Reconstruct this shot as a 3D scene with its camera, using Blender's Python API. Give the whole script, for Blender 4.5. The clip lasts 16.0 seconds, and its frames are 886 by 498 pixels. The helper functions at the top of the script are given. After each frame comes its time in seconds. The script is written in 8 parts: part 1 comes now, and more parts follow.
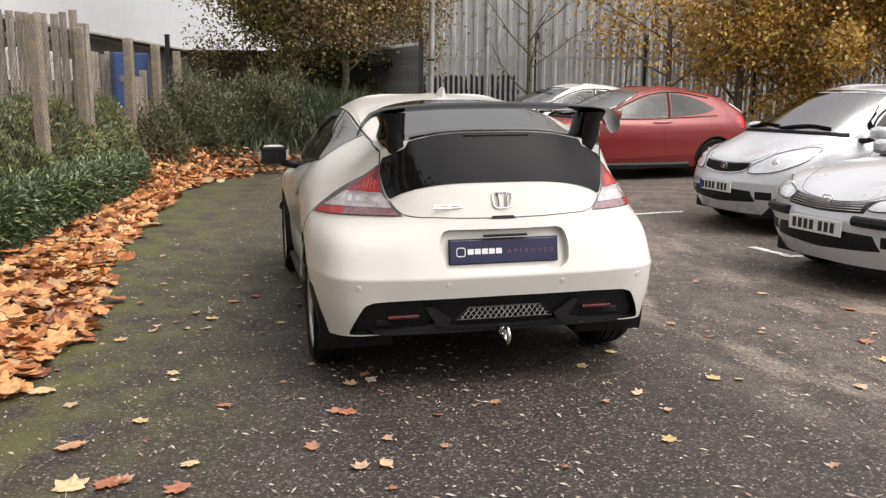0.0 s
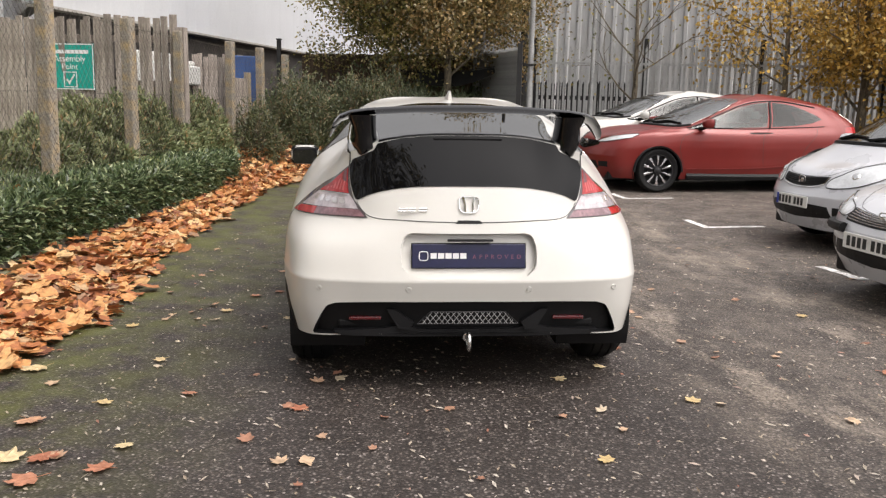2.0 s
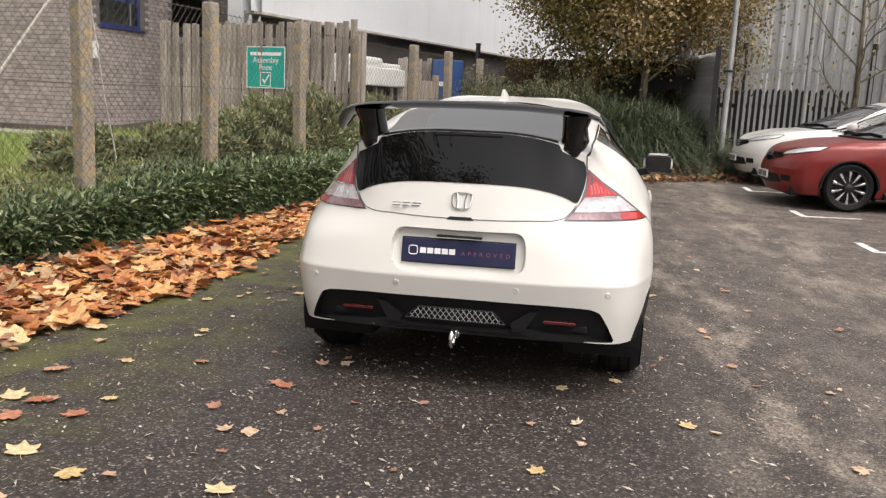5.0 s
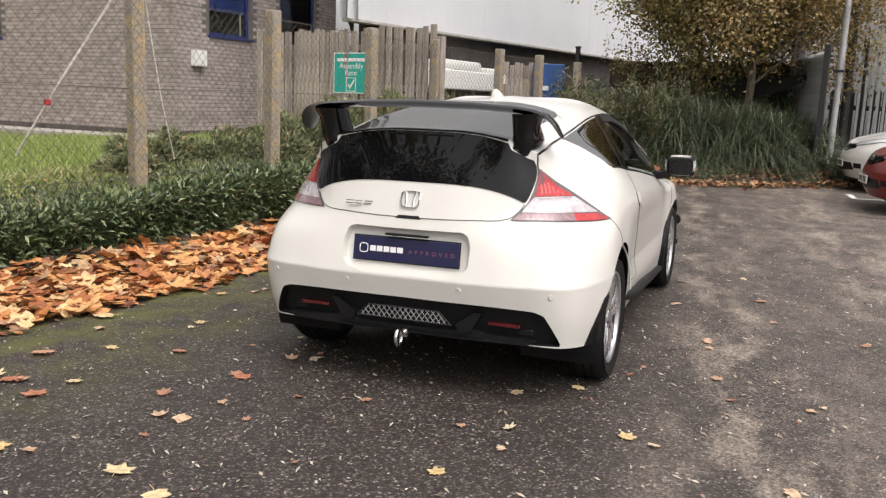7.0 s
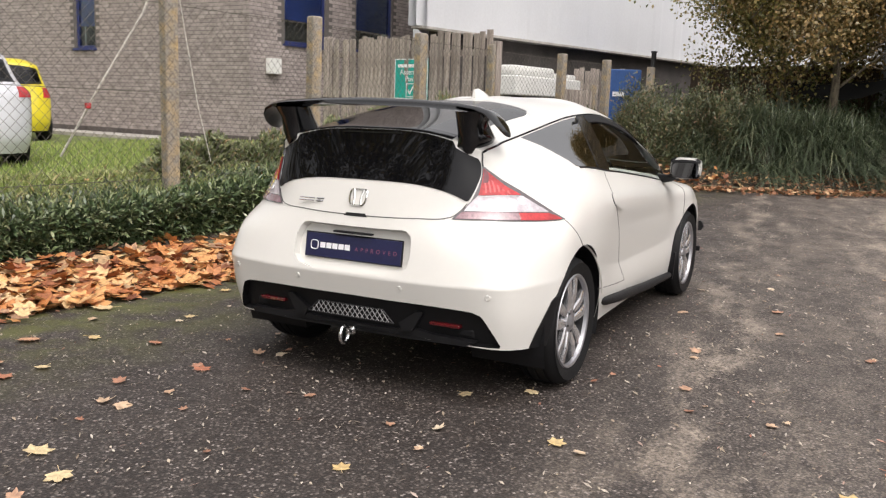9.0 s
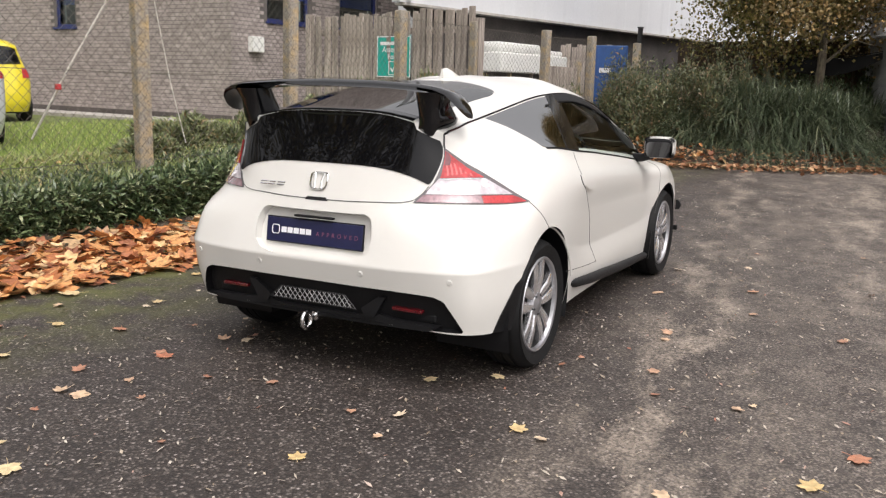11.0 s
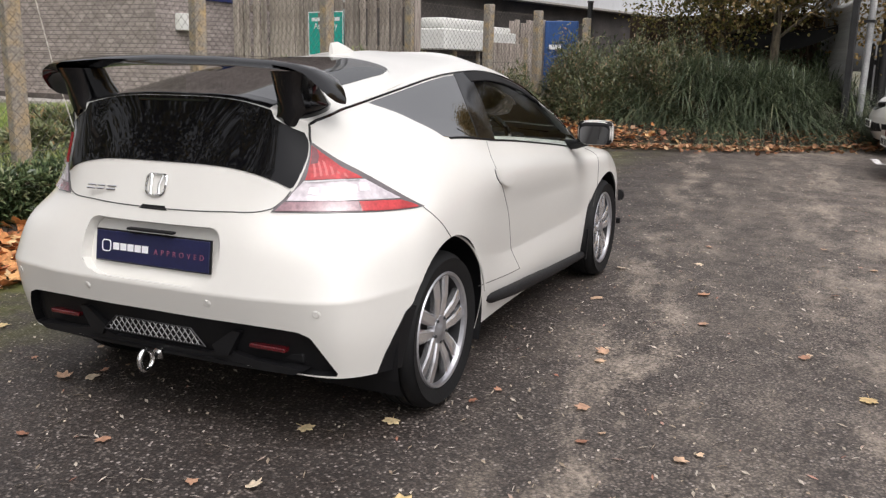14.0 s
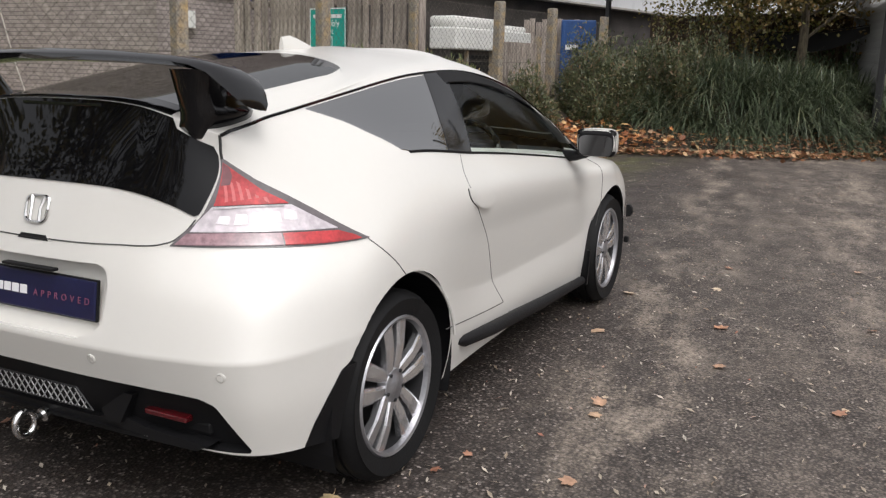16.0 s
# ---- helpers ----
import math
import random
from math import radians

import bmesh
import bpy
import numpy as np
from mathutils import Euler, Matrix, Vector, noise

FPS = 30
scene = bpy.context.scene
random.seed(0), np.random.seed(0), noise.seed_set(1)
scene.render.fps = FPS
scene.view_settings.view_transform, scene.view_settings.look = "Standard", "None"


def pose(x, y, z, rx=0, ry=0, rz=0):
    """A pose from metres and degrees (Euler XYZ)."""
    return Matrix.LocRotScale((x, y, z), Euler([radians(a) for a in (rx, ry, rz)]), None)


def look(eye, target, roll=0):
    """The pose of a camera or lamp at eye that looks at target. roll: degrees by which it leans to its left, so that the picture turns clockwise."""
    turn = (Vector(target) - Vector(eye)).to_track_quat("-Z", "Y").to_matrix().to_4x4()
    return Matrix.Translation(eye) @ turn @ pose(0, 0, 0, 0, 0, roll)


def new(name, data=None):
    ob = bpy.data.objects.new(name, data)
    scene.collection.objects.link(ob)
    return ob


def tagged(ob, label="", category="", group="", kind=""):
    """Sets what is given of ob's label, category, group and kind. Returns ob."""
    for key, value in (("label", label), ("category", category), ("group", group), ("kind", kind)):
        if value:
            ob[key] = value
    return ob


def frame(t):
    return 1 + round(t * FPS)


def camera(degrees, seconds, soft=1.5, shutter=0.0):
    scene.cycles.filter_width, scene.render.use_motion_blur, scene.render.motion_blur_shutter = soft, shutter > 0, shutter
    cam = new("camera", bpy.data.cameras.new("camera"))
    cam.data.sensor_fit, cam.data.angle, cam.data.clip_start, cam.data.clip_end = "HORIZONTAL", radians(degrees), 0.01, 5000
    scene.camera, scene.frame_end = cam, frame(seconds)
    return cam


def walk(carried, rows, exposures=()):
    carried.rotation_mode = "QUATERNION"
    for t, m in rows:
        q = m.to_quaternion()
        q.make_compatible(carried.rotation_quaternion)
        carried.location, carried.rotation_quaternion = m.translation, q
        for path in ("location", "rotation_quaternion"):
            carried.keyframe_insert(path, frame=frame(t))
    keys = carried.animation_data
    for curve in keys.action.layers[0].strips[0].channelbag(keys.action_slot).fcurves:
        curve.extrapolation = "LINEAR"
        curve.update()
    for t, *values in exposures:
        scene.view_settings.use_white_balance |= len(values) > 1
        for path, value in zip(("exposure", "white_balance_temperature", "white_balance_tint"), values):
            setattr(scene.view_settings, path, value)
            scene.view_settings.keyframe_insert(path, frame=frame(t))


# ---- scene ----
cam = camera(55.2, 16.0, soft=1.3)
PATH = [
    (0, (0.036, 0.069, 1.365), (0.028, 2.038, 1.012), 0.4),
    (0.5, (0.296, 0.061, 1.377), (0.202, 2.031, 1.046), 0.7),
    (1, (0.47, 0.078, 1.366), (0.296, 2.043, 1.036), 0.6),
    (1.5, (0.636, 0.126, 1.347), (0.396, 2.083, 1.012), 1.2),
    (2, (0.796, 0.153, 1.365), (0.481, 2.097, 1.02), 1.3),
    (2.5, (0.969, 0.191, 1.359), (0.565, 2.12, 1.015), 1.5),
    (3, (1.185, 0.201, 1.37), (0.683, 2.107, 1.031), 2.4),
    (3.5, (1.317, 0.234, 1.352), (0.742, 2.12, 1.017), 2.5),
    (4, (1.489, 0.334, 1.341), (0.833, 2.195, 1.012), 3.0),
    (4.5, (1.66, 0.412, 1.356), (0.912, 2.235, 1.017), 2.8),
    (5, (1.864, 0.479, 1.349), (1.022, 2.259, 1.002), 2.5),
    (7.5, (2.766, 1.015, 1.348), (1.584, 2.591, 1.003), 1.8),
    (8, (2.945, 1.12, 1.347), (1.69, 2.639, 1.006), 1.6),
    (8.5, (3.076, 1.267, 1.321), (1.77, 2.746, 0.991), 2.0),
    (11, (3.188, 1.497, 1.344), (1.902, 2.98, 0.958), 1.6),
    (11.5, (3.163, 1.621, 1.341), (1.892, 3.115, 0.947), 1.4),
    (12, (3.134, 1.746, 1.335), (1.864, 3.238, 0.936), 1.3),
    (12.5, (3.102, 1.849, 1.335), (1.844, 3.349, 0.927), 1.2),
    (13, (3.036, 2.026, 1.329), (1.797, 3.539, 0.912), 1.4),
    (13.5, (2.971, 2.179, 1.335), (1.745, 3.702, 0.911), 1.5),
    (14, (2.93, 2.278, 1.338), (1.72, 3.811, 0.908), 1.1),
    (14.5, (2.884, 2.407, 1.338), (1.669, 3.935, 0.9), 0.8),
    (15, (2.841, 2.564, 1.344), (1.604, 4.073, 0.9), 0.7),
    (15.5, (2.796, 2.698, 1.336), (1.552, 4.201, 0.899), 0.7),
    (16, (2.71, 2.885, 1.333), (1.463, 4.388, 0.903), 1.4),
]
walk(cam, [(t, look(eye, target, roll)) for t, eye, target, roll in PATH],
     exposures=[(0.0, -0.31, 6780, 13), (5.0, -0.35, 6800, 13), (8.0, -0.36, 6740, 13), (12.0, -0.33, 6620, 13), (14.0, -0.55, 6520, 13), (16.0, -0.75, 6500, 12)])

# ---- world and light: overcast late autumn day ----
SUN_EL, SUN_ROT = radians(58), radians(116)
world = bpy.data.worlds.new("overcast_sky")
scene.world = world
world.use_nodes = True
wt = world.node_tree
sky = wt.nodes.new("ShaderNodeTexSky")
sky.sky_type, sky.sun_disc = "NISHITA", False
sky.sun_elevation, sky.sun_rotation = SUN_EL, SUN_ROT
sky.air_density, sky.dust_density, sky.ozone_density = 1.2, 6.0, 1.0
pale = wt.nodes.new("ShaderNodeHueSaturation")
pale.inputs["Saturation"].default_value = 0.12
pale.inputs["Value"].default_value = 2.15
wt.links.new(sky.outputs[0], pale.inputs["Color"])
background = wt.nodes["Background"]
background.inputs["Strength"].default_value = 0.15
wt.links.new(pale.outputs[0], background.inputs["Color"])
sun = new("sun", bpy.data.lights.new("sun", "SUN"))
sun.data.energy, sun.data.angle, sun.data.color = 0.3, radians(50), (1.0, 0.965, 0.92)
sun.matrix_world = look((0, 0, 30), (0 - 30 * math.cos(SUN_EL) / math.sin(SUN_EL) * math.sin(SUN_ROT), -30 * math.cos(SUN_EL) / math.sin(SUN_EL) * math.cos(SUN_ROT), 0))

# ---- materials ----
def material(name, colour, rough=0.6, metal=0.0, vary=0.15, scale=6.0, fine=60.0, bump=0.0, tint=None, coat=0.0, per_piece=0.0, stretch=None, spread=0.5, spec=0.5):
    """A surface with a broad and a fine variation, an optional second tint in patches, and relief."""
    m = bpy.data.materials.new(name)
    m.use_nodes = True
    nt = m.node_tree
    b = nt.nodes["Principled BSDF"]
    b.inputs["Metallic"].default_value = metal
    b.inputs["Specular IOR Level"].default_value = spec
    b.inputs["Coat Weight"].default_value = coat
    b.inputs["Coat Roughness"].default_value = 0.04
    co = nt.nodes.new("ShaderNodeTexCoord")
    mp = nt.nodes.new("ShaderNodeMapping")
    nt.links.new(co.outputs["Object"], mp.inputs[0])
    if stretch:
        mp.inputs["Scale"].default_value = stretch
    n1 = nt.nodes.new("ShaderNodeTexNoise")
    n1.inputs["Scale"].default_value, n1.inputs["Detail"].default_value = scale, 5
    n2 = nt.nodes.new("ShaderNodeTexNoise")
    n2.inputs["Scale"].default_value, n2.inputs["Detail"].default_value = fine, 3
    nt.links.new(mp.outputs[0], n1.inputs["Vector"])
    nt.links.new(mp.outputs[0], n2.inputs["Vector"])
    ramp = nt.nodes.new("ShaderNodeValToRGB")
    c = Vector(colour)
    t = Vector(tint) if tint else c * (1 + vary)
    ramp.color_ramp.elements[0].position, ramp.color_ramp.elements[1].position = spread - 0.15, spread + 0.15
    ramp.color_ramp.elements[0].color = (*(c * (1 - vary)), 1)
    ramp.color_ramp.elements[1].color = (*t, 1)
    nt.links.new(n1.outputs["Fac"], ramp.inputs[0])
    hs = nt.nodes.new("ShaderNodeHueSaturation")
    mul = nt.nodes.new("ShaderNodeMapRange")
    mul.inputs["From Min"].default_value, mul.inputs["From Max"].default_value = 0.3, 0.7
    mul.inputs["To Min"].default_value, mul.inputs["To Max"].default_value = 1 - vary, 1 + vary
    nt.links.new(n2.outputs["Fac"], mul.inputs[0])
    value = mul.outputs[0]
    if per_piece:
        inf = nt.nodes.new("ShaderNodeObjectInfo")
        geo = nt.nodes.new("ShaderNodeNewGeometry")
        add = nt.nodes.new("ShaderNodeMath")
        add.operation = "ADD"
        nt.links.new(inf.outputs["Random"], add.inputs[0])
        nt.links.new(geo.outputs["Random Per Island"], add.inputs[1])
        fr = nt.nodes.new("ShaderNodeMath")
        fr.operation = "FRACT"
        nt.links.new(add.outputs[0], fr.inputs[0])
        r2 = nt.nodes.new("ShaderNodeMapRange")
        r2.inputs["To Min"].default_value, r2.inputs["To Max"].default_value = 1 - per_piece, 1 + per_piece
        nt.links.new(fr.outputs[0], r2.inputs[0])
        mm = nt.nodes.new("ShaderNodeMath")
        mm.operation = "MULTIPLY"
        nt.links.new(value, mm.inputs[0])
        nt.links.new(r2.outputs[0], mm.inputs[1])
        value = mm.outputs[0]
    nt.links.new(value, hs.inputs["Value"])
    nt.links.new(ramp.outputs[0], hs.inputs["Color"])
    nt.links.new(hs.outputs[0], b.inputs["Base Color"])
    rr = nt.nodes.new("ShaderNodeMapRange")
    rr.inputs["To Min"].default_value, rr.inputs["To Max"].default_value = max(0.02, rough * 0.85), min(1.0, rough * 1.15)
    nt.links.new(n1.outputs["Fac"], rr.inputs[0])
    nt.links.new(rr.outputs[0], b.inputs["Roughness"])
    if bump:
        bp = nt.nodes.new("ShaderNodeBump")
        bp.inputs["Strength"].default_value, bp.inputs["Distance"].default_value = 0.8, bump
        nt.links.new(n2.outputs["Fac"], bp.inputs["Height"])
        nt.links.new(bp.outputs[0], b.inputs["Normal"])
    return m


def leafy(name, stops, rough=0.5, translucent=0.25):
    """Leaves whose colour differs from leaf to leaf, along a ramp of (position, colour)."""
    m = bpy.data.materials.new(name)
    m.use_nodes = True
    nt = m.node_tree
    b = nt.nodes["Principled BSDF"]
    geo = nt.nodes.new("ShaderNodeNewGeometry")
    inf = nt.nodes.new("ShaderNodeObjectInfo")
    add = nt.nodes.new("ShaderNodeMath")
    add.operation = "ADD"
    nt.links.new(geo.outputs["Random Per Island"], add.inputs[0])
    nt.links.new(inf.outputs["Random"], add.inputs[1])
    fr = nt.nodes.new("ShaderNodeMath")
    fr.operation = "FRACT"
    nt.links.new(add.outputs[0], fr.inputs[0])
    ramp = nt.nodes.new("ShaderNodeValToRGB")
    while len(ramp.color_ramp.elements) < len(stops):
        ramp.color_ramp.elements.new(0.5)
    for e, (p, c) in zip(ramp.color_ramp.elements, stops):
        e.position, e.color = p, (*c, 1)
    nt.links.new(fr.outputs[0], ramp.inputs[0])
    co = nt.nodes.new("ShaderNodeTexCoord")
    n = nt.nodes.new("ShaderNodeTexNoise")
    n.inputs["Scale"].default_value = 35
    nt.links.new(co.outputs["Object"], n.inputs["Vector"])
    mr = nt.nodes.new("ShaderNodeMapRange")
    mr.inputs["From Min"].default_value, mr.inputs["From Max"].default_value = 0.3, 0.7
    mr.inputs["To Min"].default_value, mr.inputs["To Max"].default_value = 0.7, 1.25
    nt.links.new(n.outputs["Fac"], mr.inputs[0])
    hs = nt.nodes.new("ShaderNodeHueSaturation")
    nt.links.new(mr.outputs[0], hs.inputs["Value"])
    nt.links.new(ramp.outputs[0], hs.inputs["Color"])
    nt.links.new(hs.outputs[0], b.inputs["Base Color"])
    b.inputs["Roughness"].default_value = rough
    tr = nt.nodes.new("ShaderNodeBsdfTranslucent")
    nt.links.new(hs.outputs[0], tr.inputs["Color"])
    mix = nt.nodes.new("ShaderNodeMixShader")
    mix.inputs[0].default_value = translucent
    nt.links.new(b.outputs[0], mix.inputs[1])
    nt.links.new(tr.outputs[0], mix.inputs[2])
    nt.links.new(mix.outputs[0], nt.nodes["Material Output"].inputs[0])
    return m


def glazing(name, tint, rough=0.02, ior=1.6):
    """Tinted glass: see-through with a real gloss."""
    m = bpy.data.materials.new(name)
    m.use_nodes = True
    nt = m.node_tree
    nt.nodes.remove(nt.nodes["Principled BSDF"])
    a = nt.nodes.new("ShaderNodeBsdfTransparent")
    a.inputs["Color"].default_value = (*tint, 1)
    gl = nt.nodes.new("ShaderNodeBsdfGlossy")
    gl.inputs["Roughness"].default_value = rough
    fr = nt.nodes.new("ShaderNodeFresnel")
    fr.inputs["IOR"].default_value = ior
    mix = nt.nodes.new("ShaderNodeMixShader")
    nt.links.new(fr.outputs[0], mix.inputs[0])
    nt.links.new(a.outputs[0], mix.inputs[1])
    nt.links.new(gl.outputs[0], mix.inputs[2])
    nt.links.new(mix.outputs[0], nt.nodes["Material Output"].inputs[0])
    return m


def tarmac():
    """Worn wet-dry asphalt with pale aggregate, light scuffs along the drive and moss beside the kerb."""
    m = bpy.data.materials.new("tarmac")
    m.use_nodes = True
    nt = m.node_tree
    b = nt.nodes["Principled BSDF"]
    co = nt.nodes.new("ShaderNodeTexCoord")

    def noise_node(scale, detail=4, rough=0.55):
        n = nt.nodes.new("ShaderNodeTexNoise")
        n.inputs["Scale"].default_value, n.inputs["Detail"].default_value, n.inputs["Roughness"].default_value = scale, detail, rough
        nt.links.new(co.outputs["Object"], n.inputs["Vector"])
        return n.outputs["Fac"]

    def span(fac, a, z, lo=0.0, hi=1.0):
        r = nt.nodes.new("ShaderNodeMapRange")
        for k, v in zip(("From Min", "From Max", "To Min", "To Max"), (a, z, lo, hi)):
            r.inputs[k].default_value = v
        nt.links.new(fac, r.inputs[0])
        return r.outputs[0]

    def blend(fac, a, z):
        x = nt.nodes.new("ShaderNodeMix")
        x.data_type = "RGBA"
        for k, v in ((6, a), (7, z)):
            if isinstance(v, tuple):
                x.inputs[k].default_value = (*v, 1)
            else:
                nt.links.new(v, x.inputs[k])
        nt.links.new(fac, x.inputs[0])
        return x.outputs[2]

    def maths(op, a, z):
        x = nt.nodes.new("ShaderNodeMath")
        x.operation = op
        for k, v in ((0, a), (1, z)):
            if isinstance(v, (int, float)):
                x.inputs[k].default_value = v
            else:
                nt.links.new(v, x.inputs[k])
        return x.outputs[0]

    vor = nt.nodes.new("ShaderNodeTexVoronoi")
    vor.inputs["Scale"].default_value = 92
    nt.links.new(co.outputs["Object"], vor.inputs["Vector"])
    chip = nt.nodes.new("ShaderNodeSeparateColor")
    nt.links.new(vor.outputs["Color"], chip.inputs[0])
    base = blend(span(noise_node(1.3), 0.35, 0.65), (0.029, 0.0215, 0.019), (0.047, 0.0355, 0.030))
    base = blend(span(chip.outputs[0], 0.62, 0.95, 0, 0.9), base, (0.180, 0.153, 0.135))
    base = blend(span(chip.outputs[1], 0.95, 0.98, 0, 0.8), base, (0.42, 0.37, 0.34))
    # the lane beside the bays is worn paler, with streaks and painted-in sky sheen
    pos = nt.nodes.new("ShaderNodeSeparateXYZ")
    nt.links.new(co.outputs["Object"], pos.inputs[0])
    across = maths("ADD", maths("MULTIPLY", pos.outputs[0], 0.942), maths("MULTIPLY", pos.outputs[1], 0.336))
    band = maths("MAXIMUM", span(maths("ABSOLUTE", maths("SUBTRACT", across, 3.2), 0), 0.1, 0.6, 1, 0), span(maths("ABSOLUTE", maths("SUBTRACT", across, 4.5), 0), 0.25, 0.9, 1, 0))
    base = blend(maths("MULTIPLY", span(across, 2.4, 4.4), maths("MULTIPLY", span(noise_node(2.2, 8, 0.72), 0.34, 0.60, 0.35, 1.0), span(noise_node(9.0, 8, 0.75), 0.42, 0.58, 0.35, 1.0))), base, (0.29, 0.245, 0.208))
    lengthways = maths("SUBTRACT", maths("MULTIPLY", pos.outputs[1], 0.942), maths("MULTIPLY", pos.outputs[0], 0.336))
    strip = nt.nodes.new("ShaderNodeCombineXYZ")
    nt.links.new(maths("MULTIPLY", across, 2.6), strip.inputs[0])
    nt.links.new(maths("MULTIPLY", lengthways, 0.9), strip.inputs[1])
    worn = nt.nodes.new("ShaderNodeTexNoise")
    worn.inputs["Scale"].default_value, worn.inputs["Detail"].default_value, worn.inputs["Roughness"].default_value = 1.2, 8, 0.72
    nt.links.new(strip.outputs[0], worn.inputs["Vector"])
    scuff = maths("MULTIPLY", maths("MULTIPLY", span(worn.outputs["Fac"], 0.47, 0.62), span(noise_node(38, 5, 0.7), 0.38, 0.58, 0.25, 1)), maths("ADD", maths("MULTIPLY", band, 0.95), 0.06))
    base = blend(scuff, base, (0.34, 0.285, 0.23))
    # dark binder between the stones
    gaps = maths("MAXIMUM", span(vor.outputs["Distance"], 0.42, 0.66, 0, 1), span(chip.outputs[2], 0.0, 0.45, 1, 0))
    base = blend(maths("MULTIPLY", gaps, maths("SUBTRACT", 0.80, maths("MULTIPLY", scuff, 0.75))), base, (0.016, 0.013, 0.012))
    # moss beside the kerb
    edge = maths("ADD", pos.outputs[0], maths("MULTIPLY", pos.outputs[1], 0.13))
    moss = maths("MULTIPLY", span(edge, -1.6, -0.05, 1, 0), span(noise_node(3.2, 7, 0.68), 0.40, 0.60))
    base = blend(maths("MULTIPLY", moss, 0.80), base, (0.100, 0.108, 0.020))
    nt.links.new(base, b.inputs["Base Color"])
    nt.links.new(span(noise_node(3.0), 0.3, 0.7, 0.50, 0.80), b.inputs["Roughness"])
    bp = nt.nodes.new("ShaderNodeBump")
    bp.inputs["Strength"].default_value, bp.inputs["Distance"].default_value = 0.7, 0.004
    nt.links.new(vor.outputs["Distance"], bp.inputs["Height"])
    nt.links.new(bp.outputs[0], b.inputs["Normal"])
    return m


TARMAC = tarmac()
WHITE_PAINT = material("pearl_white_paint", (0.68, 0.667, 0.632), 0.34, 0.0, 0.005, 3, 40, coat=0.7)
GLOSS_BLACK = material("gloss_black_plastic", (0.006, 0.006, 0.007), 0.06, 0, 0.1, 5, 80)
BLACK_GLASS = material("black_glass", (0.003, 0.003, 0.004), 0.025, 0, 0.1, 5, 80, spec=0.32)
MATT_BLACK = material("matt_black_plastic", (0.007, 0.007, 0.008), 0.5, 0, 0.15, 8, 300, bump=0.0005, spec=0.3)
RUBBER = material("tyre_rubber", (0.007, 0.007, 0.0075), 0.65, 0, 0.2, 8, 120, bump=0.001, spec=0.25)
SEAM = material("panel_gap", (0.05, 0.05, 0.048), 0.8, 0, 0.1)
LIP_ALLOY = material("worn_alloy_lip", (0.42, 0.42, 0.44), 0.32, 0.8, 0.1, 6, 90)
ALLOY = material("silver_alloy", (0.74, 0.74, 0.76), 0.24, 0.9, 0.05, 6, 90)
DARK_ALLOY = material("dark_wheel_pocket", (0.03, 0.03, 0.032), 0.5, 0.5, 0.1)
CHROME = material("chrome", (0.78, 0.78, 0.78), 0.10, 1.0, 0.03)
RED_LENS = material("red_lamp_lens", (0.43, 0.030, 0.034), 0.12, 0, 0.2, 18, 90, coat=0.4)
CLEAR_LENS = material("clear_lamp_lens", (0.53, 0.48, 0.51), 0.10, 0.15, 0.16, 22, 60, coat=1.0)
SMOKED_LENS = material("smoked_red_lens", (0.16, 0.03, 0.04), 0.10, 0, 0.2, 18, 60, coat=1.0)
LAMP_FRAME = material("smoked_lamp_frame", (0.10, 0.085, 0.09), 0.12, 0, 0.1, 20, 90, coat=1.0)
MAUVE_LENS = material("mauve_lamp_lens", (0.24, 0.13, 0.15), 0.12, 0, 0.25, 14, 60, coat=1.0)
MIRROR = material("mirror_glass", (0.13, 0.133, 0.14), 0.03, 1.0, 0.02)
RIB_RED = material("bright_red_rib", (0.55, 0.09, 0.09), 0.15, 0, 0.1, 20, 90, coat=1.0)
CHROME_LENS = material("lamp_reflector_cell", (0.74, 0.71, 0.73), 0.12, 0.6, 0.12, 40, 120, coat=1.0)
REFLECTOR = material("red_reflector", (0.085, 0.004, 0.007), 0.15, 0, 0.15, 30, 200, coat=1.0)
NAVY = material("navy_plate", (0.012, 0.014, 0.055), 0.3, 0, 0.1, 8, 80, coat=0.3)
PRINT_WHITE = material("white_print", (0.8, 0.8, 0.82), 0.5, 0, 0.03)
PRINT_PINK = material("dull_red_print", (0.21, 0.07, 0.12), 0.5, 0, 0.05)
PRINT_BLACK = material("black_print", (0.02, 0.02, 0.02), 0.5, 0, 0.05)
PLATE_WHITE = material("white_plate", (0.75, 0.75, 0.72), 0.35, 0, 0.04)
PRIVACY = glazing("privacy_glass", (0.03, 0.03, 0.033), ior=7.0)
DOOR_GLASS_CLEAR = glazing("clear_door_glass", (0.78, 0.83, 0.81), ior=1.22)
HATCH_GLASS = glazing("dark_hatch_glass", (0.012, 0.012, 0.014), ior=5.0)
DARK_GLASS = glazing("dark_side_glass", (0.10, 0.11, 0.115), ior=1.5)
CLEAR = glazing("clear_glass", (0.27, 0.305, 0.30))
SCREEN_GLASS = glazing("windscreen_glass", (0.45, 0.50, 0.48), ior=6.5)
HEADLAMP = material("headlamp_lens", (0.80, 0.82, 0.84), 0.12, 0.45, 0.10, 14, 60, coat=1.0)
DASH_GREY = material("grey_dashboard_vinyl", (0.24, 0.24, 0.255), 0.5, 0, 0.15, 10, 150, bump=0.0005)
CAR_TRIM = material("dark_cabin_trim", (0.016, 0.016, 0.018), 0.7, 0, 0.2, 10, 150, bump=0.0005, spec=0.3)
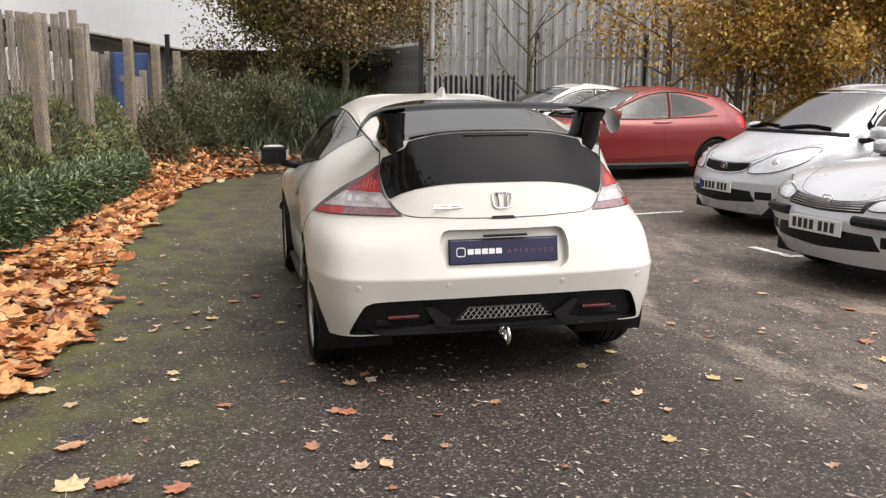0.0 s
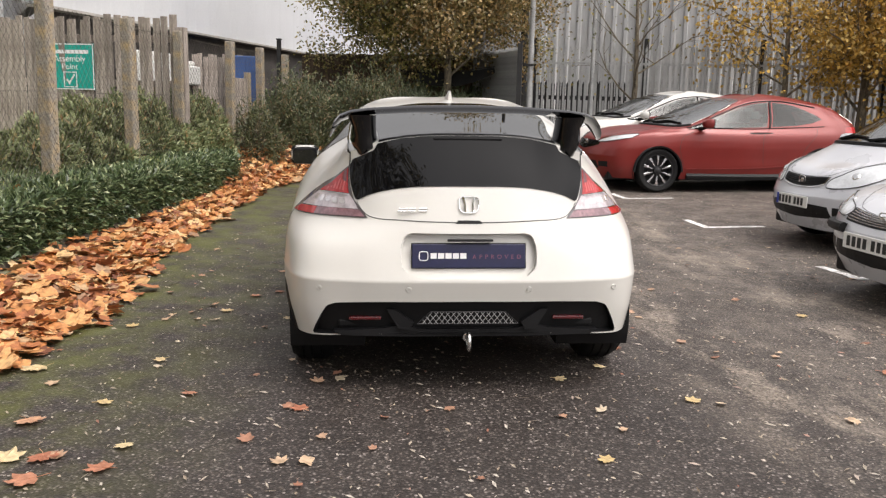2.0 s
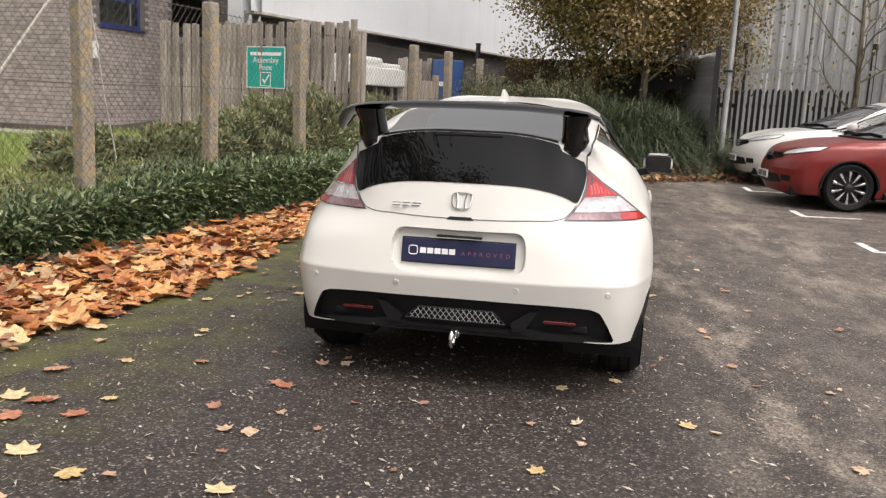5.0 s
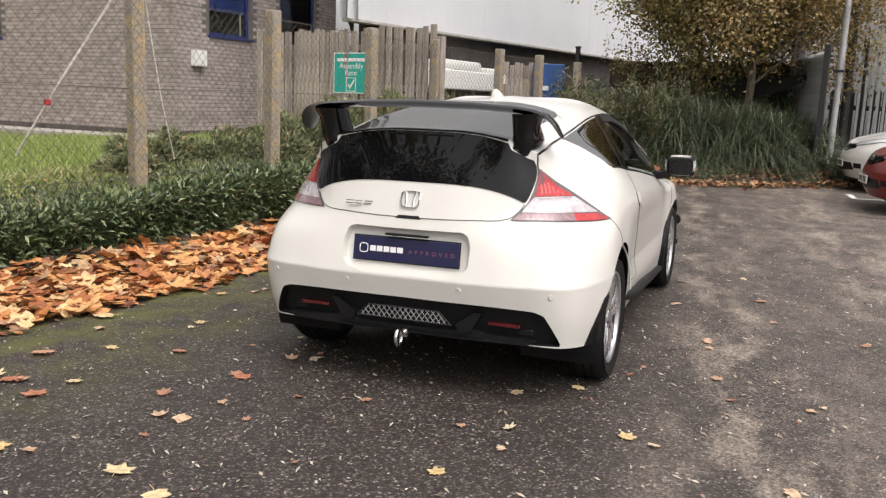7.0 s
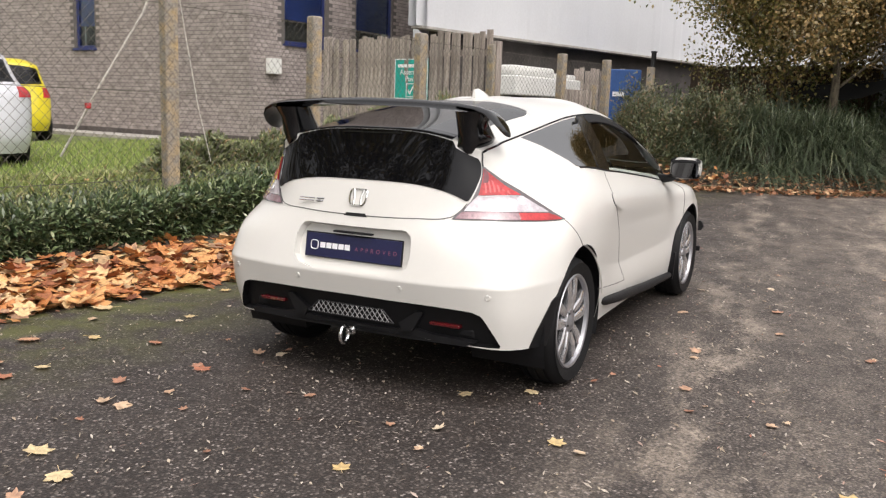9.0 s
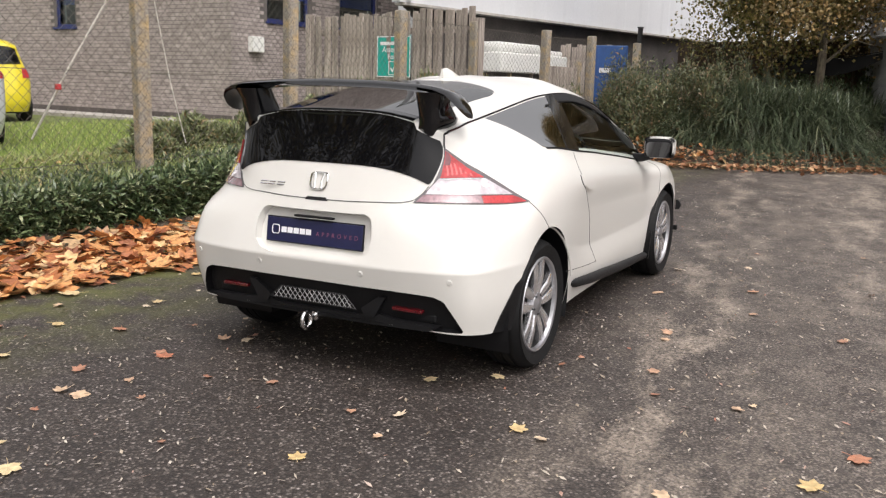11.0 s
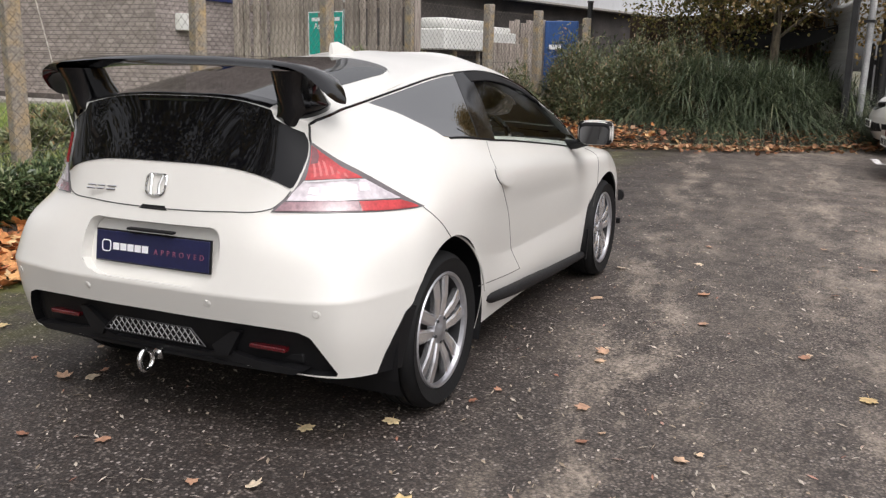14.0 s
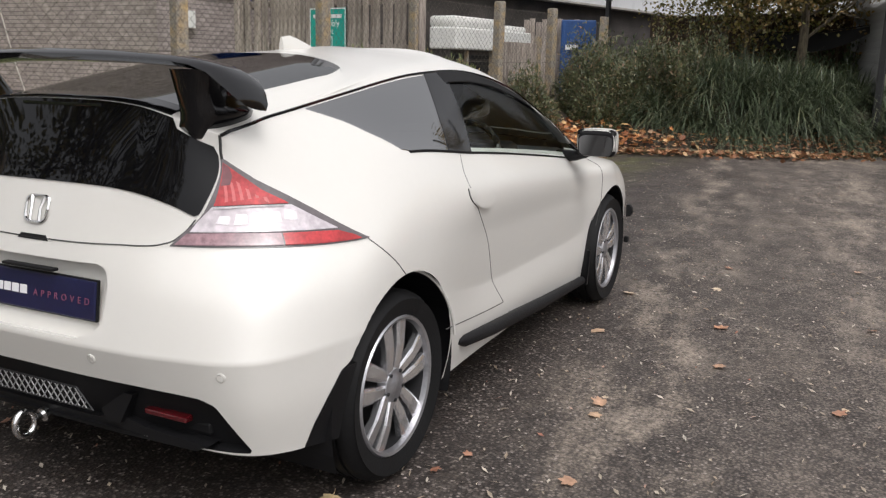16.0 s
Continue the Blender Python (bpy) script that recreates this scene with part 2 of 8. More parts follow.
RED_PAINT = material("red_metallic_paint", (0.200, 0.017, 0.014), 0.38, 0.2, 0.05, 3, 200, coat=0.35)
SILVER_PAINT = material("silver_metallic_paint", (0.60, 0.61, 0.645), 0.28, 0.12, 0.04, 3, 200, coat=0.7)
YELLOW_PAINT = material("yellow_paint", (0.70, 0.58, 0.03), 0.3, 0, 0.04, 3, 100, coat=0.6)
LINE_PAINT = material("worn_road_paint", (0.72, 0.71, 0.69), 0.8, 0, 0.35, 14, 90)
KERB = material("mossy_concrete", (0.25, 0.22, 0.18), 0.85, 0, 0.25, 7, 70, bump=0.003, tint=(0.17, 0.17, 0.09))
POST = material("lichened_concrete", (0.37, 0.335, 0.285), 0.9, 0, 0.3, 9, 60, bump=0.006, tint=(0.41, 0.30, 0.16), spread=0.56)
GALVANISED = material("weathered_galvanised_wire", (0.10, 0.09, 0.075), 0.8, 0.0, 0.3, 10, 90)
OLD_WOOD = material("silvered_fence_wood", (0.30, 0.25, 0.215), 0.85, 0, 0.30, 5, 45, bump=0.002, tint=(0.44, 0.385, 0.34), per_piece=0.22, stretch=(9, 9, 0.8))
BRICK = material("grey_brown_brick", (0.33, 0.285, 0.268), 0.9, 0, 0.18, 8, 80, bump=0.002, per_piece=0.15)
MORTAR = material("grey_mortar", (0.125, 0.112, 0.106), 0.95, 0, 0.12, 8, 80, bump=0.002)
STONE = material("pale_concrete_coping", (0.37, 0.35, 0.32), 0.9, 0, 0.15, 6, 60, bump=0.002)
DARK_PLINTH = material("dark_plinth_brick", (0.085, 0.072, 0.066), 0.85, 0, 0.25, 3, 40, bump=0.003)
CLADDING = material("pale_grey_cladding", (0.60, 0.61, 0.63), 0.5, 0.0, 0.03, 0.6, 20)
RIBBED = material("ribbed_steel_cladding", (0.37, 0.375, 0.38), 0.55, 0.0, 0.12, 0.5, 9, tint=(0.45, 0.455, 0.46), stretch=(1, 1, 0.25))
DULL_STEEL = material("dull_galvanised_sheet", (0.30, 0.305, 0.305), 0.6, 0.2, 0.25, 4, 60)
PALE_STEEL = material("galvanised_palisade", (0.40, 0.41, 0.41), 0.6, 0.2, 0.2, 4, 60)
DARK_STEEL = material("dark_steel_post", (0.025, 0.025, 0.026), 0.6, 0.2, 0.2, 6, 60)
BLUE_STEEL = material("blue_container_paint", (0.025, 0.085, 0.26), 0.5, 0.0, 0.15, 3, 40)
SIGN_GREEN = material("green_sign_face", (0.0, 0.36, 0.30), 0.4, 0, 0.06, 5, 50)
BARK = material("grey_bark", (0.12, 0.095, 0.07), 0.9, 0, 0.3, 12, 60, bump=0.006, tint=(0.20, 0.17, 0.12), stretch=(3, 3, 0.7))
# litter soil on the bank; also painted shade inside hedge and sedge clumps
SOIL_AND_SHADE = material("litter_soil_and_core_shade", (0.05, 0.038, 0.026), 0.95, 0, 0.35, 6, 50, bump=0.01)
LAWN = material("lawn_soil", (0.125, 0.155, 0.045), 0.95, 0, 0.3, 3, 40, bump=0.01)
DARK_WALL = material("dark_brown_wall", (0.055, 0.048, 0.045), 0.9, 0, 0.3, 2, 30)
STAY = material("pale_rope", (0.66, 0.63, 0.58), 0.8, 0, 0.2, 20, 200)
TEAL_FRAME = material("blue_window_frame", (0.02, 0.03, 0.12), 0.4, 0, 0.1)
ROOM_DARK = material("blinds_behind_glass", (0.055, 0.10, 0.48), 0.7, 0, 0.25, 2, 20)
TOP_LEAF = leafy("skylit_top_growth", [(0.0, (0.16, 0.20, 0.06)), (0.5, (0.30, 0.35, 0.12)), (0.85, (0.44, 0.45, 0.20)), (1.0, (0.46, 0.33, 0.16))], 0.5, 0.3)
HEDGE_LEAF = leafy("hedge_leaf", [(0.0, (0.034, 0.056, 0.026)), (0.5, (0.088, 0.130, 0.055)), (0.86, (0.20, 0.25, 0.12)), (1.0, (0.40, 0.42, 0.25))], 0.30, 0.2)
SHRUB_LEAF = leafy("shrub_leaf", [(0.0, (0.085, 0.11, 0.042)), (0.5, (0.20, 0.235, 0.105)), (0.85, (0.35, 0.38, 0.20)), (1.0, (0.42, 0.27, 0.13))], 0.45, 0.25)
DARK_SHRUB = leafy("dark_shrub_leaf", [(0.0, (0.035, 0.046, 0.020)), (0.5, (0.085, 0.102, 0.045)), (0.85, (0.165, 0.165, 0.08)), (1.0, (0.28, 0.17, 0.10))], 0.4, 0.2)
SEDGE_LEAF = leafy("sedge_blade", [(0.0, (0.034, 0.050, 0.028)), (0.5, (0.082, 0.108, 0.060)), (0.88, (0.155, 0.185, 0.108)), (1.0, (0.19, 0.19, 0.11))], 0.38, 0.2)
GRASS_LEAF = leafy("grass_blade", [(0.0, (0.16, 0.235, 0.05)), (0.6, (0.30, 0.40, 0.10)), (1.0, (0.50, 0.50, 0.20))], 0.6, 0.3)
FALLEN = leafy("fallen_leaf", [(0.0, (0.17, 0.06, 0.030)), (0.2, (0.38, 0.135, 0.052)), (0.45, (0.57, 0.245, 0.085)), (0.7, (0.66, 0.36, 0.145)), (0.88, (0.68, 0.48, 0.25)), (1.0, (0.32, 0.18, 0.11))], 0.55, 0.1)
DEBRIS = leafy("pale_leaf_scrap", [(0.0, (0.26, 0.20, 0.14)), (0.4, (0.42, 0.36, 0.28)), (0.85, (0.58, 0.53, 0.46)), (1.0, (0.34, 0.14, 0.09))], 0.7, 0.1)
RUST_LEAF = leafy("rust_and_olive_leaf", [(0.0, (0.085, 0.075, 0.028)), (0.4, (0.20, 0.155, 0.055)), (0.75, (0.32, 0.205, 0.08)), (0.93, (0.46, 0.32, 0.14)), (1.0, (0.60, 0.54, 0.38))], 0.5, 0.4)
OLIVE_LEAF = leafy("olive_autumn_leaf", [(0.0, (0.085, 0.095, 0.028)), (0.45, (0.20, 0.19, 0.055)), (0.8, (0.36, 0.29, 0.09)), (1.0, (0.58, 0.46, 0.22))], 0.5, 0.45)
YELLOW_LEAF = leafy("yellow_autumn_leaf", [(0.0, (0.20, 0.135, 0.04)), (0.35, (0.42, 0.26, 0.06)), (0.72, (0.68, 0.42, 0.085)), (1.0, (0.78, 0.60, 0.24))], 0.5, 0.45)
BROWN_FALLEN = leafy("brown_fallen_leaf", [(0.0, (0.13, 0.06, 0.03)), (0.4, (0.30, 0.13, 0.06)), (0.75, (0.42, 0.22, 0.11)), (1.0, (0.50, 0.33, 0.18))], 0.6, 0.1)
BROWN_WOOD = material("brown_fence_wood", (0.085, 0.055, 0.036), 0.85, 0, 0.3, 5, 45, bump=0.002, tint=(0.13, 0.088, 0.055), per_piece=0.25, stretch=(9, 9, 0.8))
NETTING = material("black_netting", (0.012, 0.012, 0.013), 0.8, 0, 0.2, 10, 300, bump=0.001)
PLATE_BLUE = material("blue_plate_band", (0.02, 0.05, 0.35), 0.35, 0, 0.05)
TAN_FALLEN = leafy("tan_fallen_leaf", [(0.0, (0.30, 0.13, 0.08)), (0.4, (0.45, 0.26, 0.17)), (0.8, (0.60, 0.45, 0.30)), (1.0, (0.66, 0.56, 0.42))], 0.6, 0.1)

# ---- building helpers ----
def part(name, bm, mat, parent=None, label="", smooth=False):
    """Links a bmesh as one mesh object, under a thing or a part."""
    me = bpy.data.meshes.new(name)
    layer = bm.verts.layers.float_vector.get("nrm")
    if layer is None:
        bmesh.ops.recalc_face_normals(bm, faces=bm.faces)
    normals = [tuple(v[layer]) for v in bm.verts] if layer else None
    bm.to_mesh(me)
    bm.free()
    if normals and smooth:
        me.shade_smooth()
        me.normals_split_custom_set_from_vertices(normals)
    elif smooth:
        me.shade_smooth()
        me.set_sharp_from_angle(angle=radians(40))
    me.materials.append(mat)
    ob = new(name, me)
    if parent is not None:
        ob.parent = parent
    if label:
        ob["label"] = label
    return ob


def raw(name, verts, faces, mat, parent=None, label="", smooth=False):
    """Links plain vertex and face arrays as one mesh object."""
    me = bpy.data.meshes.new(name)
    me.from_pydata([tuple(v) for v in verts], [], [tuple(int(i) for i in f) for f in faces])
    me.update()
    if smooth:
        me.shade_smooth()
        me.set_sharp_from_angle(angle=radians(40))
    me.materials.append(mat)
    ob = new(name, me)
    if parent is not None:
        ob.parent = parent
    if label:
        ob["label"] = label
    return ob


def box(bm, x0, y0, z0, x1, y1, z1, bevel=0.0, m=None):
    r = bmesh.ops.create_cube(bm, size=1.0)
    vs = r["verts"]
    bmesh.ops.scale(bm, vec=(x1 - x0, y1 - y0, z1 - z0), verts=vs)
    bmesh.ops.translate(bm, vec=((x0 + x1) / 2, (y0 + y1) / 2, (z0 + z1) / 2), verts=vs)
    if m is not None:
        bmesh.ops.transform(bm, matrix=m, verts=vs)
    if bevel:
        es = list({e for v in vs for e in v.link_edges})
        bmesh.ops.bevel(bm, geom=es, offset=bevel, segments=2, affect="EDGES", profile=0.5)
    return bm


def boxed(*a, **k):
    return box(bmesh.new(), *a, **k)


def tube(bm, pts, radii, sides=8, caps=True):
    """A tube along pts, whose radius changes from point to point."""
    pts = [Vector(p) for p in pts]
    rings = []
    for i, p in enumerate(pts):
        d = (pts[min(i + 1, len(pts) - 1)] - pts[max(i - 1, 0)]).normalized()
        a = d.orthogonal().normalized() if not rings else (prev_a - d * prev_a.dot(d)).normalized()
        prev_a = a
        b = d.cross(a)
        r = radii[i] if not isinstance(radii, (int, float)) else radii
        rings.append([bm.verts.new(p + r * (math.cos(2 * math.pi * k / sides) * a + math.sin(2 * math.pi * k / sides) * b)) for k in range(sides)])
    for r0, r1 in zip(rings, rings[1:]):
        for k in range(sides):
            bm.faces.new((r0[k], r0[(k + 1) % sides], r1[(k + 1) % sides], r1[k]))
    if caps:
        bm.faces.new(rings[0][::-1])
        bm.faces.new(rings[-1])
    return bm


def lathe(bm, profile, steps=40, axis=0, closed=False):
    """Turns a profile of (radius, along) about the x axis."""
    rings = []
    for k in range(steps):
        a = 2 * math.pi * k / steps
        rings.append([bm.verts.new((x, r * math.cos(a), r * math.sin(a))) for r, x in profile])
    n = len(profile)
    for k in range(steps):
        r0, r1 = rings[k], rings[(k + 1) % steps]
        for j in range(n if closed else n - 1):
            bm.faces.new((r0[j], r0[(j + 1) % n], r1[(j + 1) % n], r1[j]))
    return bm


def prism(bm, poly, depth, m=None):
    """A flat outline (x, z) given thickness along y."""
    f = bm.faces.new([bm.verts.new((x, 0, z)) for x, z in poly])
    r = bmesh.ops.extrude_face_region(bm, geom=[f])
    vs = [v for v in r["geom"] if isinstance(v, bmesh.types.BMVert)]
    bmesh.ops.translate(bm, vec=(0, depth, 0), verts=vs)
    if m is not None:
        bmesh.ops.transform(bm, matrix=m, verts=bm.verts)
    return bm


def lettering(name, body, size, mat, parent, m, depth=0.0006, spacing=1.0):
    """Raised letters in the built-in font, facing -y before m turns them."""
    cu = bpy.data.curves.new(name, "FONT")
    cu.body, cu.size, cu.align_x, cu.align_y, cu.extrude, cu.space_character = body, size, "CENTER", "CENTER", depth, spacing
    tmp = bpy.data.objects.new(name, cu)
    scene.collection.objects.link(tmp)
    me = bpy.data.meshes.new_from_object(tmp.evaluated_get(bpy.context.evaluated_depsgraph_get()))
    bpy.data.objects.remove(tmp)
    bpy.data.curves.remove(cu)
    me.transform(m @ pose(0, 0, 0, 90, 0, 0))
    me.materials.clear()
    me.materials.append(mat)
    ob = new(name, me)
    ob.parent = parent
    return ob


def thing(name, m, label, category, group=""):
    e = new(name)
    e.matrix_world = m
    e.empty_display_size = 0.1
    return tagged(e, label, category, group)


def chord_curve(pts, crease=()):
    """A smooth curve through pts with knots by number; returns a function of the knot number."""
    pts = np.asarray(pts, float)
    n = len(pts)
    seg = [max(1e-6, float(np.linalg.norm(pts[i + 1] - pts[i]))) for i in range(n - 1)]

    def tangent(i, side):
        if i == 0:
            return (pts[1] - pts[0]) / seg[0]
        if i == n - 1:
            return (pts[-1] - pts[-2]) / seg[-1]
        if i in crease:
            return (pts[i + 1] - pts[i]) / seg[i] if side > 0 else (pts[i] - pts[i - 1]) / seg[i - 1]
        a, b = seg[i - 1], seg[i]
        return ((pts[i] - pts[i - 1]) / a * b + (pts[i + 1] - pts[i]) / b * a) / (a + b)

    out_t = np.array([tangent(i, 1) for i in range(n)])
    in_t = np.array([tangent(i, -1) for i in range(n)])
    lengths = np.array(seg)

    def many(xs):
        xs = np.asarray(xs, float)
        i = np.clip(np.floor(xs).astype(int), 0, n - 2)
        f = (xs - i)[:, None]
        h = lengths[i][:, None]
        return (2 * f**3 - 3 * f**2 + 1) * pts[i] + (f**3 - 2 * f**2 + f) * out_t[i] * h + (3 * f**2 - 2 * f**3) * pts[i + 1] + (f**3 - f**2) * in_t[i + 1] * h

    def at(x):
        i = min(max(int(math.floor(x)), 0), n - 2)
        f = x - i
        h = seg[i]
        m0, m1 = out_t[i] * h, in_t[i + 1] * h
        return (2 * f**3 - 3 * f**2 + 1) * pts[i] + (f**3 - 2 * f**2 + f) * m0 + (3 * f**2 - 2 * f**3) * pts[i + 1] + (f**3 - f**2) * m1

    at.many = many
    return at


def inside(poly, x, y):
    c = False
    n = len(poly)
    for i in range(n):
        x0, y0 = poly[i]
        x1, y1 = poly[i - 1]
        if (y0 > y) != (y1 > y) and x < (x1 - x0) * (y - y0) / (y1 - y0) + x0:
            c = not c
    return c


def shrink(poly, d):
    """The outline drawn in by about d."""
    n = len(poly)
    area = sum(poly[i - 1][0] * poly[i][1] - poly[i][0] * poly[i - 1][1] for i in range(n))
    sgn = 1 if area > 0 else -1
    out = []
    for i in range(n):
        p, q, r = Vector(poly[i - 1]), Vector(poly[i]), Vector(poly[(i + 1) % n])
        a, b = (q - p), (r - q)
        if a.length < 1e-9 or b.length < 1e-9:
            out.append(tuple(q))
            continue
        a.normalize(), b.normalize()
        na, nb = Vector((-a.y, a.x)) * sgn, Vector((-b.y, b.x)) * sgn
        nn = na + nb
        if nn.length < 1e-6:
            nn = na
        nn.normalize()
        out.append(tuple(q + nn * d / max(0.4, nn.dot(na))))
    return out


class Skin:
    """A car's outer skin: rings of stations from the tail's middle (0) round the right side to the nose's middle (12), one above another.
    A place on it is (station, level); negative stations lie on the left side."""

    def __init__(self, rings, crease=(2, 6)):
        self.top = len(rings) - 1
        self.crease = crease
        self.rings = []
        for r in rings:
            r = [tuple(p) for p in r]
            full = [(-u, v, w) for u, v, w in r[:0:-1]] + r
            tail = [(-r[-2 - k][0], r[-2 - k][1], r[-2 - k][2]) for k in range(4)]
            head = [(r[-2 - k][0], r[-2 - k][1], r[-2 - k][2]) for k in range(4)]
            self.rings.append(chord_curve(head[::-1] + full + tail))
        self.columns = {}

    def column(self, s):
        k = round(s, 4)
        if k not in self.columns:
            self.columns[k] = chord_curve([r(s + 16) for r in self.rings], self.crease)
        return self.columns[k]

    def at(self, s, t):
        return Vector(self.column(s)(t))

    def normal(self, s, t):
        e = 0.02
        a = self.at(s + e, t) - self.at(s - e, t)
        b = self.at(s, min(t + e, self.top)) - self.at(s, max(t - e, 0))
        n = a.cross(b)
        return n.normalized() if n.length > 1e-12 else Vector((0, 0, 1))

    def place(self, s, t, off=0.0):
        return self.at(s, t) + self.normal(s, t) * off if off else self.at(s, t)

    def grid(self, s_list, t_list):
        """Places and outward normals on a whole grid of stations and levels."""
        def places(ss, tt):
            rows = np.stack([r.many(np.asarray(ss) + 16) for r in self.rings], 1)
            return np.stack([chord_curve(row, self.crease).many(tt) for row in rows])

        e = 0.02
        ss, tt = np.asarray(s_list, float), np.asarray(t_list, float)
        a = places(ss + e, tt) - places(ss - e, tt)
        b = places(ss, np.minimum(tt + e, self.top)) - places(ss, np.maximum(tt - e, 0))
        n = np.cross(a, b)
        ln = np.linalg.norm(n, axis=2, keepdims=True)
        n = np.where(ln > 1e-12, n / np.maximum(ln, 1e-12), np.array([0.0, 0.0, 1.0]))
        return places(ss, tt), n

    def shell(self, s_list, t_list, holes=(), arches=(), off=0.0, cuts=()):
        """The skin as a bmesh, with the holes (outlines in station and level) left open and round wheel arches (v, w, radius) cut."""
        bm = bmesh.new()
        layer = bm.verts.layers.float_vector.new("nrm")
        P, N = self.grid(s_list, t_list)
        g = []
        for i in range(len(s_list)):
            g.append([bm.verts.new(p) for p in P[i] + N[i] * off])
            for v, nn in zip(g[-1], N[i]):
                v[layer] = nn
        cut = set()
        for v_c, w_c, r in arches:
            for i, s in enumerate(s_list):
                for j, t in enumerate(t_list):
                    p = g[i][j].co
                    if abs(p.x) > 0.5 and t < 4.6 and (p.y - v_c) ** 2 + (p.z - w_c) ** 2 < r * r:
                        cut.add((i, j))
            snap = []
            for i, j in cut:
                if any((i + a, j + b) not in cut and 0 <= i + a < len(s_list) and 0 <= j + b < len(t_list) for a in (-1, 0, 1) for b in (-1, 0, 1)):
                    snap.append((i, j))
            for i, j in snap:
                p = g[i][j].co
                d = Vector((p.y - v_c, p.z - w_c))
                if d.length < r + 0.05 and d.length > 0.01:
                    d = d.normalized() * r
                    p.y, p.z = v_c + d.x, w_c + d.y
        for poly in cuts:
            ins = {(i, j) for i, s in enumerate(s_list) for j, t in enumerate(t_list) if inside(poly, s, t)}
            for i, j in list(ins):
                if any((i + a, j + b) not in ins for a in (-1, 0, 1) for b in (-1, 0, 1)):
                    best = None
                    for k in range(len(poly)):
                        a, b = Vector(poly[k - 1]), Vector(poly[k])
                        d = b - a
                        f = 0 if d.length_squared < 1e-12 else min(1, max(0, (Vector((s_list[i], t_list[j])) - a).dot(d) / d.length_squared))
                        q = a + d * f
                        e = (q - Vector((s_list[i], t_list[j]))).length
                        if best is None or e < best[0]:
                            best = (e, q)
                    g[i][j].co = self.place(best[1].x, best[1].y, off)
                    g[i][j][layer] = self.normal(best[1].x, best[1].y)
            cut |= ins
        for i in range(len(s_list) - 1):
            for j in range(len(t_list) - 1):
                if all((i + a, j + b) in cut for a in (0, 1) for b in (0, 1)):
                    continue
                s, t = (s_list[i] + s_list[i + 1]) / 2, (t_list[j] + t_list[j + 1]) / 2
                if any(inside(h, s, t) or inside(h, s + 24, t) or inside(h, s - 24, t) for h in holes):
                    continue
                bm.faces.new((g[i][j], g[i + 1][j], g[i + 1][j + 1], g[i][j + 1]))
        bmesh.ops.remove_doubles(bm, verts=bm.verts, dist=0.0004)
        bmesh.ops.delete(bm, geom=[v for v in bm.verts if not v.link_faces], context="VERTS")
        return bm

    def panel(self, poly, off=0.003, depth=0.012, step=0.2, mirror=False):
        """A plate that follows the skin inside an outline (station, level), off proud of it (negative: sunk), with its rim turned in by depth (negative: out)."""
        if mirror:
            poly = [(-s, t) for s, t in poly]
        bm = bmesh.new()
        f = bm.faces.new([bm.verts.new((s, t, 0)) for s, t in poly])
        bmesh.ops.triangulate(bm, faces=[f])
        for ax in (0, 1):
            lo, hi = min(p[ax] for p in poly), max(p[ax] for p in poly)
            n = max(2, int(math.ceil((hi - lo) / step)))
            no = (1, 0, 0) if ax == 0 else (0, 1, 0)
            for k in range(1, n):
                x = lo + (hi - lo) * k / n
                bmesh.ops.bisect_plane(bm, geom=bm.verts[:] + bm.edges[:] + bm.faces[:], plane_co=(x, 0, 0) if ax == 0 else (0, x, 0), plane_no=no, dist=1e-5)
        bm.normal_update()
        flip = [f for f in bm.faces if f.normal.z < 0]
        if flip:
            bmesh.ops.reverse_faces(bm, faces=flip)
        layer = bm.verts.layers.float_vector.new("nrm")
        st = {v: (v.co.x, v.co.y) for v in bm.verts}
        nor = {v: self.normal(*st[v]) for v in bm.verts}
        for v, (s, t) in st.items():
            v.co = self.at(s, t) + nor[v] * off
            v[layer] = nor[v]
        edges = [e for e in bm.edges if e.is_boundary]
        r = bmesh.ops.extrude_edge_only(bm, edges=edges)
        made = [v for v in r["geom"] if isinstance(v, bmesh.types.BMVert)]
        kd = {}
        for v in st:
            kd[tuple(round(c, 6) for c in v.co)] = nor[v]
        for v in made:
            n = kd.get(tuple(round(c, 6) for c in v.co))
            if n is not None:
                v.co -= n * depth
                v[layer] = n
        return bm

    def strip(self, line, width=0.005, off=0.001, sides=4):
        """A thin bead along a line of (station, level)."""
        curve = chord_curve([(s, t, 0) for s, t in line])
        pts = []
        n = 6 * (len(line) - 1)
        for k in range(n + 1):
            s, t, _ = curve(k * (len(line) - 1) / n)
            pts.append(self.place(s, t, off))
        return tube(bmesh.new(), pts, width / 2, sides)

# ---- ground, kerb and banks ----
def kerb_x(y):
    """The kerb's line beside the drive."""
    return -2.66 - 0.113 * y


def gz(y):
    """The tarmac climbs gently towards the far end."""
    return 0.024 * max(0.0, min(y, 30.0) - 9.0)


KERB_LINE = [(kerb_x(y), y) for y in (-14, -8, -4, 0, 3, 6, 9, 11.0)] + [(-4.0, 12.2), (-3.92, 13.1), (-3.55, 13.75), (-2.95, 14.15), (-2.2, 14.5), (-1.45, 14.9), (-0.75, 15.5), (-0.15, 16.3), (0.15, 17.4), (0.2, 19.4)]


def rise(d, y):
    """Height of the bank at d metres behind the kerb."""
    if d < 0:
        return 0.08 + gz(y)
    fall = -0.013 + 0.033 * max(0, min(1, (y - 11.5) / 1.5))
    lawn = 0.08 + 0.42 * min(1, d / 1.1) ** 0.8 + fall * max(0, min(d - 1.1, 6.5))
    return lawn + gz(y)


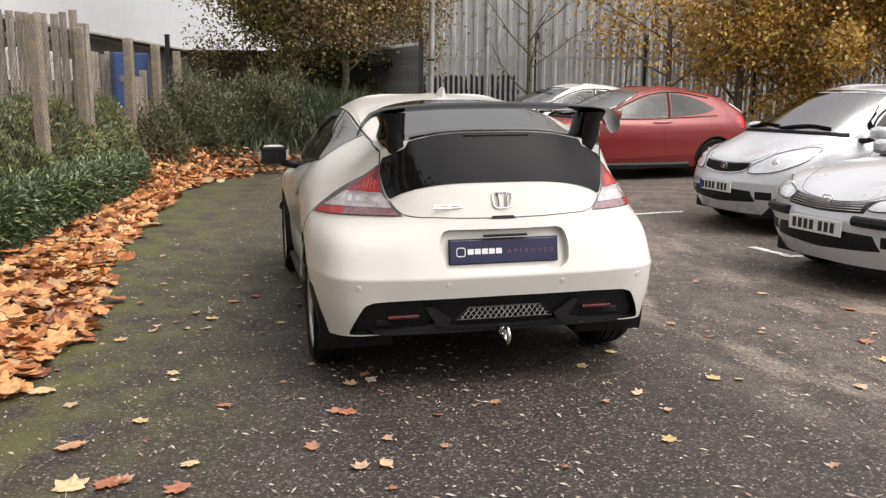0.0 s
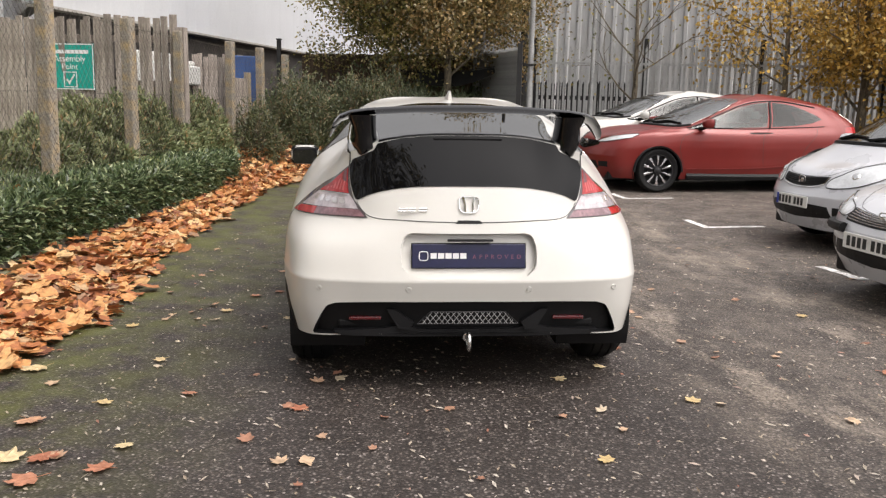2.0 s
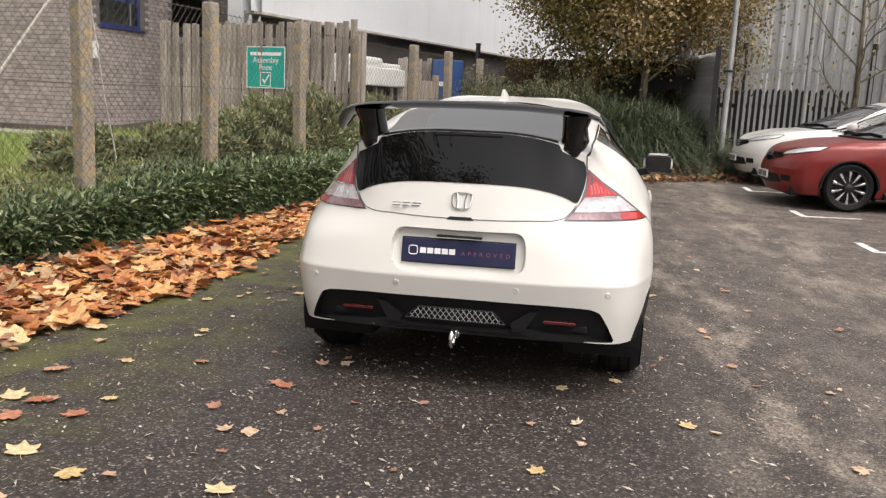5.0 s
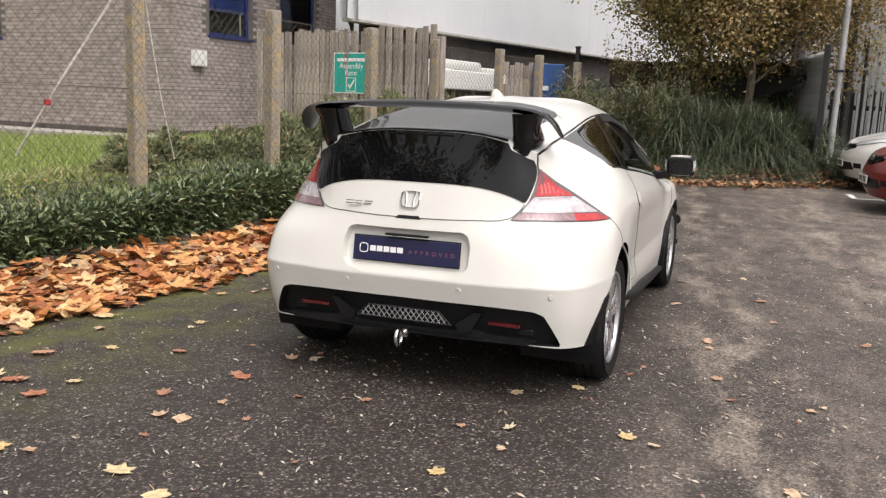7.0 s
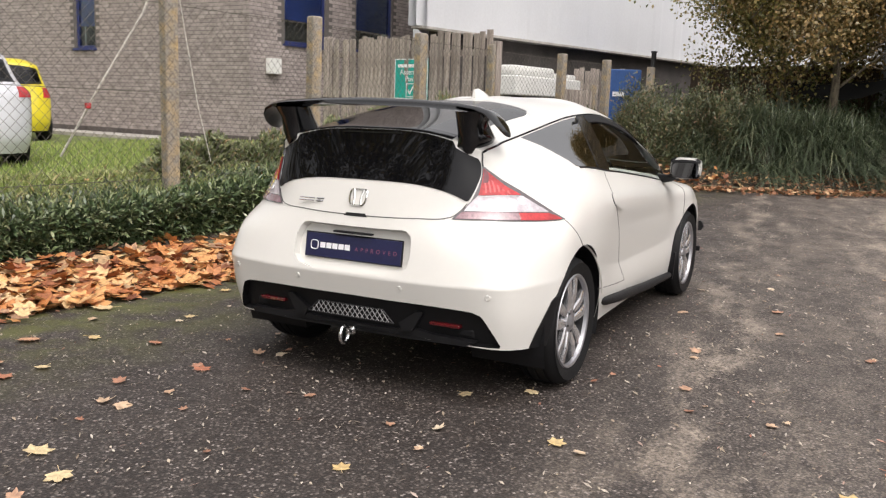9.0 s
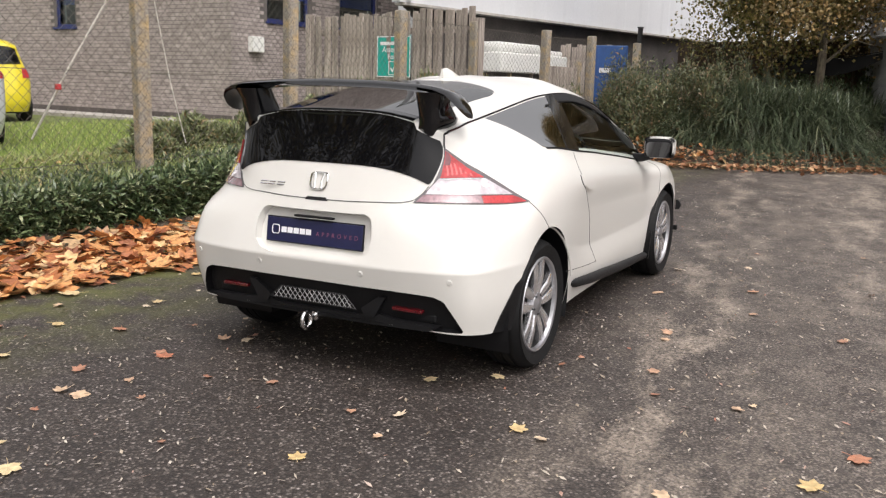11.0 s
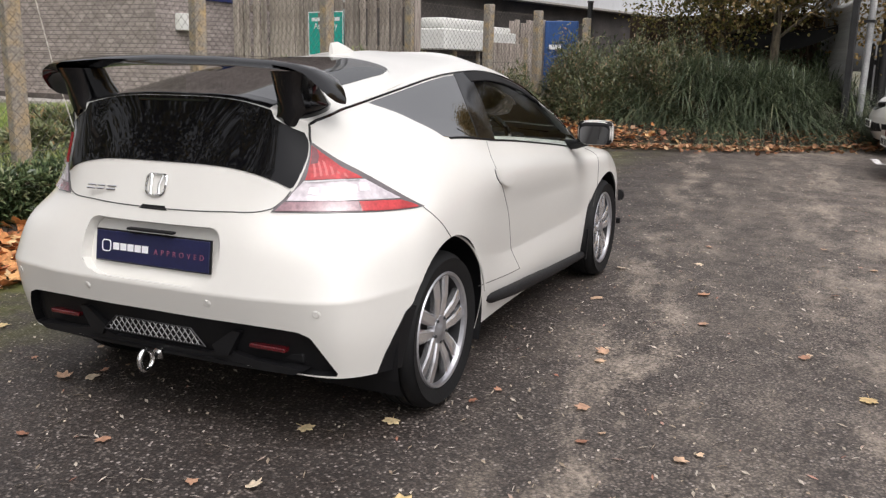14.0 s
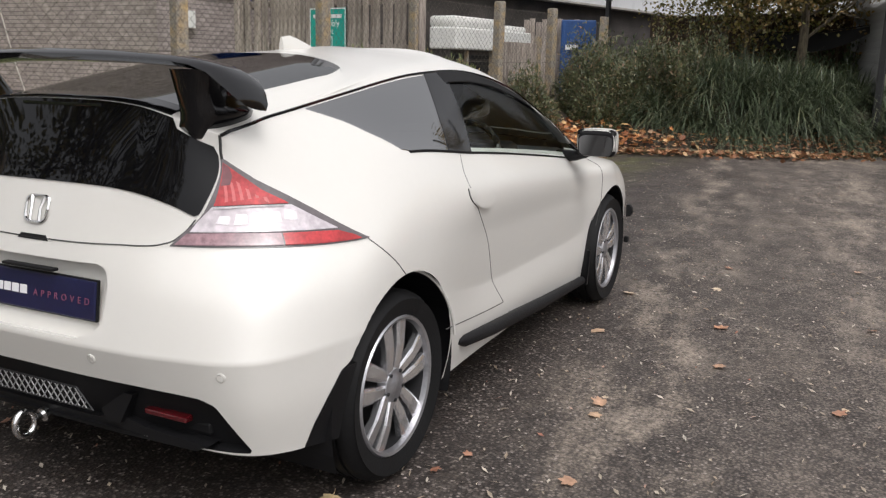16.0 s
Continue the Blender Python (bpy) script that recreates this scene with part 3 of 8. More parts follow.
def grid_sheet(name, xs, ys, height, mat, label, kind="structure"):
    verts = [(x, y, height(x, y)) for y in ys for x in xs]
    n = len(xs)
    faces = [(j * n + i, j * n + i + 1, (j + 1) * n + i + 1, (j + 1) * n + i) for j in range(len(ys) - 1) for i in range(n - 1)]
    return tagged(raw(name, verts, faces, mat, smooth=True), label, "", "", kind)


ground = grid_sheet("ground", [-700, -60, -10, 0, 10, 60, 700], [-700, -60, -5, 0, 5, 8.9, 9.1, 12, 15, 20, 29.9, 30.1, 60, 700], lambda x, y: gz(y), TARMAC, "dark worn tarmac with pale aggregate and moss at the edge")

line = chord_curve([(x, y, 0) for x, y in KERB_LINE])
NK = len(KERB_LINE) - 1
bank_rows = []
for k in range(NK * 6 + 1):
    p = Vector(line(k / 6))
    q = Vector(line(min(NK, k / 6 + 0.05))) - Vector(line(max(0, k / 6 - 0.05)))
    n = Vector((-q.y, q.x, 0)).normalized()
    bank_rows.append((p, n))
verts, faces = [], []
outs = [0.0, 0.05, 0.3, 0.6, 0.9, 1.2, 1.8, 2.6, 4.0, 6.0, 9.0, 14.0, 22.0, 40.0]
for k, (p, n) in enumerate(bank_rows):
    for d in outs:
        side = Vector((-1, 0.0, 0)) if p.y < 12 else (n if d < 3 else None)
        if side is None:
            e = p + n * 3
            w = Vector((-0.75, 0.66, 0)) if p.y < 16 else Vector((-0.3, 0.95, 0))
            pos = e + w * (d - 3)
        else:
            pos = p + side * d
        bump = 0.03 * noise.noise(Vector((pos.x * 1.3, pos.y * 1.3, 0)))
        verts.append((pos.x, pos.y, (rise(d, pos.y) if d > 0.02 else 0.06 + gz(pos.y)) + (bump if d > 0.1 else 0)))
no = len(outs)
for k in range(len(bank_rows) - 1):
    for i in range(no - 1):
        faces.append((k * no + i, (k + 1) * no + i, (k + 1) * no + i + 1, k * no + i + 1))
bank = raw("bank", verts, faces, LAWN, smooth=True)
bank.data.materials.append(SOIL_AND_SHADE)
for i, f in enumerate(bank.data.polygons):
    if i % (no - 1) < 5 or f.center.y > 11.8:
        f.material_index = 1
tagged(bank, "raised grassy bank behind the kerb", "bank", "", "structure")

# kerb stones, each its own piece
kerb = tagged(new("kerb"), "mossy concrete kerb along the drive", "kerb", "", "structure")
total, marks = 0.0, [(0.0, 0.0)]
for k in range(1, NK * 20 + 1):
    a, b = Vector(line((k - 1) / 20)), Vector(line(k / 20))
    total += (b - a).length
    marks.append((total, k / 20))


def along(d):
    for (d0, k0), (d1, k1) in zip(marks, marks[1:]):
        if d0 <= d <= d1:
            return Vector(line(k0 + (k1 - k0) * (d - d0) / max(1e-6, d1 - d0)))
    return Vector(line(NK))


d = 0.0
stone_mesh = None
while d < total - 0.5:
    a, b = along(d), along(d + 0.9)
    m = Matrix.Translation((a + b) / 2 + Vector((0, 0, gz((a.y + b.y) / 2)))) @ Matrix.Rotation(math.atan2(b.y - a.y, b.x - a.x), 4, "Z") @ pose(0, 0, random.uniform(-0.008, 0.006), random.uniform(-1.5, 1.5), 0, 0)
    if stone_mesh is None:
        ob = part("kerb_stone", boxed(-0.445, -0.03, -0.2, 0.445, 0.05, 0.075, 0.012), KERB, kerb)
        stone_mesh = ob.data
    else:
        ob = new("kerb_stone", stone_mesh)
        ob.parent = kerb
    ob.matrix_local = m
    d += 0.905

# bay markings: short worn ticks between the parking bays
bays = tagged(new("bay_markings"), "worn white bay marks painted on the tarmac", "road marking", "", "structure")
ACROSS = Vector((0.942, 0.336, 0))
DOWN = Vector((0.336, -0.942, 0))
for c in ((0.51, 14.58), (1.40, 12.15), (2.20, 9.95), (3.07, 7.42), (3.9, 5.0)):
    for dirn, ln, wd in ((ACROSS, 0.75, 0.09), (-DOWN, 0.55, 0.09)):
        bm = bmesh.new()
        p = Vector((*c, 0))
        n = Vector((-dirn.y, dirn.x, 0))
        segs = 12
        rows = []
        for k in range(segs + 1):
            f = k / segs
            j = 0.018 * noise.noise(Vector((f * 9 + c[0], c[1], 0)))
            rows.append([bm.verts.new(p + dirn * (ln * f - 0.04) + n * (s * wd / 2 + j) + Vector((0, 0, 0.004 + gz(p.y + dirn.y * ln * f) if dirn is ACROSS else 0.006 + gz(p.y + dirn.y * ln * f)))) for s in (-1, 1)])
        for q0, q1 in zip(rows, rows[1:]):
            bm.faces.new((q0[0], q0[1], q1[1], q1[0]))
        part("painted_tick", bm, LINE_PAINT, bays)


# ---- foliage builders ----
def leaf_mesh(name, pts, dirs, ups, length, width, mat, parent=None, rng=None, curl=0.25, kind=""):
    """Many small pointed leaves, one four-cornered blade each, along dirs, facing ups."""
    pts, dirs, ups = np.asarray(pts), np.asarray(dirs), np.asarray(ups)
    n = len(pts)
    dirs = dirs / np.linalg.norm(dirs, axis=1, keepdims=True)
    side = np.cross(dirs, ups)
    side /= np.linalg.norm(side, axis=1, keepdims=True) + 1e-9
    up = np.cross(side, dirs)
    L = (length * rng.uniform(0.65, 1.25, n))[:, None]
    W = (width * rng.uniform(0.7, 1.2, n))[:, None]
    v = np.empty((n, 4, 3))
    v[:, 0] = pts
    v[:, 1] = pts + dirs * L * 0.45 + side * W / 2 + up * L * curl * 0.5
    v[:, 2] = pts + dirs * L - up * L * curl * 0.3
    v[:, 3] = pts + dirs * L * 0.45 - side * W / 2 + up * L * curl * 0.5
    me = bpy.data.meshes.new(name)
    me.vertices.add(4 * n)
    me.vertices.foreach_set("co", v.reshape(-1))
    me.loops.add(4 * n)
    me.loops.foreach_set("vertex_index", np.arange(4 * n, dtype=np.int32))
    me.polygons.add(n)
    me.polygons.foreach_set("loop_start", np.arange(0, 4 * n, 4, dtype=np.int32))
    me.update()
    me.validate()
    me.materials.append(mat)
    ob = new(name, me)
    if parent is not None:
        ob.parent = parent
    return ob


def unit(v):
    return v / (np.linalg.norm(v, axis=1, keepdims=True) + 1e-9)


def hedge_leaves(y0, y1, count, rng):
    """Leaves on the trimmed hedge: on its front, its top and a little inside."""
    y = rng.uniform(y0, y1, count)
    face = rng.uniform(0, 1, count)
    kx = -2.66 - 0.113 * y
    lump = np.array([noise.noise(Vector((0, b * 1.6, f * 3))) for b, f in zip(y, face)])
    front = face < 0.5
    low = 0.15 * np.clip((6.5 - y) / 2.5, 0, 1)
    z = np.where(front, rng.uniform(0.10, 0.52, count) * (1 - low / 0.52), 0.54 - low + 0.05 * lump + rng.normal(0, 0.03, count))
    back = np.where(front, 0.13 - 0.10 * (z - 0.1) + 0.07 * lump + rng.normal(0, 0.03, count), rng.uniform(0.08, 0.95, count))
    x = kx - back
    out = np.stack([np.where(front, 1.0, 0.15), rng.normal(0, 0.5, count), np.where(front, 0.35, 1.0)], 1)
    d = unit(out + rng.normal(0, 0.55, (count, 3)))
    u = unit(np.stack([np.full(count, 0.3), rng.normal(0, 0.3, count), np.full(count, 1.0)], 1) + rng.normal(0, 0.3, (count, 3)))
    return np.stack([x, y, z], 1), d, u


rng = np.random.default_rng(7)
hedge = tagged(new("clipped_hedge"), "low clipped dark green hedge of narrow glossy leaves behind the kerb", "hedge")
p, d, u = hedge_leaves(-3.0, 11.6, 70000, rng)
leaf_mesh("hedge_foliage", p, d, u, 0.075, 0.024, HEDGE_LEAF, hedge, rng)["kind"] = "stuff"
# grassy growth; its pale colour also stands in for sky light on top
count = 26000
gy = rng.uniform(-1.0, 11.0, count)
gb = 0.22 + 1.25 * rng.uniform(0, 1, count) ** 0.8
patch = np.array([noise.noise(Vector((b * 1.1, a * 0.9, 4.0))) for a, b in zip(gy, gb)])
keep = patch + 0.28 * (gb - 0.75) + 0.045 * (6.0 - gy) > rng.uniform(-0.45, 0.20, count)
gy, gb = gy[keep], gb[keep]
p = np.stack([-2.66 - 0.113 * gy - gb, gy, 0.50 - 0.15 * np.clip((6.5 - gy) / 2.5, 0, 1) * np.clip(1.6 - gb, 0, 1) + rng.uniform(0, 0.06, len(gy)) + 0.05 * np.maximum(0, gb - 0.9)], 1)
d = unit(np.stack([rng.normal(0.15, 0.6, len(gy)), rng.normal(0, 0.6, len(gy)), np.full(len(gy), 0.75)], 1))
leaf_mesh("top_growth", p, d, unit(rng.normal(0, 0.5, (len(gy), 3)) + np.array([0.3, 0, 1.0])), 0.115, 0.016, TOP_LEAF, hedge, rng, 0.3)["kind"] = "stuff"
# dark sheet behind the leaves stands in for the hedge's inner shade
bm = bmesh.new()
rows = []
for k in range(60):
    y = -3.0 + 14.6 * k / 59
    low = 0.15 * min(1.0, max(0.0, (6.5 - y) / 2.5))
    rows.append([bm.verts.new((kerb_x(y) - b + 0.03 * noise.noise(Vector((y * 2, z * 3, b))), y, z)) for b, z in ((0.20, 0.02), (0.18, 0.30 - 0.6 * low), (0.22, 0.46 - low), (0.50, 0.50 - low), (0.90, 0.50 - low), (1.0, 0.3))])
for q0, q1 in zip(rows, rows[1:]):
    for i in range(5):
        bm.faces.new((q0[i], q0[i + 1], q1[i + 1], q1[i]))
part("hedge_shade_core", bm, SOIL_AND_SHADE, hedge)


def bush(name, centre, size, count, mat, label, rng, length=0.07, width=0.02, droop=0.0, group=""):
    """A loose shrub: stems from the root and leaves on an uneven rounded outline."""
    b = thing(name, Matrix.Translation(centre), label, "shrub", group)
    th = rng.uniform(0, 2 * math.pi, count)
    ph = np.arccos(rng.uniform(-0.1, 1, count))
    r = rng.uniform(0.45, 1.0, count) ** 0.5
    lum = np.array([0.75 + 0.5 * noise.noise(Vector((math.cos(a) * 1.7 + centre[0] * 3, math.sin(a) * 1.7 + centre[1], e * 1.5))) for a, e in zip(th, ph)])
    r = r * lum
    pts = np.stack([r * np.sin(ph) * np.cos(th) * size[0], r * np.sin(ph) * np.sin(th) * size[1], r * np.cos(ph) * size[2]], 1)
    pts[:, 2] = np.maximum(pts[:, 2], -0.1)
    d = unit(unit(pts) + rng.normal(0, 0.6, (count, 3)) + np.array([0, 0, 0.3 - droop]))
    u = unit(np.array([0.2, -0.3, 1.0]) + rng.normal(0, 0.4, (count, 3)))
    leaf_mesh("foliage", pts, d, u, length, width, mat, b, rng)
    bm = bmesh.new()
    for k in range(9):
        a = 2 * math.pi * k / 9 + rng.uniform(0, 0.5)
        e = (math.cos(a) * size[0] * 0.55, math.sin(a) * size[1] * 0.55, size[2] * rng.uniform(0.55, 0.9))
        tube(bm, [(0.03 * math.cos(a), 0.03 * math.sin(a), -0.15), (e[0] * 0.5, e[1] * 0.5, e[2] * 0.6), e], [0.014, 0.009, 0.003], 5)
    part("stem", bm, BARK, b)
    return b


SHRUB_SPOTS = [(1.15, 5.9, 0.40, 0.26), (1.3, 7.2, 0.65, 0.46), (1.2, 8.4, 0.8, 0.66), (1.15, 9.4, 0.75, 0.86), (1.05, 10.4, 0.8, 0.95), (1.0, 11.4, 0.75, 0.98), (1.6, 9.9, 0.65, 0.8), (0.85, 12.3, 0.65, 0.95), (1.5, 8.0, 0.6, 0.5), (0.8, 8.9, 0.5, 0.5), (0.75, 10.9, 0.5, 0.62), (1.45, 6.5, 0.55, 0.5), (0.95, 7.8, 0.5, 0.52), (1.1, 9.9, 0.6, 0.9), (0.9, 11.9, 0.6, 0.85), (0.6, 11.8, 0.5, 0.6)]
for b, y, r, h in SHRUB_SPOTS:
    bush("shrub", (kerb_x(y) - b, y, rise(b, y)), (r * 0.8, r, h), int(19000 * r), SHRUB_LEAF, "straggly grey-green shrub behind the clipped hedge", rng, 0.085, 0.027, group="shrubs behind the hedge")


# ---- long-leaved mound at the end of the drive ----
def sedge_mound(centre, size, count, rng, label):
    b = thing("sedge_clump", Matrix.Translation(centre), label, "shrub", "overgrown mound plants")
    verts, faces = [], []
    tufts = []
    for k in range(max(24, count // 42)):
        a, e = rng.uniform(0, 2 * math.pi), math.acos(rng.uniform(-0.12, 1))
        f = rng.uniform(0.74, 1.0)
        root = Vector((math.cos(a) * math.sin(e) * size[0], math.sin(a) * math.sin(e) * size[1], math.cos(e) * size[2])) * f
        tufts.append((root, Vector((root.x / size[0] ** 2, root.y / size[1] ** 2, root.z / size[2] ** 2 + 0.25)).normalized()))
    for k in range(count):
        root, up = tufts[k % len(tufts)]
        out = (up * rng.uniform(0.4, 1.0) + Vector(rng.normal(0, 0.62, 3))).normalized()
        if out.z < -0.1:
            out.z = -0.1
        L, w = rng.uniform(0.35, 0.85), rng.uniform(0.005, 0.011)
        arch = rng.uniform(0.30, 0.75)
        flat = Vector((out.x, out.y, 0.02))
        side = Vector((-flat.y, flat.x, 0)).normalized()
        p0 = root + Vector(rng.normal(0, 0.035, 3))
        i0 = len(verts)
        for q in range(6):
            s = q / 5
            p = p0 + out * (L * s) + Vector((0, 0, -L * arch * s * s))
            ww = w * (1 - s * 0.85)
            verts += [p + side * ww, p - side * ww]
        for q in range(5):
            faces.append((i0 + 2 * q, i0 + 2 * q + 1, i0 + 2 * q + 3, i0 + 2 * q + 2))
    raw("foliage", verts, faces, SEDGE_LEAF, b)["kind"] = "stuff"
    # added dark ball: shade deep between the blades, put into a solid
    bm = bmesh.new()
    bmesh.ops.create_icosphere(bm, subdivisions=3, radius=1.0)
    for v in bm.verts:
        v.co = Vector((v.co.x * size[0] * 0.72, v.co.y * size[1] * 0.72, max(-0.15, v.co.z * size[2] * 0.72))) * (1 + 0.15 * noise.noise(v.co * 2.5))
    part("shade_filler", bm, SOIL_AND_SHADE, b, smooth=True)
    return b


for c, s, n in (((-2.45, 15.75, 0.25), (0.95, 1.0, 1.16), 7600), ((-1.6, 16.22, 0.25), (1.0, 1.0, 1.06), 7000), ((-0.9, 16.95, 0.25), (0.8, 0.95, 0.92), 4600), ((-2.3, 17.2, 0.3), (1.2, 0.9, 1.2), 3000), ((-2.42, 15.68, 0.25), (0.8, 0.5, 0.6), 3200), ((-1.42, 16.3, 0.25), (0.7, 0.45, 0.5), 2400), ((-3.3, 15.2, 0.25), (0.7, 0.5, 0.7), 3000)):
    sedge_mound(c, s, n, rng, "overgrown mound of long arching green blades")
for c, s, n in (((-4.45, 13.3, 0.35), (0.65, 0.7, 1.05), 5200), ((-3.85, 14.5, 0.25), (0.65, 0.6, 1.0), 5200), ((-4.3, 14.9, 0.3), (0.9, 1.0, 1.75), 12000), ((-3.5, 15.35, 0.3), (0.9, 1.0, 1.65), 13000), ((-4.6, 15.9, 0.3), (0.8, 0.9, 1.6), 7000), ((-3.6, 16.3, 0.3), (0.9, 0.8, 1.6), 7000), ((-2.95, 15.25, 0.3), (0.75, 0.7, 1.5), 12000), ((-3.0, 16.0, 0.3), (0.9, 0.8, 1.85), 11000)):
    bush("shrub", c, s, n, DARK_SHRUB, "tangled evergreen shrub at the kerb's bend", rng, 0.08, 0.022, 0.5, "shrubs at the bend")


# ---- trees ----
def tree(base, height, reach, leaves, leaf_mat, rng, label, lean=(0, 0), leaf=0.09, first=0.35, bare=False, trunk=0.09, group="trees behind the car park", limbs=15):
    """A tapered trunk, forking limbs and twigs, and leaves in uneven clumps at the twigs."""
    t = thing("tree", Matrix.Translation(base), label, "tree", group)
    bm = bmesh.new()
    pts = [Vector((lean[0] * f + 0.06 * math.sin(5 * f), lean[1] * f, height * f)) for f in (0, 0.15, 0.35, 0.55, 0.75, 0.92, 1.0)]
    tube(bm, pts, [trunk * 1.35, trunk, trunk * 0.85, trunk * 0.65, trunk * 0.42, trunk * 0.2, 0.006], 9)
    tips = []
    spine = chord_curve(pts)

    def limb(p, d, L, r, depth):
        q = [p]
        for k in range(3):
            d = (d + Vector(rng.normal(0, 0.16, 3)) + Vector((0, 0, 0.06))).normalized()
            q.append(q[-1] + d * L / 3)
        tube(bm, q, [r, r * 0.75, r * 0.55, r * 0.3], 5 if depth else 6)
        tips.append((q[-1], d))
        tips.append((q[2], d))
        if depth < 2:
            for k in range(3 if depth == 0 else 2):
                s = q[1 + k % 3]
                limb(s, (d + Vector(rng.normal(0, 0.6, 3))).normalized(), L * rng.uniform(0.45, 0.65), r * 0.5, depth + 1)

    n = limbs
    for k in range(n):
        f = first + (0.97 - first) * k / (n - 1)
        p = Vector(spine(f * 6))
        a = k * 2.4 + rng.uniform(-0.4, 0.4)
        up = 0.35 + 0.5 * f
        d = Vector((math.cos(a), math.sin(a), up)).normalized()
        limb(p, d, reach * (1.05 - 0.6 * (f - first) / (1 - first)) * rng.uniform(0.75, 1.1), trunk * 0.38 * (1.1 - 0.6 * f), 0)
    part("trunk", bm, BARK, t, "grey-brown trunk and limbs", smooth=True)
    if leaves:
        idx = rng.integers(0, len(tips), leaves)
        P = np.array([tuple(tips[i][0]) for i in idx]) + rng.normal(0, 0.20 * reach / 1.5, (leaves, 3))
        D = unit(rng.normal(0, 1, (leaves, 3)) + np.array([0, 0, -0.5]))
        U = unit(rng.normal(0, 0.7, (leaves, 3)) + np.array([0, -0.4, 0.7]))
        leaf_mesh("crown", P, D, U, leaf, leaf * 0.72, leaf_mat, t, rng, 0.2)
    return t


tree((-2.17, 18.0, 0.3), 4.3, 2.1, 46000, RUST_LEAF, rng, "slender tree with olive and rust autumn leaves", (0.1, 0), 0.078, 0.34, limbs=26)
tree((-2.7, 20.6, 0.3), 4.6, 2.4, 20000, OLIVE_LEAF, rng, "leafy olive and gold tree behind the brown fence", (0.1, 0), 0.10, 0.36, limbs=22)
tree((-3.35, 18.75, 0.3), 4.4, 1.95, 44000, OLIVE_LEAF, rng, "slender tree with dense olive autumn leaves", (-0.1, 0), 0.078, 0.34, limbs=26)
tree((1.72, 18.9, 0.2), 4.4, 2.0, 520, OLIVE_LEAF, rng, "almost bare small tree in front of the palisade", (0.1, 0), 0.08, 0.22, trunk=0.066)
tree((4.7, 18.7, 0.2), 4.4, 1.9, 5200, YELLOW_LEAF, rng, "young tree with sparse yellow autumn leaves", (0.1, 0), 0.10, 0.30, trunk=0.075)
tree((6.3, 18.8, 0.2), 4.5, 2.1, 17000, YELLOW_LEAF, rng, "young tree with golden autumn leaves", (0, 0), 0.10, 0.18, trunk=0.10)
tree((8.1, 18.5, 0.2), 4.5, 2.0, 21000, YELLOW_LEAF, rng, "dense tree with golden autumn leaves", (0, 0), 0.11, 0.12, trunk=0.10)
tree((9.9, 17.4, 0.2), 4.5, 2.1, 20000, YELLOW_LEAF, rng, "dense tree with golden autumn leaves", (0, 0), 0.11, 0.12, trunk=0.10)
tree((11.8, 16.4, 0.2), 4.5, 2.1, 16000, YELLOW_LEAF, rng, "dense tree with golden autumn leaves", (0, 0), 0.11, 0.12, trunk=0.10)
# bushes added as dark backing; the last two replace the container's shaded end
for x, y, r, hgt in ((-4.4, 18.9, 1.0, 1.9), (-3.0, 19.3, 1.1, 2.1), (-1.7, 19.2, 0.9, 1.9), (-5.2, 18.0, 0.8, 1.7), (-5.55, 17.1, 0.6, 1.5)):
    bush("backing_bush", (x, y, 0.3), (r, 0.8, hgt), 5200, HEDGE_LEAF, "tall dark evergreen bush added as backing under the trees", rng, 0.10, 0.035, 0.2, "bushes under the trees")
# the side of the car park behind the camera
for x, y, hgt in ((-8.5, -6.0, 9.5), (-5.2, -7.5, 10.0), (-2.2, -9.0, 9.0), (1.2, -10.5, 8.5), (-12.0, -3.0, 9.0)):
    tree((x, y, 0.0), hgt, 3.2, 4200, OLIVE_LEAF, rng, "tall olive-leaved tree at the car park's other side", (0, 0), 0.22, 0.25, trunk=0.16, group="trees across the car park")


# ---- chain-link fence on concrete posts ----
LINK_POSTS = [(-3.05, 1.4), (-3.35, 3.4), (-3.66, 5.37), (-4.05, 7.29), (-4.32, 9.25), (-4.62, 11.05), (-4.72, 12.95), (-4.84, 14.56), (-5.17, 16.76)]
link = tagged(new("chain_link_fence"), "rusty chain-link fence on lichened concrete posts", "fence")
for i, (x, y) in enumerate(LINK_POSTS):
    z0 = rise(kerb_x(y) - x, y)
    bm = boxed(-0.062, -0.062, z0 - 0.3, 0.062, 0.062, 2.20 if i != 2 else 2.75, 0.016)
    if i == 2:
        box(bm, -0.05, -0.05, 2.6, 0.05, 0.05, 3.1, 0.012, pose(0, 0, 0, 0, 0, 0))
    ob = part("concrete_post", bm, POST, link)
    ob.location = (x, y, 0)
    ob.rotation_euler = (radians(random.uniform(-1, 1)), radians(random.uniform(-1, 1)), math.atan2(0.16, -1) + 0.1)
wires, wf = [], []
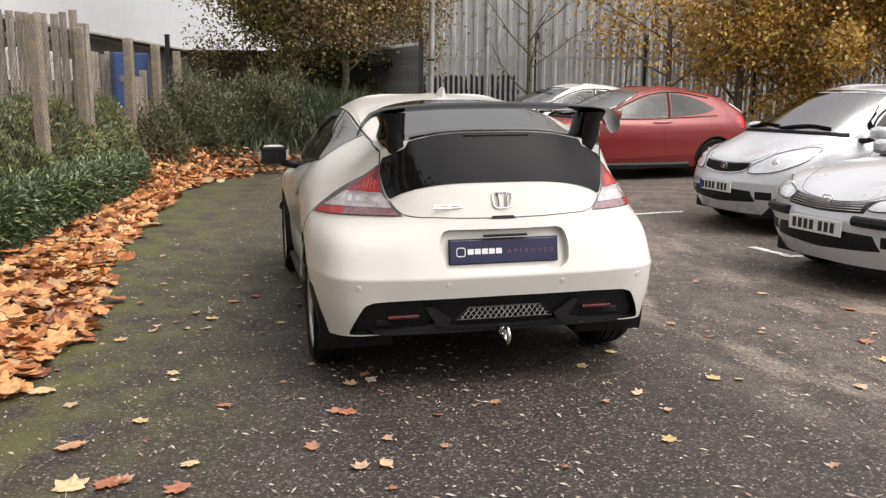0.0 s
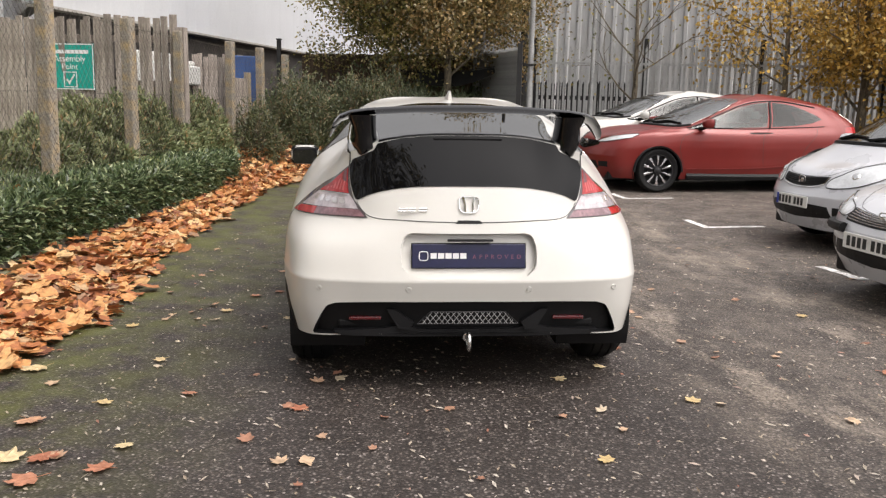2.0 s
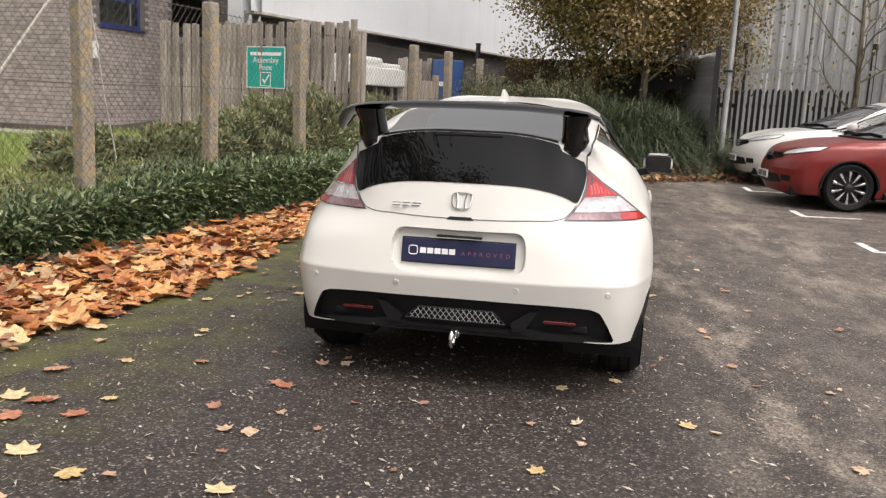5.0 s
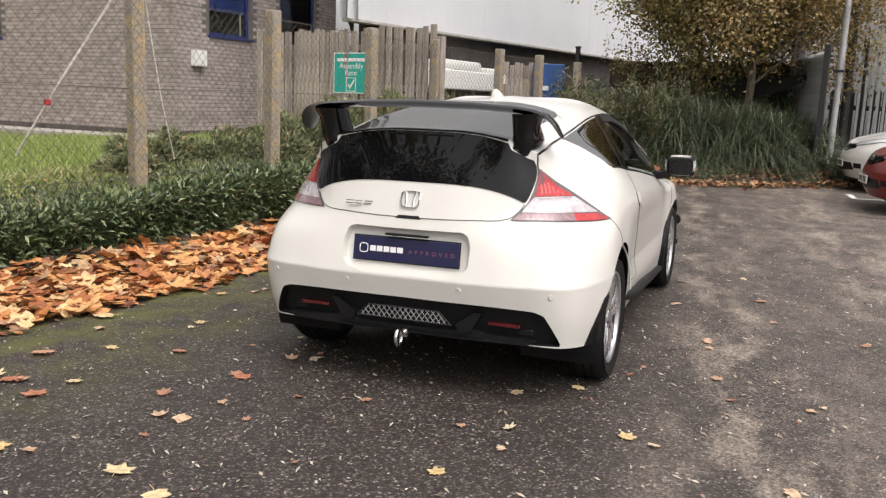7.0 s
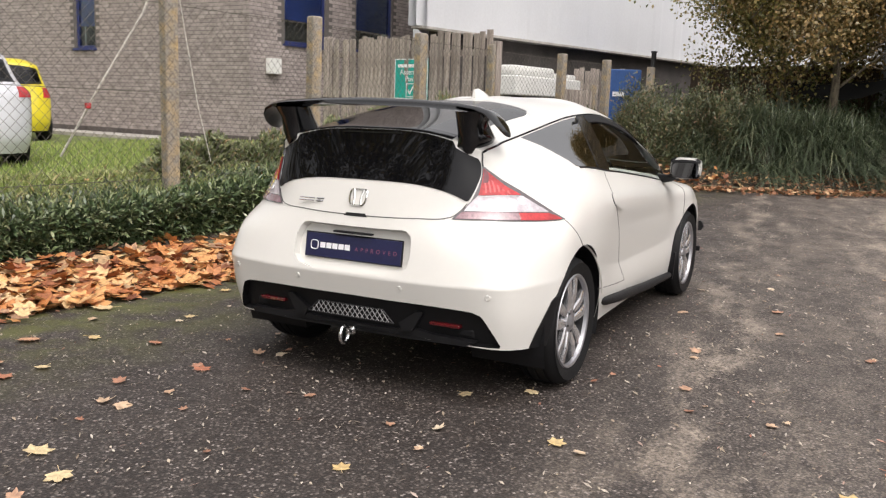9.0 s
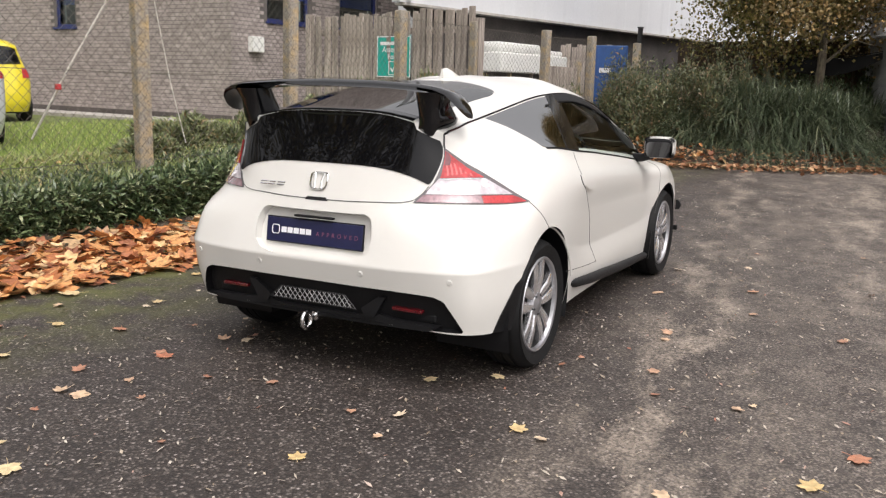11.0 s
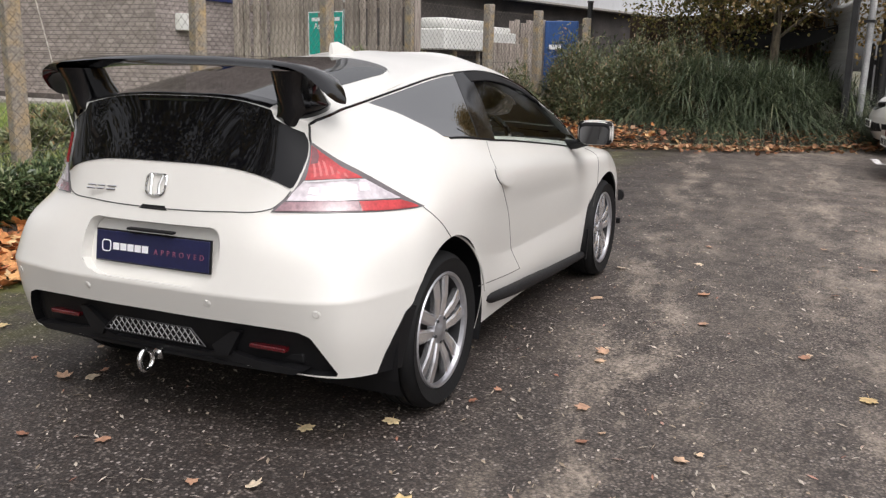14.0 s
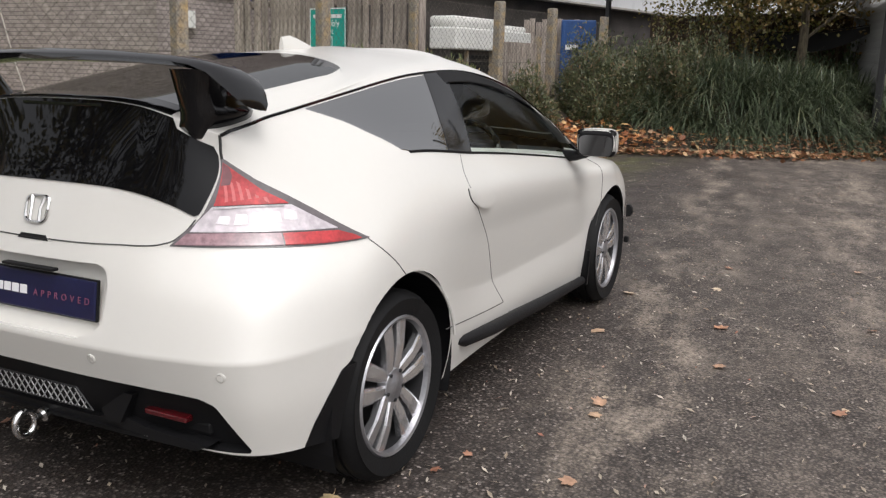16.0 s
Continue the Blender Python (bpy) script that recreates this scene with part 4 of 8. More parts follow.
for (xa, ya), (xb, yb) in zip(LINK_POSTS, LINK_POSTS[1:8]):
    a, b = Vector((xa, ya, 0)), Vector((xb, yb, 0))
    L = (b - a).length
    e = (b - a).normalized()
    n = Vector((-e.y, e.x, 0))
    z0, z1 = 0.45, 2.12
    H = z1 - z0
    for sl in (-1, 1):
        c = -H
        while c < L + H:
            s0, s1 = c, c + H
            lo, hi = z0, z1
            if sl < 0:
                lo, hi = z1, z0
            f0, f1 = max(0, (0 - s0) / H), min(1, (L - s0) / H)
            if f1 > f0:
                p0 = a - n * 0.075 + e * (s0 + H * f0) + Vector((0, 0, lo + (hi - lo) * f0))
                p1 = a - n * 0.075 + e * (s0 + H * f1) + Vector((0, 0, lo + (hi - lo) * f1))
                i0 = len(wires)
                off = n * (0.002 * sl)
                t = (p1 - p0).normalized()
                w = t.cross(n).normalized()
                for p in (p0, p1):
                    wires += [p + off + w * 0.0017, p + off - w * 0.0010 + n * 0.0015, p + off - w * 0.0010 - n * 0.0015]
                wf += [(i0, i0 + 1, i0 + 4, i0 + 3), (i0 + 1, i0 + 2, i0 + 5, i0 + 4), (i0 + 2, i0, i0 + 3, i0 + 5)]
            c += 0.092
raw("wire_mesh", wires, wf, GALVANISED, link, "diamond wire mesh")["kind"] = "stuff"
for z in (0.6, 1.35, 2.1):
    part("line_wire", tube(bmesh.new(), [(x - 0.02, y, z + (0.02 if i % 2 else 0)) for i, (x, y) in enumerate(LINK_POSTS[:8])], 0.003, 5), GALVANISED, link)
part("stay_wire", tube(bmesh.new(), [(-3.72, 5.45, 2.62), (-3.80, 5.62, 1.9), (-3.86, 5.78, 1.25), (-3.92, 5.95, 0.72)], 0.005, 6), STAY, link, "pale slack stay rope")
part("stay_wire", tube(bmesh.new(), [(-3.42, 5.35, 2.75), (-3.70, 5.16, 2.0), (-4.08, 4.96, 1.4), (-4.55, 4.80, 0.75)], 0.011, 6), STAY, link, "pale slack stay rope")
part("stay_tag", boxed(-4.215, 4.875, 1.19, -4.175, 4.92, 1.24, 0.006), RED_LENS, link, "small orange tag")


# ---- silvered board fence with the green sign ----
F0, F1 = Vector((-8.32, 11.10, 0)), Vector((-4.66, 11.10, 0))
fdir = (F1 - F0).normalized()
fnor = Vector((fdir.y, -fdir.x, 0))
board_fence = tagged(new("board_fence"), "tall silvered close-board fence of uneven vertical planks", "fence")
fl = (F1 - F0).length
x = 0.0
k = 0
while x < fl - 0.05:
    wdt = random.uniform(0.088, 0.104)
    top = 2.36 + random.uniform(-0.03, 0.03) + (0.03 if x > 2.6 else 0)
    ob = part("plank", boxed(0, -0.011, 0.55, wdt, 0.011, top, 0.003), OLD_WOOD, board_fence)
    p = F0 + fdir * x + fnor * (0.022 if k % 2 else 0.0)
    ob.matrix_local = Matrix.Translation(p) @ Matrix.Rotation(math.atan2(fdir.y, fdir.x), 4, "Z") @ pose(0, 0, 0, random.uniform(-0.6, 0.6), random.uniform(-0.8, 0.8), random.uniform(-3, 3))
    x += wdt + random.uniform(-0.004, 0.014) + (0.012 if x > 2.6 else 0)
    k += 1
rot = Matrix.Rotation(math.atan2(fdir.y, fdir.x), 4, "Z")
for z in (0.9, 1.5, 2.1):
    part("fence_rail", boxed(0, -0.09, z - 0.045, fl, -0.03, z + 0.045, 0.004), OLD_WOOD, board_fence).matrix_local = Matrix.Translation(F0) @ rot @ Matrix.Translation((0, 0.13, 0))
for f, h in ((0.0, 2.4), (0.5, 2.35), (1.0, 2.25)):
    part("fence_post", boxed(-0.06, -0.06, 0.3, 0.06, 0.06, h, 0.008), OLD_WOOD, board_fence).matrix_local = Matrix.Translation(F0 + fdir * (fl * f + 0.06)) @ rot @ Matrix.Translation((0, 0.02, 0))
sign = thing("assembly_point_sign", Matrix.Translation(F0 + fdir * 2.10 + fnor * 0.045) @ rot, "green and white assembly point sign screwed to the board fence", "sign")
part("sign_board", boxed(-0.36, -0.003, 1.40, 0.36, 0.003, 2.02, 0.002), SIGN_GREEN, sign)
for b in ((-0.357, 1.402, 0.357, 1.416), (-0.357, 2.004, 0.357, 2.018), (-0.357, 1.416, -0.343, 2.004), (0.343, 1.416, 0.357, 2.004)):
    part("sign_border", boxed(b[0], -0.006, b[1], b[2], -0.0035, b[3]), PRINT_WHITE, sign)
part("printed_bar", boxed(-0.285, -0.006, 1.885, 0.285, -0.0035, 1.935), PRINT_WHITE, sign)
lettering("printed_word", "Assembly", 0.125, PRINT_WHITE, sign, pose(0, -0.005, 1.815), 0.001)
lettering("printed_word", "Point", 0.115, PRINT_WHITE, sign, pose(0, -0.005, 1.708), 0.001)
bm = bmesh.new()
for b in ((-0.10, 1.375, 0.10, 1.387), (-0.10, 1.575, 0.10, 1.587), (-0.10, 1.387, -0.088, 1.575), (0.088, 1.387, 0.10, 1.575)):
    box(bm, b[0], -0.006, b[1], b[2], -0.0035, b[3])
prism(bm, [(-0.065, 1.475), (-0.045, 1.495), (-0.02, 1.455), (0.055, 1.560), (0.07, 1.54), (-0.018, 1.41)], -0.0025, Matrix.Translation((0, 0, 0)))
bmesh.ops.translate(bm, vec=(0, -0.001, 0.055), verts=bm.verts)
part("tick_symbol", bm, PRINT_WHITE, sign)


# ---- palisade at the end ----
PAL_A, PAL_B = Vector((-0.42, 19.7, 0.25)), Vector((13.0, 19.45, 0.25))
pdir = (PAL_B - PAL_A).normalized()
palisade = tagged(new("palisade_fence"), "tall grey steel palisade fence with dark posts", "fence")
pl = (PAL_B - PAL_A).length
pale_mesh = None
rotp = Matrix.Rotation(math.atan2(pdir.y, pdir.x), 4, "Z")
k = 0.0
while k < pl:
    if pale_mesh is None:
        bm = prism(bmesh.new(), [(-0.024, 0.05), (0.024, 0.05), (0.024, 2.30), (0.014, 2.35), (0.0, 2.42), (-0.014, 2.35), (-0.024, 2.30)], 0.012)
        ob = part("pale", bm, PALE_STEEL, palisade)
        pale_mesh = ob.data
    else:
        ob = new("pale", pale_mesh)
        ob.parent = palisade
    ob.matrix_local = Matrix.Translation(PAL_A + pdir * k) @ rotp
    k += 0.118
for z in (0.45, 2.0):
    part("palisade_rail", boxed(0, 0.014, z - 0.025, pl, 0.05, z + 0.025), PALE_STEEL, palisade).matrix_local = Matrix.Translation(PAL_A) @ rotp
for k in range(6):
    ob = part("palisade_post", boxed(-0.05, 0.05, 0, 0.05, 0.13, 2.55, 0.006), DARK_STEEL, palisade)
    ob.matrix_local = Matrix.Translation(PAL_A + pdir * (0.02 + 2.45 * k)) @ rotp
lamp_post = thing("dark_pole", Matrix.Translation((-0.62, 19.55, 0.24)), "tall dark painted steel pole beside the palisade", "pole")
part("shaft", tube(bmesh.new(), [(0, 0, 0), (0, 0, 3.0), (0, 0, 6.5)], [0.085, 0.08, 0.075], 14), DARK_STEEL, lamp_post, smooth=True)
part("foot_plate", boxed(-0.14, -0.14, 0, 0.14, 0.14, 0.02, 0.004), DARK_STEEL, lamp_post)
pipe = thing("grey_pole", Matrix.Translation((0.9, 19.3, 0.24)), "thin galvanised pole in front of the palisade", "pole")
part("shaft", tube(bmesh.new(), [(0, 0, 0), (0, 0, 6.0)], 0.045, 10), PALE_STEEL, pipe, smooth=True)
pickets = tagged(new("picket_fence"), "low dark timber picket fence behind the palisade pales", "fence")
pm = None
for k in range(23):
    if pm is None:
        ob = part("picket", prism(bmesh.new(), [(-0.045, 0.0), (0.045, 0.0), (0.045, 1.55), (0.0, 1.62), (-0.045, 1.55)], 0.02), DARK_STEEL, pickets)
        pm = ob.data
    else:
        ob = new("picket", pm)
        ob.parent = pickets
    ob.matrix_local = pose(-1.2 + 0.13 * k, 21.4 - 0.012 * k, 0.3 + random.uniform(-0.03, 0.02), 0, random.uniform(-1, 1), -5)
part("picket_rail", boxed(-1.3, 21.42, 1.45, 1.8, 21.48, 1.55), DARK_STEEL, pickets)
part("picket_rail", boxed(-1.3, 21.42, 0.65, 1.8, 21.48, 0.75), DARK_STEEL, pickets)


# side run of steel sheeting back to the trees, with boards and dark netting behind the mound
side_fence = tagged(new("side_fence"), "grey galvanised steel pale fence running back from the corner", "fence")
SA, SB = Vector((-0.47, 16.55, 0.2)), Vector((-1.64, 19.65, 0.25))
sdir = (SB - SA).normalized()
rots = Matrix.Rotation(math.atan2(sdir.y, sdir.x), 4, "Z")
sm = None
k = 0.06
while k < (SB - SA).length:
    if sm is None:
        ob = part("pale", prism(bmesh.new(), [(-0.036, 0.05), (0.036, 0.05), (0.036, 2.12), (0.02, 2.16), (0.0, 2.20), (-0.02, 2.16), (-0.036, 2.12)], 0.012), DULL_STEEL, side_fence)
        sm = ob.data
    else:
        ob = new("pale", sm)
        ob.parent = side_fence
    ob.matrix_local = Matrix.Translation(SA + sdir * k) @ rots
    k += 0.082
for z in (0.5, 1.85):
    part("palisade_rail", boxed(0, -0.05, z - 0.025, (SB - SA).length, -0.014, z + 0.025), DULL_STEEL, side_fence).matrix_local = Matrix.Translation(SA) @ rots
part("corner_post", boxed(-0.045, -0.045, 0, 0.045, 0.045, 2.30, 0.006), DARK_STEEL, side_fence, "dark corner post").matrix_local = Matrix.Translation(SA)
part("end_column", boxed(-0.12, -0.11, 0, 0.12, 0.11, 3.6, 0.012), PALE_STEEL, side_fence, "wide pale grey end column").matrix_local = Matrix.Translation(SB) @ rots
riser = thing("grey_pipe", Matrix.Translation((-0.30, 16.75, 0.2)), "pale grey upright pipe beside the corner post", "pole")
part("shaft", tube(bmesh.new(), [(0, 0, 0), (0.02, 0, 2.0), (0.03, 0, 4.4)], 0.052, 14), DULL_STEEL, riser, smooth=True)
part("pipe_bracket", boxed(-0.08, -0.06, 1.85, 0.08, 0.06, 1.89, 0.004), DARK_STEEL, riser)
brown_fence = tagged(new("brown_fence"), "dark brown board fence behind the overgrown mound", "fence")
for k in range(46):
    part("plank", boxed(0, -0.011, 0.25, 0.108, 0.011, 2.40 + 0.012 * math.sin(k * 1.7), 0.003), BROWN_WOOD, brown_fence).matrix_local = Matrix.Translation((-6.0 + 0.095 * k, 20.2 - 0.008 * k, 0)) @ pose(0, 0, 0, 0, random.uniform(-0.3, 0.3), random.uniform(1, 4))
part("fence_rail", boxed(-6.0, 20.22, 1.5, -1.7, 20.28, 1.6), BROWN_WOOD, brown_fence)
netting = thing("shade_netting", Matrix.Translation((0, 0, 0)), "strip of black shade netting slung behind the mound", "netting")
bm = bmesh.new()
rows = []
for k in range(41):
    f = k / 40
    x, y = -3.3 + 2.35 * f, 18.95 - 0.75 * f
    z = 2.02 + 0.09 * f - 0.10 * math.sin(math.pi * f)
    dr = 0.05 + 0.25 * math.sin(math.pi * min(1, f * 1.02)) ** 0.7
    rows.append([bm.verts.new((x, y + 0.03 * math.sin(9 * f + 3 * q), z - dr * q)) for q in (0, 0.33, 0.66, 1)])
for q0, q1 in zip(rows, rows[1:]):
    for i in range(3):
        bm.faces.new((q0[i], q0[i + 1], q1[i + 1], q1[i]))
part("net_strip", bm, NETTING, netting, smooth=True)
part("net_cord", tube(bmesh.new(), [(-3.3, 18.95, 2.025), (-2.1, 18.57, 1.97), (-0.95, 18.2, 2.115)], 0.008, 6), NETTING, netting)


# ---- buildings ----
def ribbed_wall(name, a, b, z0, z1, pitch, depth, mat, label):
    """Profiled sheet cladding from a to b with real ribs."""
    a, b = Vector((*a, 0)), Vector((*b, 0))
    e = (b - a).normalized()
    n = Vector((e.y, -e.x, 0))
    L = (b - a).length
    prof = []
    s = 0.0
    while s < L:
        prof += [(s, 0), (s + pitch * 0.55, 0), (s + pitch * 0.65, depth), (s + pitch * 0.9, depth)]
        s += pitch
    verts, faces = [], []
    for s, d in prof:
        p = a + e * s + n * d
        verts += [(p.x, p.y, z0), (p.x, p.y, z1)]
    for k in range(len(prof) - 1):
        faces.append((2 * k, 2 * k + 2, 2 * k + 3, 2 * k + 1))
    base = len(verts)
    p, q = a - n * 0.2, b - n * 0.2
    verts += [(p.x, p.y, z0), (q.x, q.y, z0), (q.x, q.y, z1), (p.x, p.y, z1)]
    faces += [(base, base + 3, base + 2, base + 1), (1, len(prof) * 2 - 1, base + 2, base + 3)]
    return raw(name, verts, faces, mat)


warehouse = tagged(new("warehouse"), "large grey warehouse clad in ribbed steel sheet", "building")
ob = ribbed_wall("cladding", (-0.7, 25.0), (34, 22.0), 0.0, 4.65, 0.32, 0.05, RIBBED, "")
ob.parent = warehouse
ob = ribbed_wall("side_cladding", (-3.8, 33.0), (-0.7, 25.0), 0.0, 4.65, 1.0, 0.02, RIBBED, "")
ob.parent = warehouse
bm = boxed(-0.85, 24.7, 0, -0.50, 25.0, 4.7, 0.01)
part("corner_flashing", bm, PALE_STEEL, warehouse)

depot = tagged(new("depot_building"), "long pale grey clad building above a dark lower wall", "building")
ob = ribbed_wall("cladding", (-8.2, 13.2), (-8.2, 42), 2.79, 6.6, 1.2, 0.012, CLADDING, "")
ob.parent = depot
ob = ribbed_wall("end_cladding", (-12.7, 18.6), (-8.2, 13.2), 2.79, 6.6, 1.2, 0.012, CLADDING, "")
ob.parent = depot
part("lower_wall", boxed(-8.6, 14.0, 0, -8.4, 42, 2.79), DARK_WALL, depot, "dark lower wall")
part("eaves_flashing", boxed(-8.42, 13.3, 2.74, -8.14, 42, 2.79, 0.004), STONE, depot)


def brick_wall(parent, a, b, z0, z1, openings, near=0):
    """Brickwork: a mortar wall and proud bricks; the first courses near the corner are single pieces."""
    a, b = Vector((*a, 0)), Vector((*b, 0))
    e = (b - a).normalized()
    n = Vector((e.y, -e.x, 0))
    L = (b - a).length
    m = Matrix.Translation(a) @ Matrix(((e.x, -n.x, 0, 0), (e.y, -n.y, 0, 0), (0, 0, 1, 0), (0, 0, 0, 1)))
    xs = sorted({0.0, L} | {v for o in openings for v in (o[0], o[2])})
    zs = sorted({z0, z1} | {v for o in openings for v in (o[1], o[3])})
    bm = bmesh.new()
    for x0, x1 in zip(xs, xs[1:]):
        for q0, q1 in zip(zs, zs[1:]):
            if not any(o[0] <= (x0 + x1) / 2 <= o[2] and o[1] <= (q0 + q1) / 2 <= o[3] for o in openings):
                box(bm, x0, 0, q0, x1, 0.25, q1)
    bmesh.ops.remove_doubles(bm, verts=bm.verts, dist=0.0001)
    ob = part("wall", bm, MORTAR, parent, "grey-brown brick wall")
    ob.matrix_local = m
    verts, faces = [], []
    bl, bh, j = 0.215, 0.065, 0.010
    row = 0
    z = z0
    made = 0
    mesh = None
    while z < z1 - 0.02:
        x = -(bl + j) / 2 * (row % 2)
        while x < L:
            x0, x1 = max(0, x), min(L, x + bl)
            if x1 - x0 > 0.03 and not any(x1 > o[0] and x0 < o[2] and z + bh > o[1] and z < o[3] for o in openings):
                if made < near and x1 - x0 > 0.2 and x < 1.6 and z > z0 + 0.7:
                    if mesh is None:
                        pc = part("brick", boxed(0, -0.006, 0, bl, 0.0, bh), BRICK, ob)
                        mesh = pc.data
                    else:
                        pc = new("brick", mesh)
                        pc.parent = ob
                    pc.matrix_local = Matrix.Translation((x0, 0, z))
                    made += 1
                else:
                    i = len(verts)
                    y = -0.006 + random.uniform(-0.0015, 0.0015)
                    verts += [(x0, 0, z), (x1, 0, z), (x1, 0, z + bh), (x0, 0, z + bh), (x0, y, z), (x1, y, z), (x1, y, z + bh), (x0, y, z + bh)]
                    faces += [(i + 4, i + 5, i + 6, i + 7), (i, i + 1, i + 5, i + 4), (i + 2, i + 3, i + 7, i + 6), (i + 3, i, i + 4, i + 7), (i + 1, i + 2, i + 6, i + 5)]
            x += bl + j
        z += bh + j
        row += 1
    raw("brickwork", verts, faces, BRICK, ob)["kind"] = "stuff"
    return ob, m


def building_window(parent, m, x0, z0, x1, z1):
    w = new("window")
    w.parent = parent
    w.matrix_local = m
    f = 0.06
    for b in ((x0, z0, x1, z0 + f), (x0, z1 - f, x1, z1), (x0, z0 + f, x0 + f, z1 - f), (x1 - f, z0 + f, x1, z1 - f)):
        part("window_frame", boxed(b[0], 0.05, b[1], b[2], 0.12, b[3], 0.006), TEAL_FRAME, w)
    part("pane", boxed(x0 + f, 0.08, z0 + f, x1 - f, 0.088, z1 - f), DOOR_GLASS_CLEAR, w)
    part("blind", boxed(x0 + f, 0.105, z0 + 0.48, x1 - f, 0.112, z1 - f), ROOM_DARK, w, "lowered blue blind")
    part("room_back", boxed(x0 + f, 0.235, z0 + f, x1 - f, 0.245, z1 - f), DARK_WALL, w)
    part("window_sill", boxed(x0 - 0.04, -0.05, z0 - 0.05, x1 + 0.04, 0.1, z0, 0.006), TEAL_FRAME, w)
    return w


offices = tagged(new("brick_offices"), "grey-brown brick office building with blue-framed windows", "building")
CORNER = Vector((-10.7, 11.23))
W1 = Vector((-0.985, -0.17)).normalized()
W2 = Vector((-0.17, 0.985)).normalized()
far1, far2 = CORNER + W1 * 14, CORNER + W2 * 5.55
o1 = [(14 - 5.3, 2.30, 14 - 4.6, 3.9)]
wl, ml = brick_wall(offices, far1, CORNER, 0.3, 7.2, o1, 0)
building_window(offices, ml, *o1[0])
o2 = [(0.99, 2.44, 2.27, 4.2), (3.30, 2.44, 4.68, 4.2)]
wr, mr = brick_wall(offices, CORNER, far2, 0.3, 7.2, o2, 150)
for o in o2:
    building_window(offices, mr, *o)
part("plinth", boxed(0, -0.035, 0.2, 14, 0.0, 0.60, 0.004), DARK_PLINTH, offices, "dark brick plinth").matrix_local = ml
part("plinth", boxed(0.036, -0.035, 0.2, 5.55, 0.0, 0.60, 0.004), DARK_PLINTH, offices, "dark brick plinth").matrix_local = mr
part("path_edging", boxed(0, -0.8, 0.25, 14, -0.05, 0.50, 0.01), STONE, offices).matrix_local = ml
part("meter_box", boxed(0.44, -0.14, 1.82, 0.76, -0.012, 2.12, 0.01), PLATE_WHITE, offices, "white meter box").matrix_local = mr
bm = bmesh.new()
vs = [bm.verts.new((*p, 7.2)) for p in (far1, CORNER, far2, CORNER + W1 * 14 + W2 * 5.55)]
f = bm.faces.new(vs)
r = bmesh.ops.extrude_face_region(bm, geom=[f])
bmesh.ops.translate(bm, vec=(0, 0, 0.3), verts=[v for v in r["geom"] if isinstance(v, bmesh.types.BMVert)])
part("roof", bm, STONE, offices)

# ---- yard behind the fence ----
container = thing("blue_container", pose(-6.34, 18.49, 0.45, 0, 0, 30), "blue painted steel generator container in the yard", "container")
part("container_body", boxed(-0.70, 0, 0, 0.0, 1.8, 1.79, 0.02), BLUE_STEEL, container)
for k in range(3):
    part("body_rib", boxed(-0.67 + 0.31 * k, -0.022, 0.05, -0.63 + 0.31 * k, 0.002, 1.72, 0.004), BLUE_STEEL, container)
part("printed_bar", boxed(-0.60, -0.030, 1.20, -0.34, -0.024, 1.30), PRINT_WHITE, container)
trailer = thing("site_trailer", pose(-7.45, 16.6, 0.55, 0, 0, 6), "long white-topped site trailer standing in the yard", "trailer")
part("trailer_fascia", boxed(-0.55, -1.5, 1.02, 0.05, 1.35, 1.42, 0.03), PLATE_WHITE, trailer, "grey-white fascia")
part("trailer_roof", boxed(-0.6, -1.45, 1.42, 0.0, 0.2, 1.62, 0.06), PLATE_WHITE, trailer, "white rounded roof box", True)
part("trailer_roof", boxed(-0.6, 0.22, 1.42, -0.05, 1.3, 1.53, 0.04), PLATE_WHITE, trailer, "white rounded roof box", True)
part("trailer_side", boxed(-0.55, -1.45, 0.1, -0.12, 1.3, 1.02, 0.01), DARK_WALL, trailer, "shaded louvred side")
for k in range(7):
    part("louvre", boxed(-0.12, -1.4, 0.2 + 0.11 * k, -0.09, 1.25, 0.27 + 0.11 * k, 0.004), MATT_BLACK, trailer)
for y in (-1.0, -0.1, 0.8):
    part("stanchion", boxed(-0.10, y, 0.0, -0.02, y + 0.05, 1.02, 0.004), POST, trailer)
part("trailer_chassis", boxed(-0.5, -1.4, -0.1, -0.1, 1.25, 0.1, 0.01), MATT_BLACK, trailer)
screen_fence = tagged(new("board_screen"), "grey weathered board screen beside the container", "fence")
for k in range(10):
    part("plank", boxed(0, -0.011, 0.4, 0.11, 0.011, 2.24 + 0.04 * math.sin(k * 2.3), 0.003), OLD_WOOD, screen_fence).matrix_local = Matrix.Translation((-7.75 + 0.085 * k, 17.95 + 0.09 * k, 0)) @ pose(0, 0, 0, 0, random.uniform(-1, 1), 46)
part("fence_rail", boxed(0, 0.012, 1.8, 1.25, 0.06, 1.9, 0.003), OLD_WOOD, screen_fence).matrix_local = Matrix.Translation((-7.75, 17.95, 0)) @ pose(0, 0, 0, 0, 0, 46.6)
yard_gate = thing("yard_gate", pose(-4.98, 13.85, 0.35, 0, 0, 95), "grey timber gate panel between concrete posts", "gate")
for k in range(9):
    part("board", boxed(-0.55 + 0.125 * k, -0.01, 0.1, -0.44 + 0.125 * k, 0.012, 1.30, 0.003), OLD_WOOD, yard_gate)
for z in (0.3, 1.22):
    part("gate_rail", boxed(-0.6, 0.012, z, 0.62, 0.05, z + 0.09, 0.003), OLD_WOOD, yard_gate)
part("gate_stile", boxed(0.56, -0.04, -0.1, 0.66, 0.06, 1.42, 0.006), POST, yard_gate)
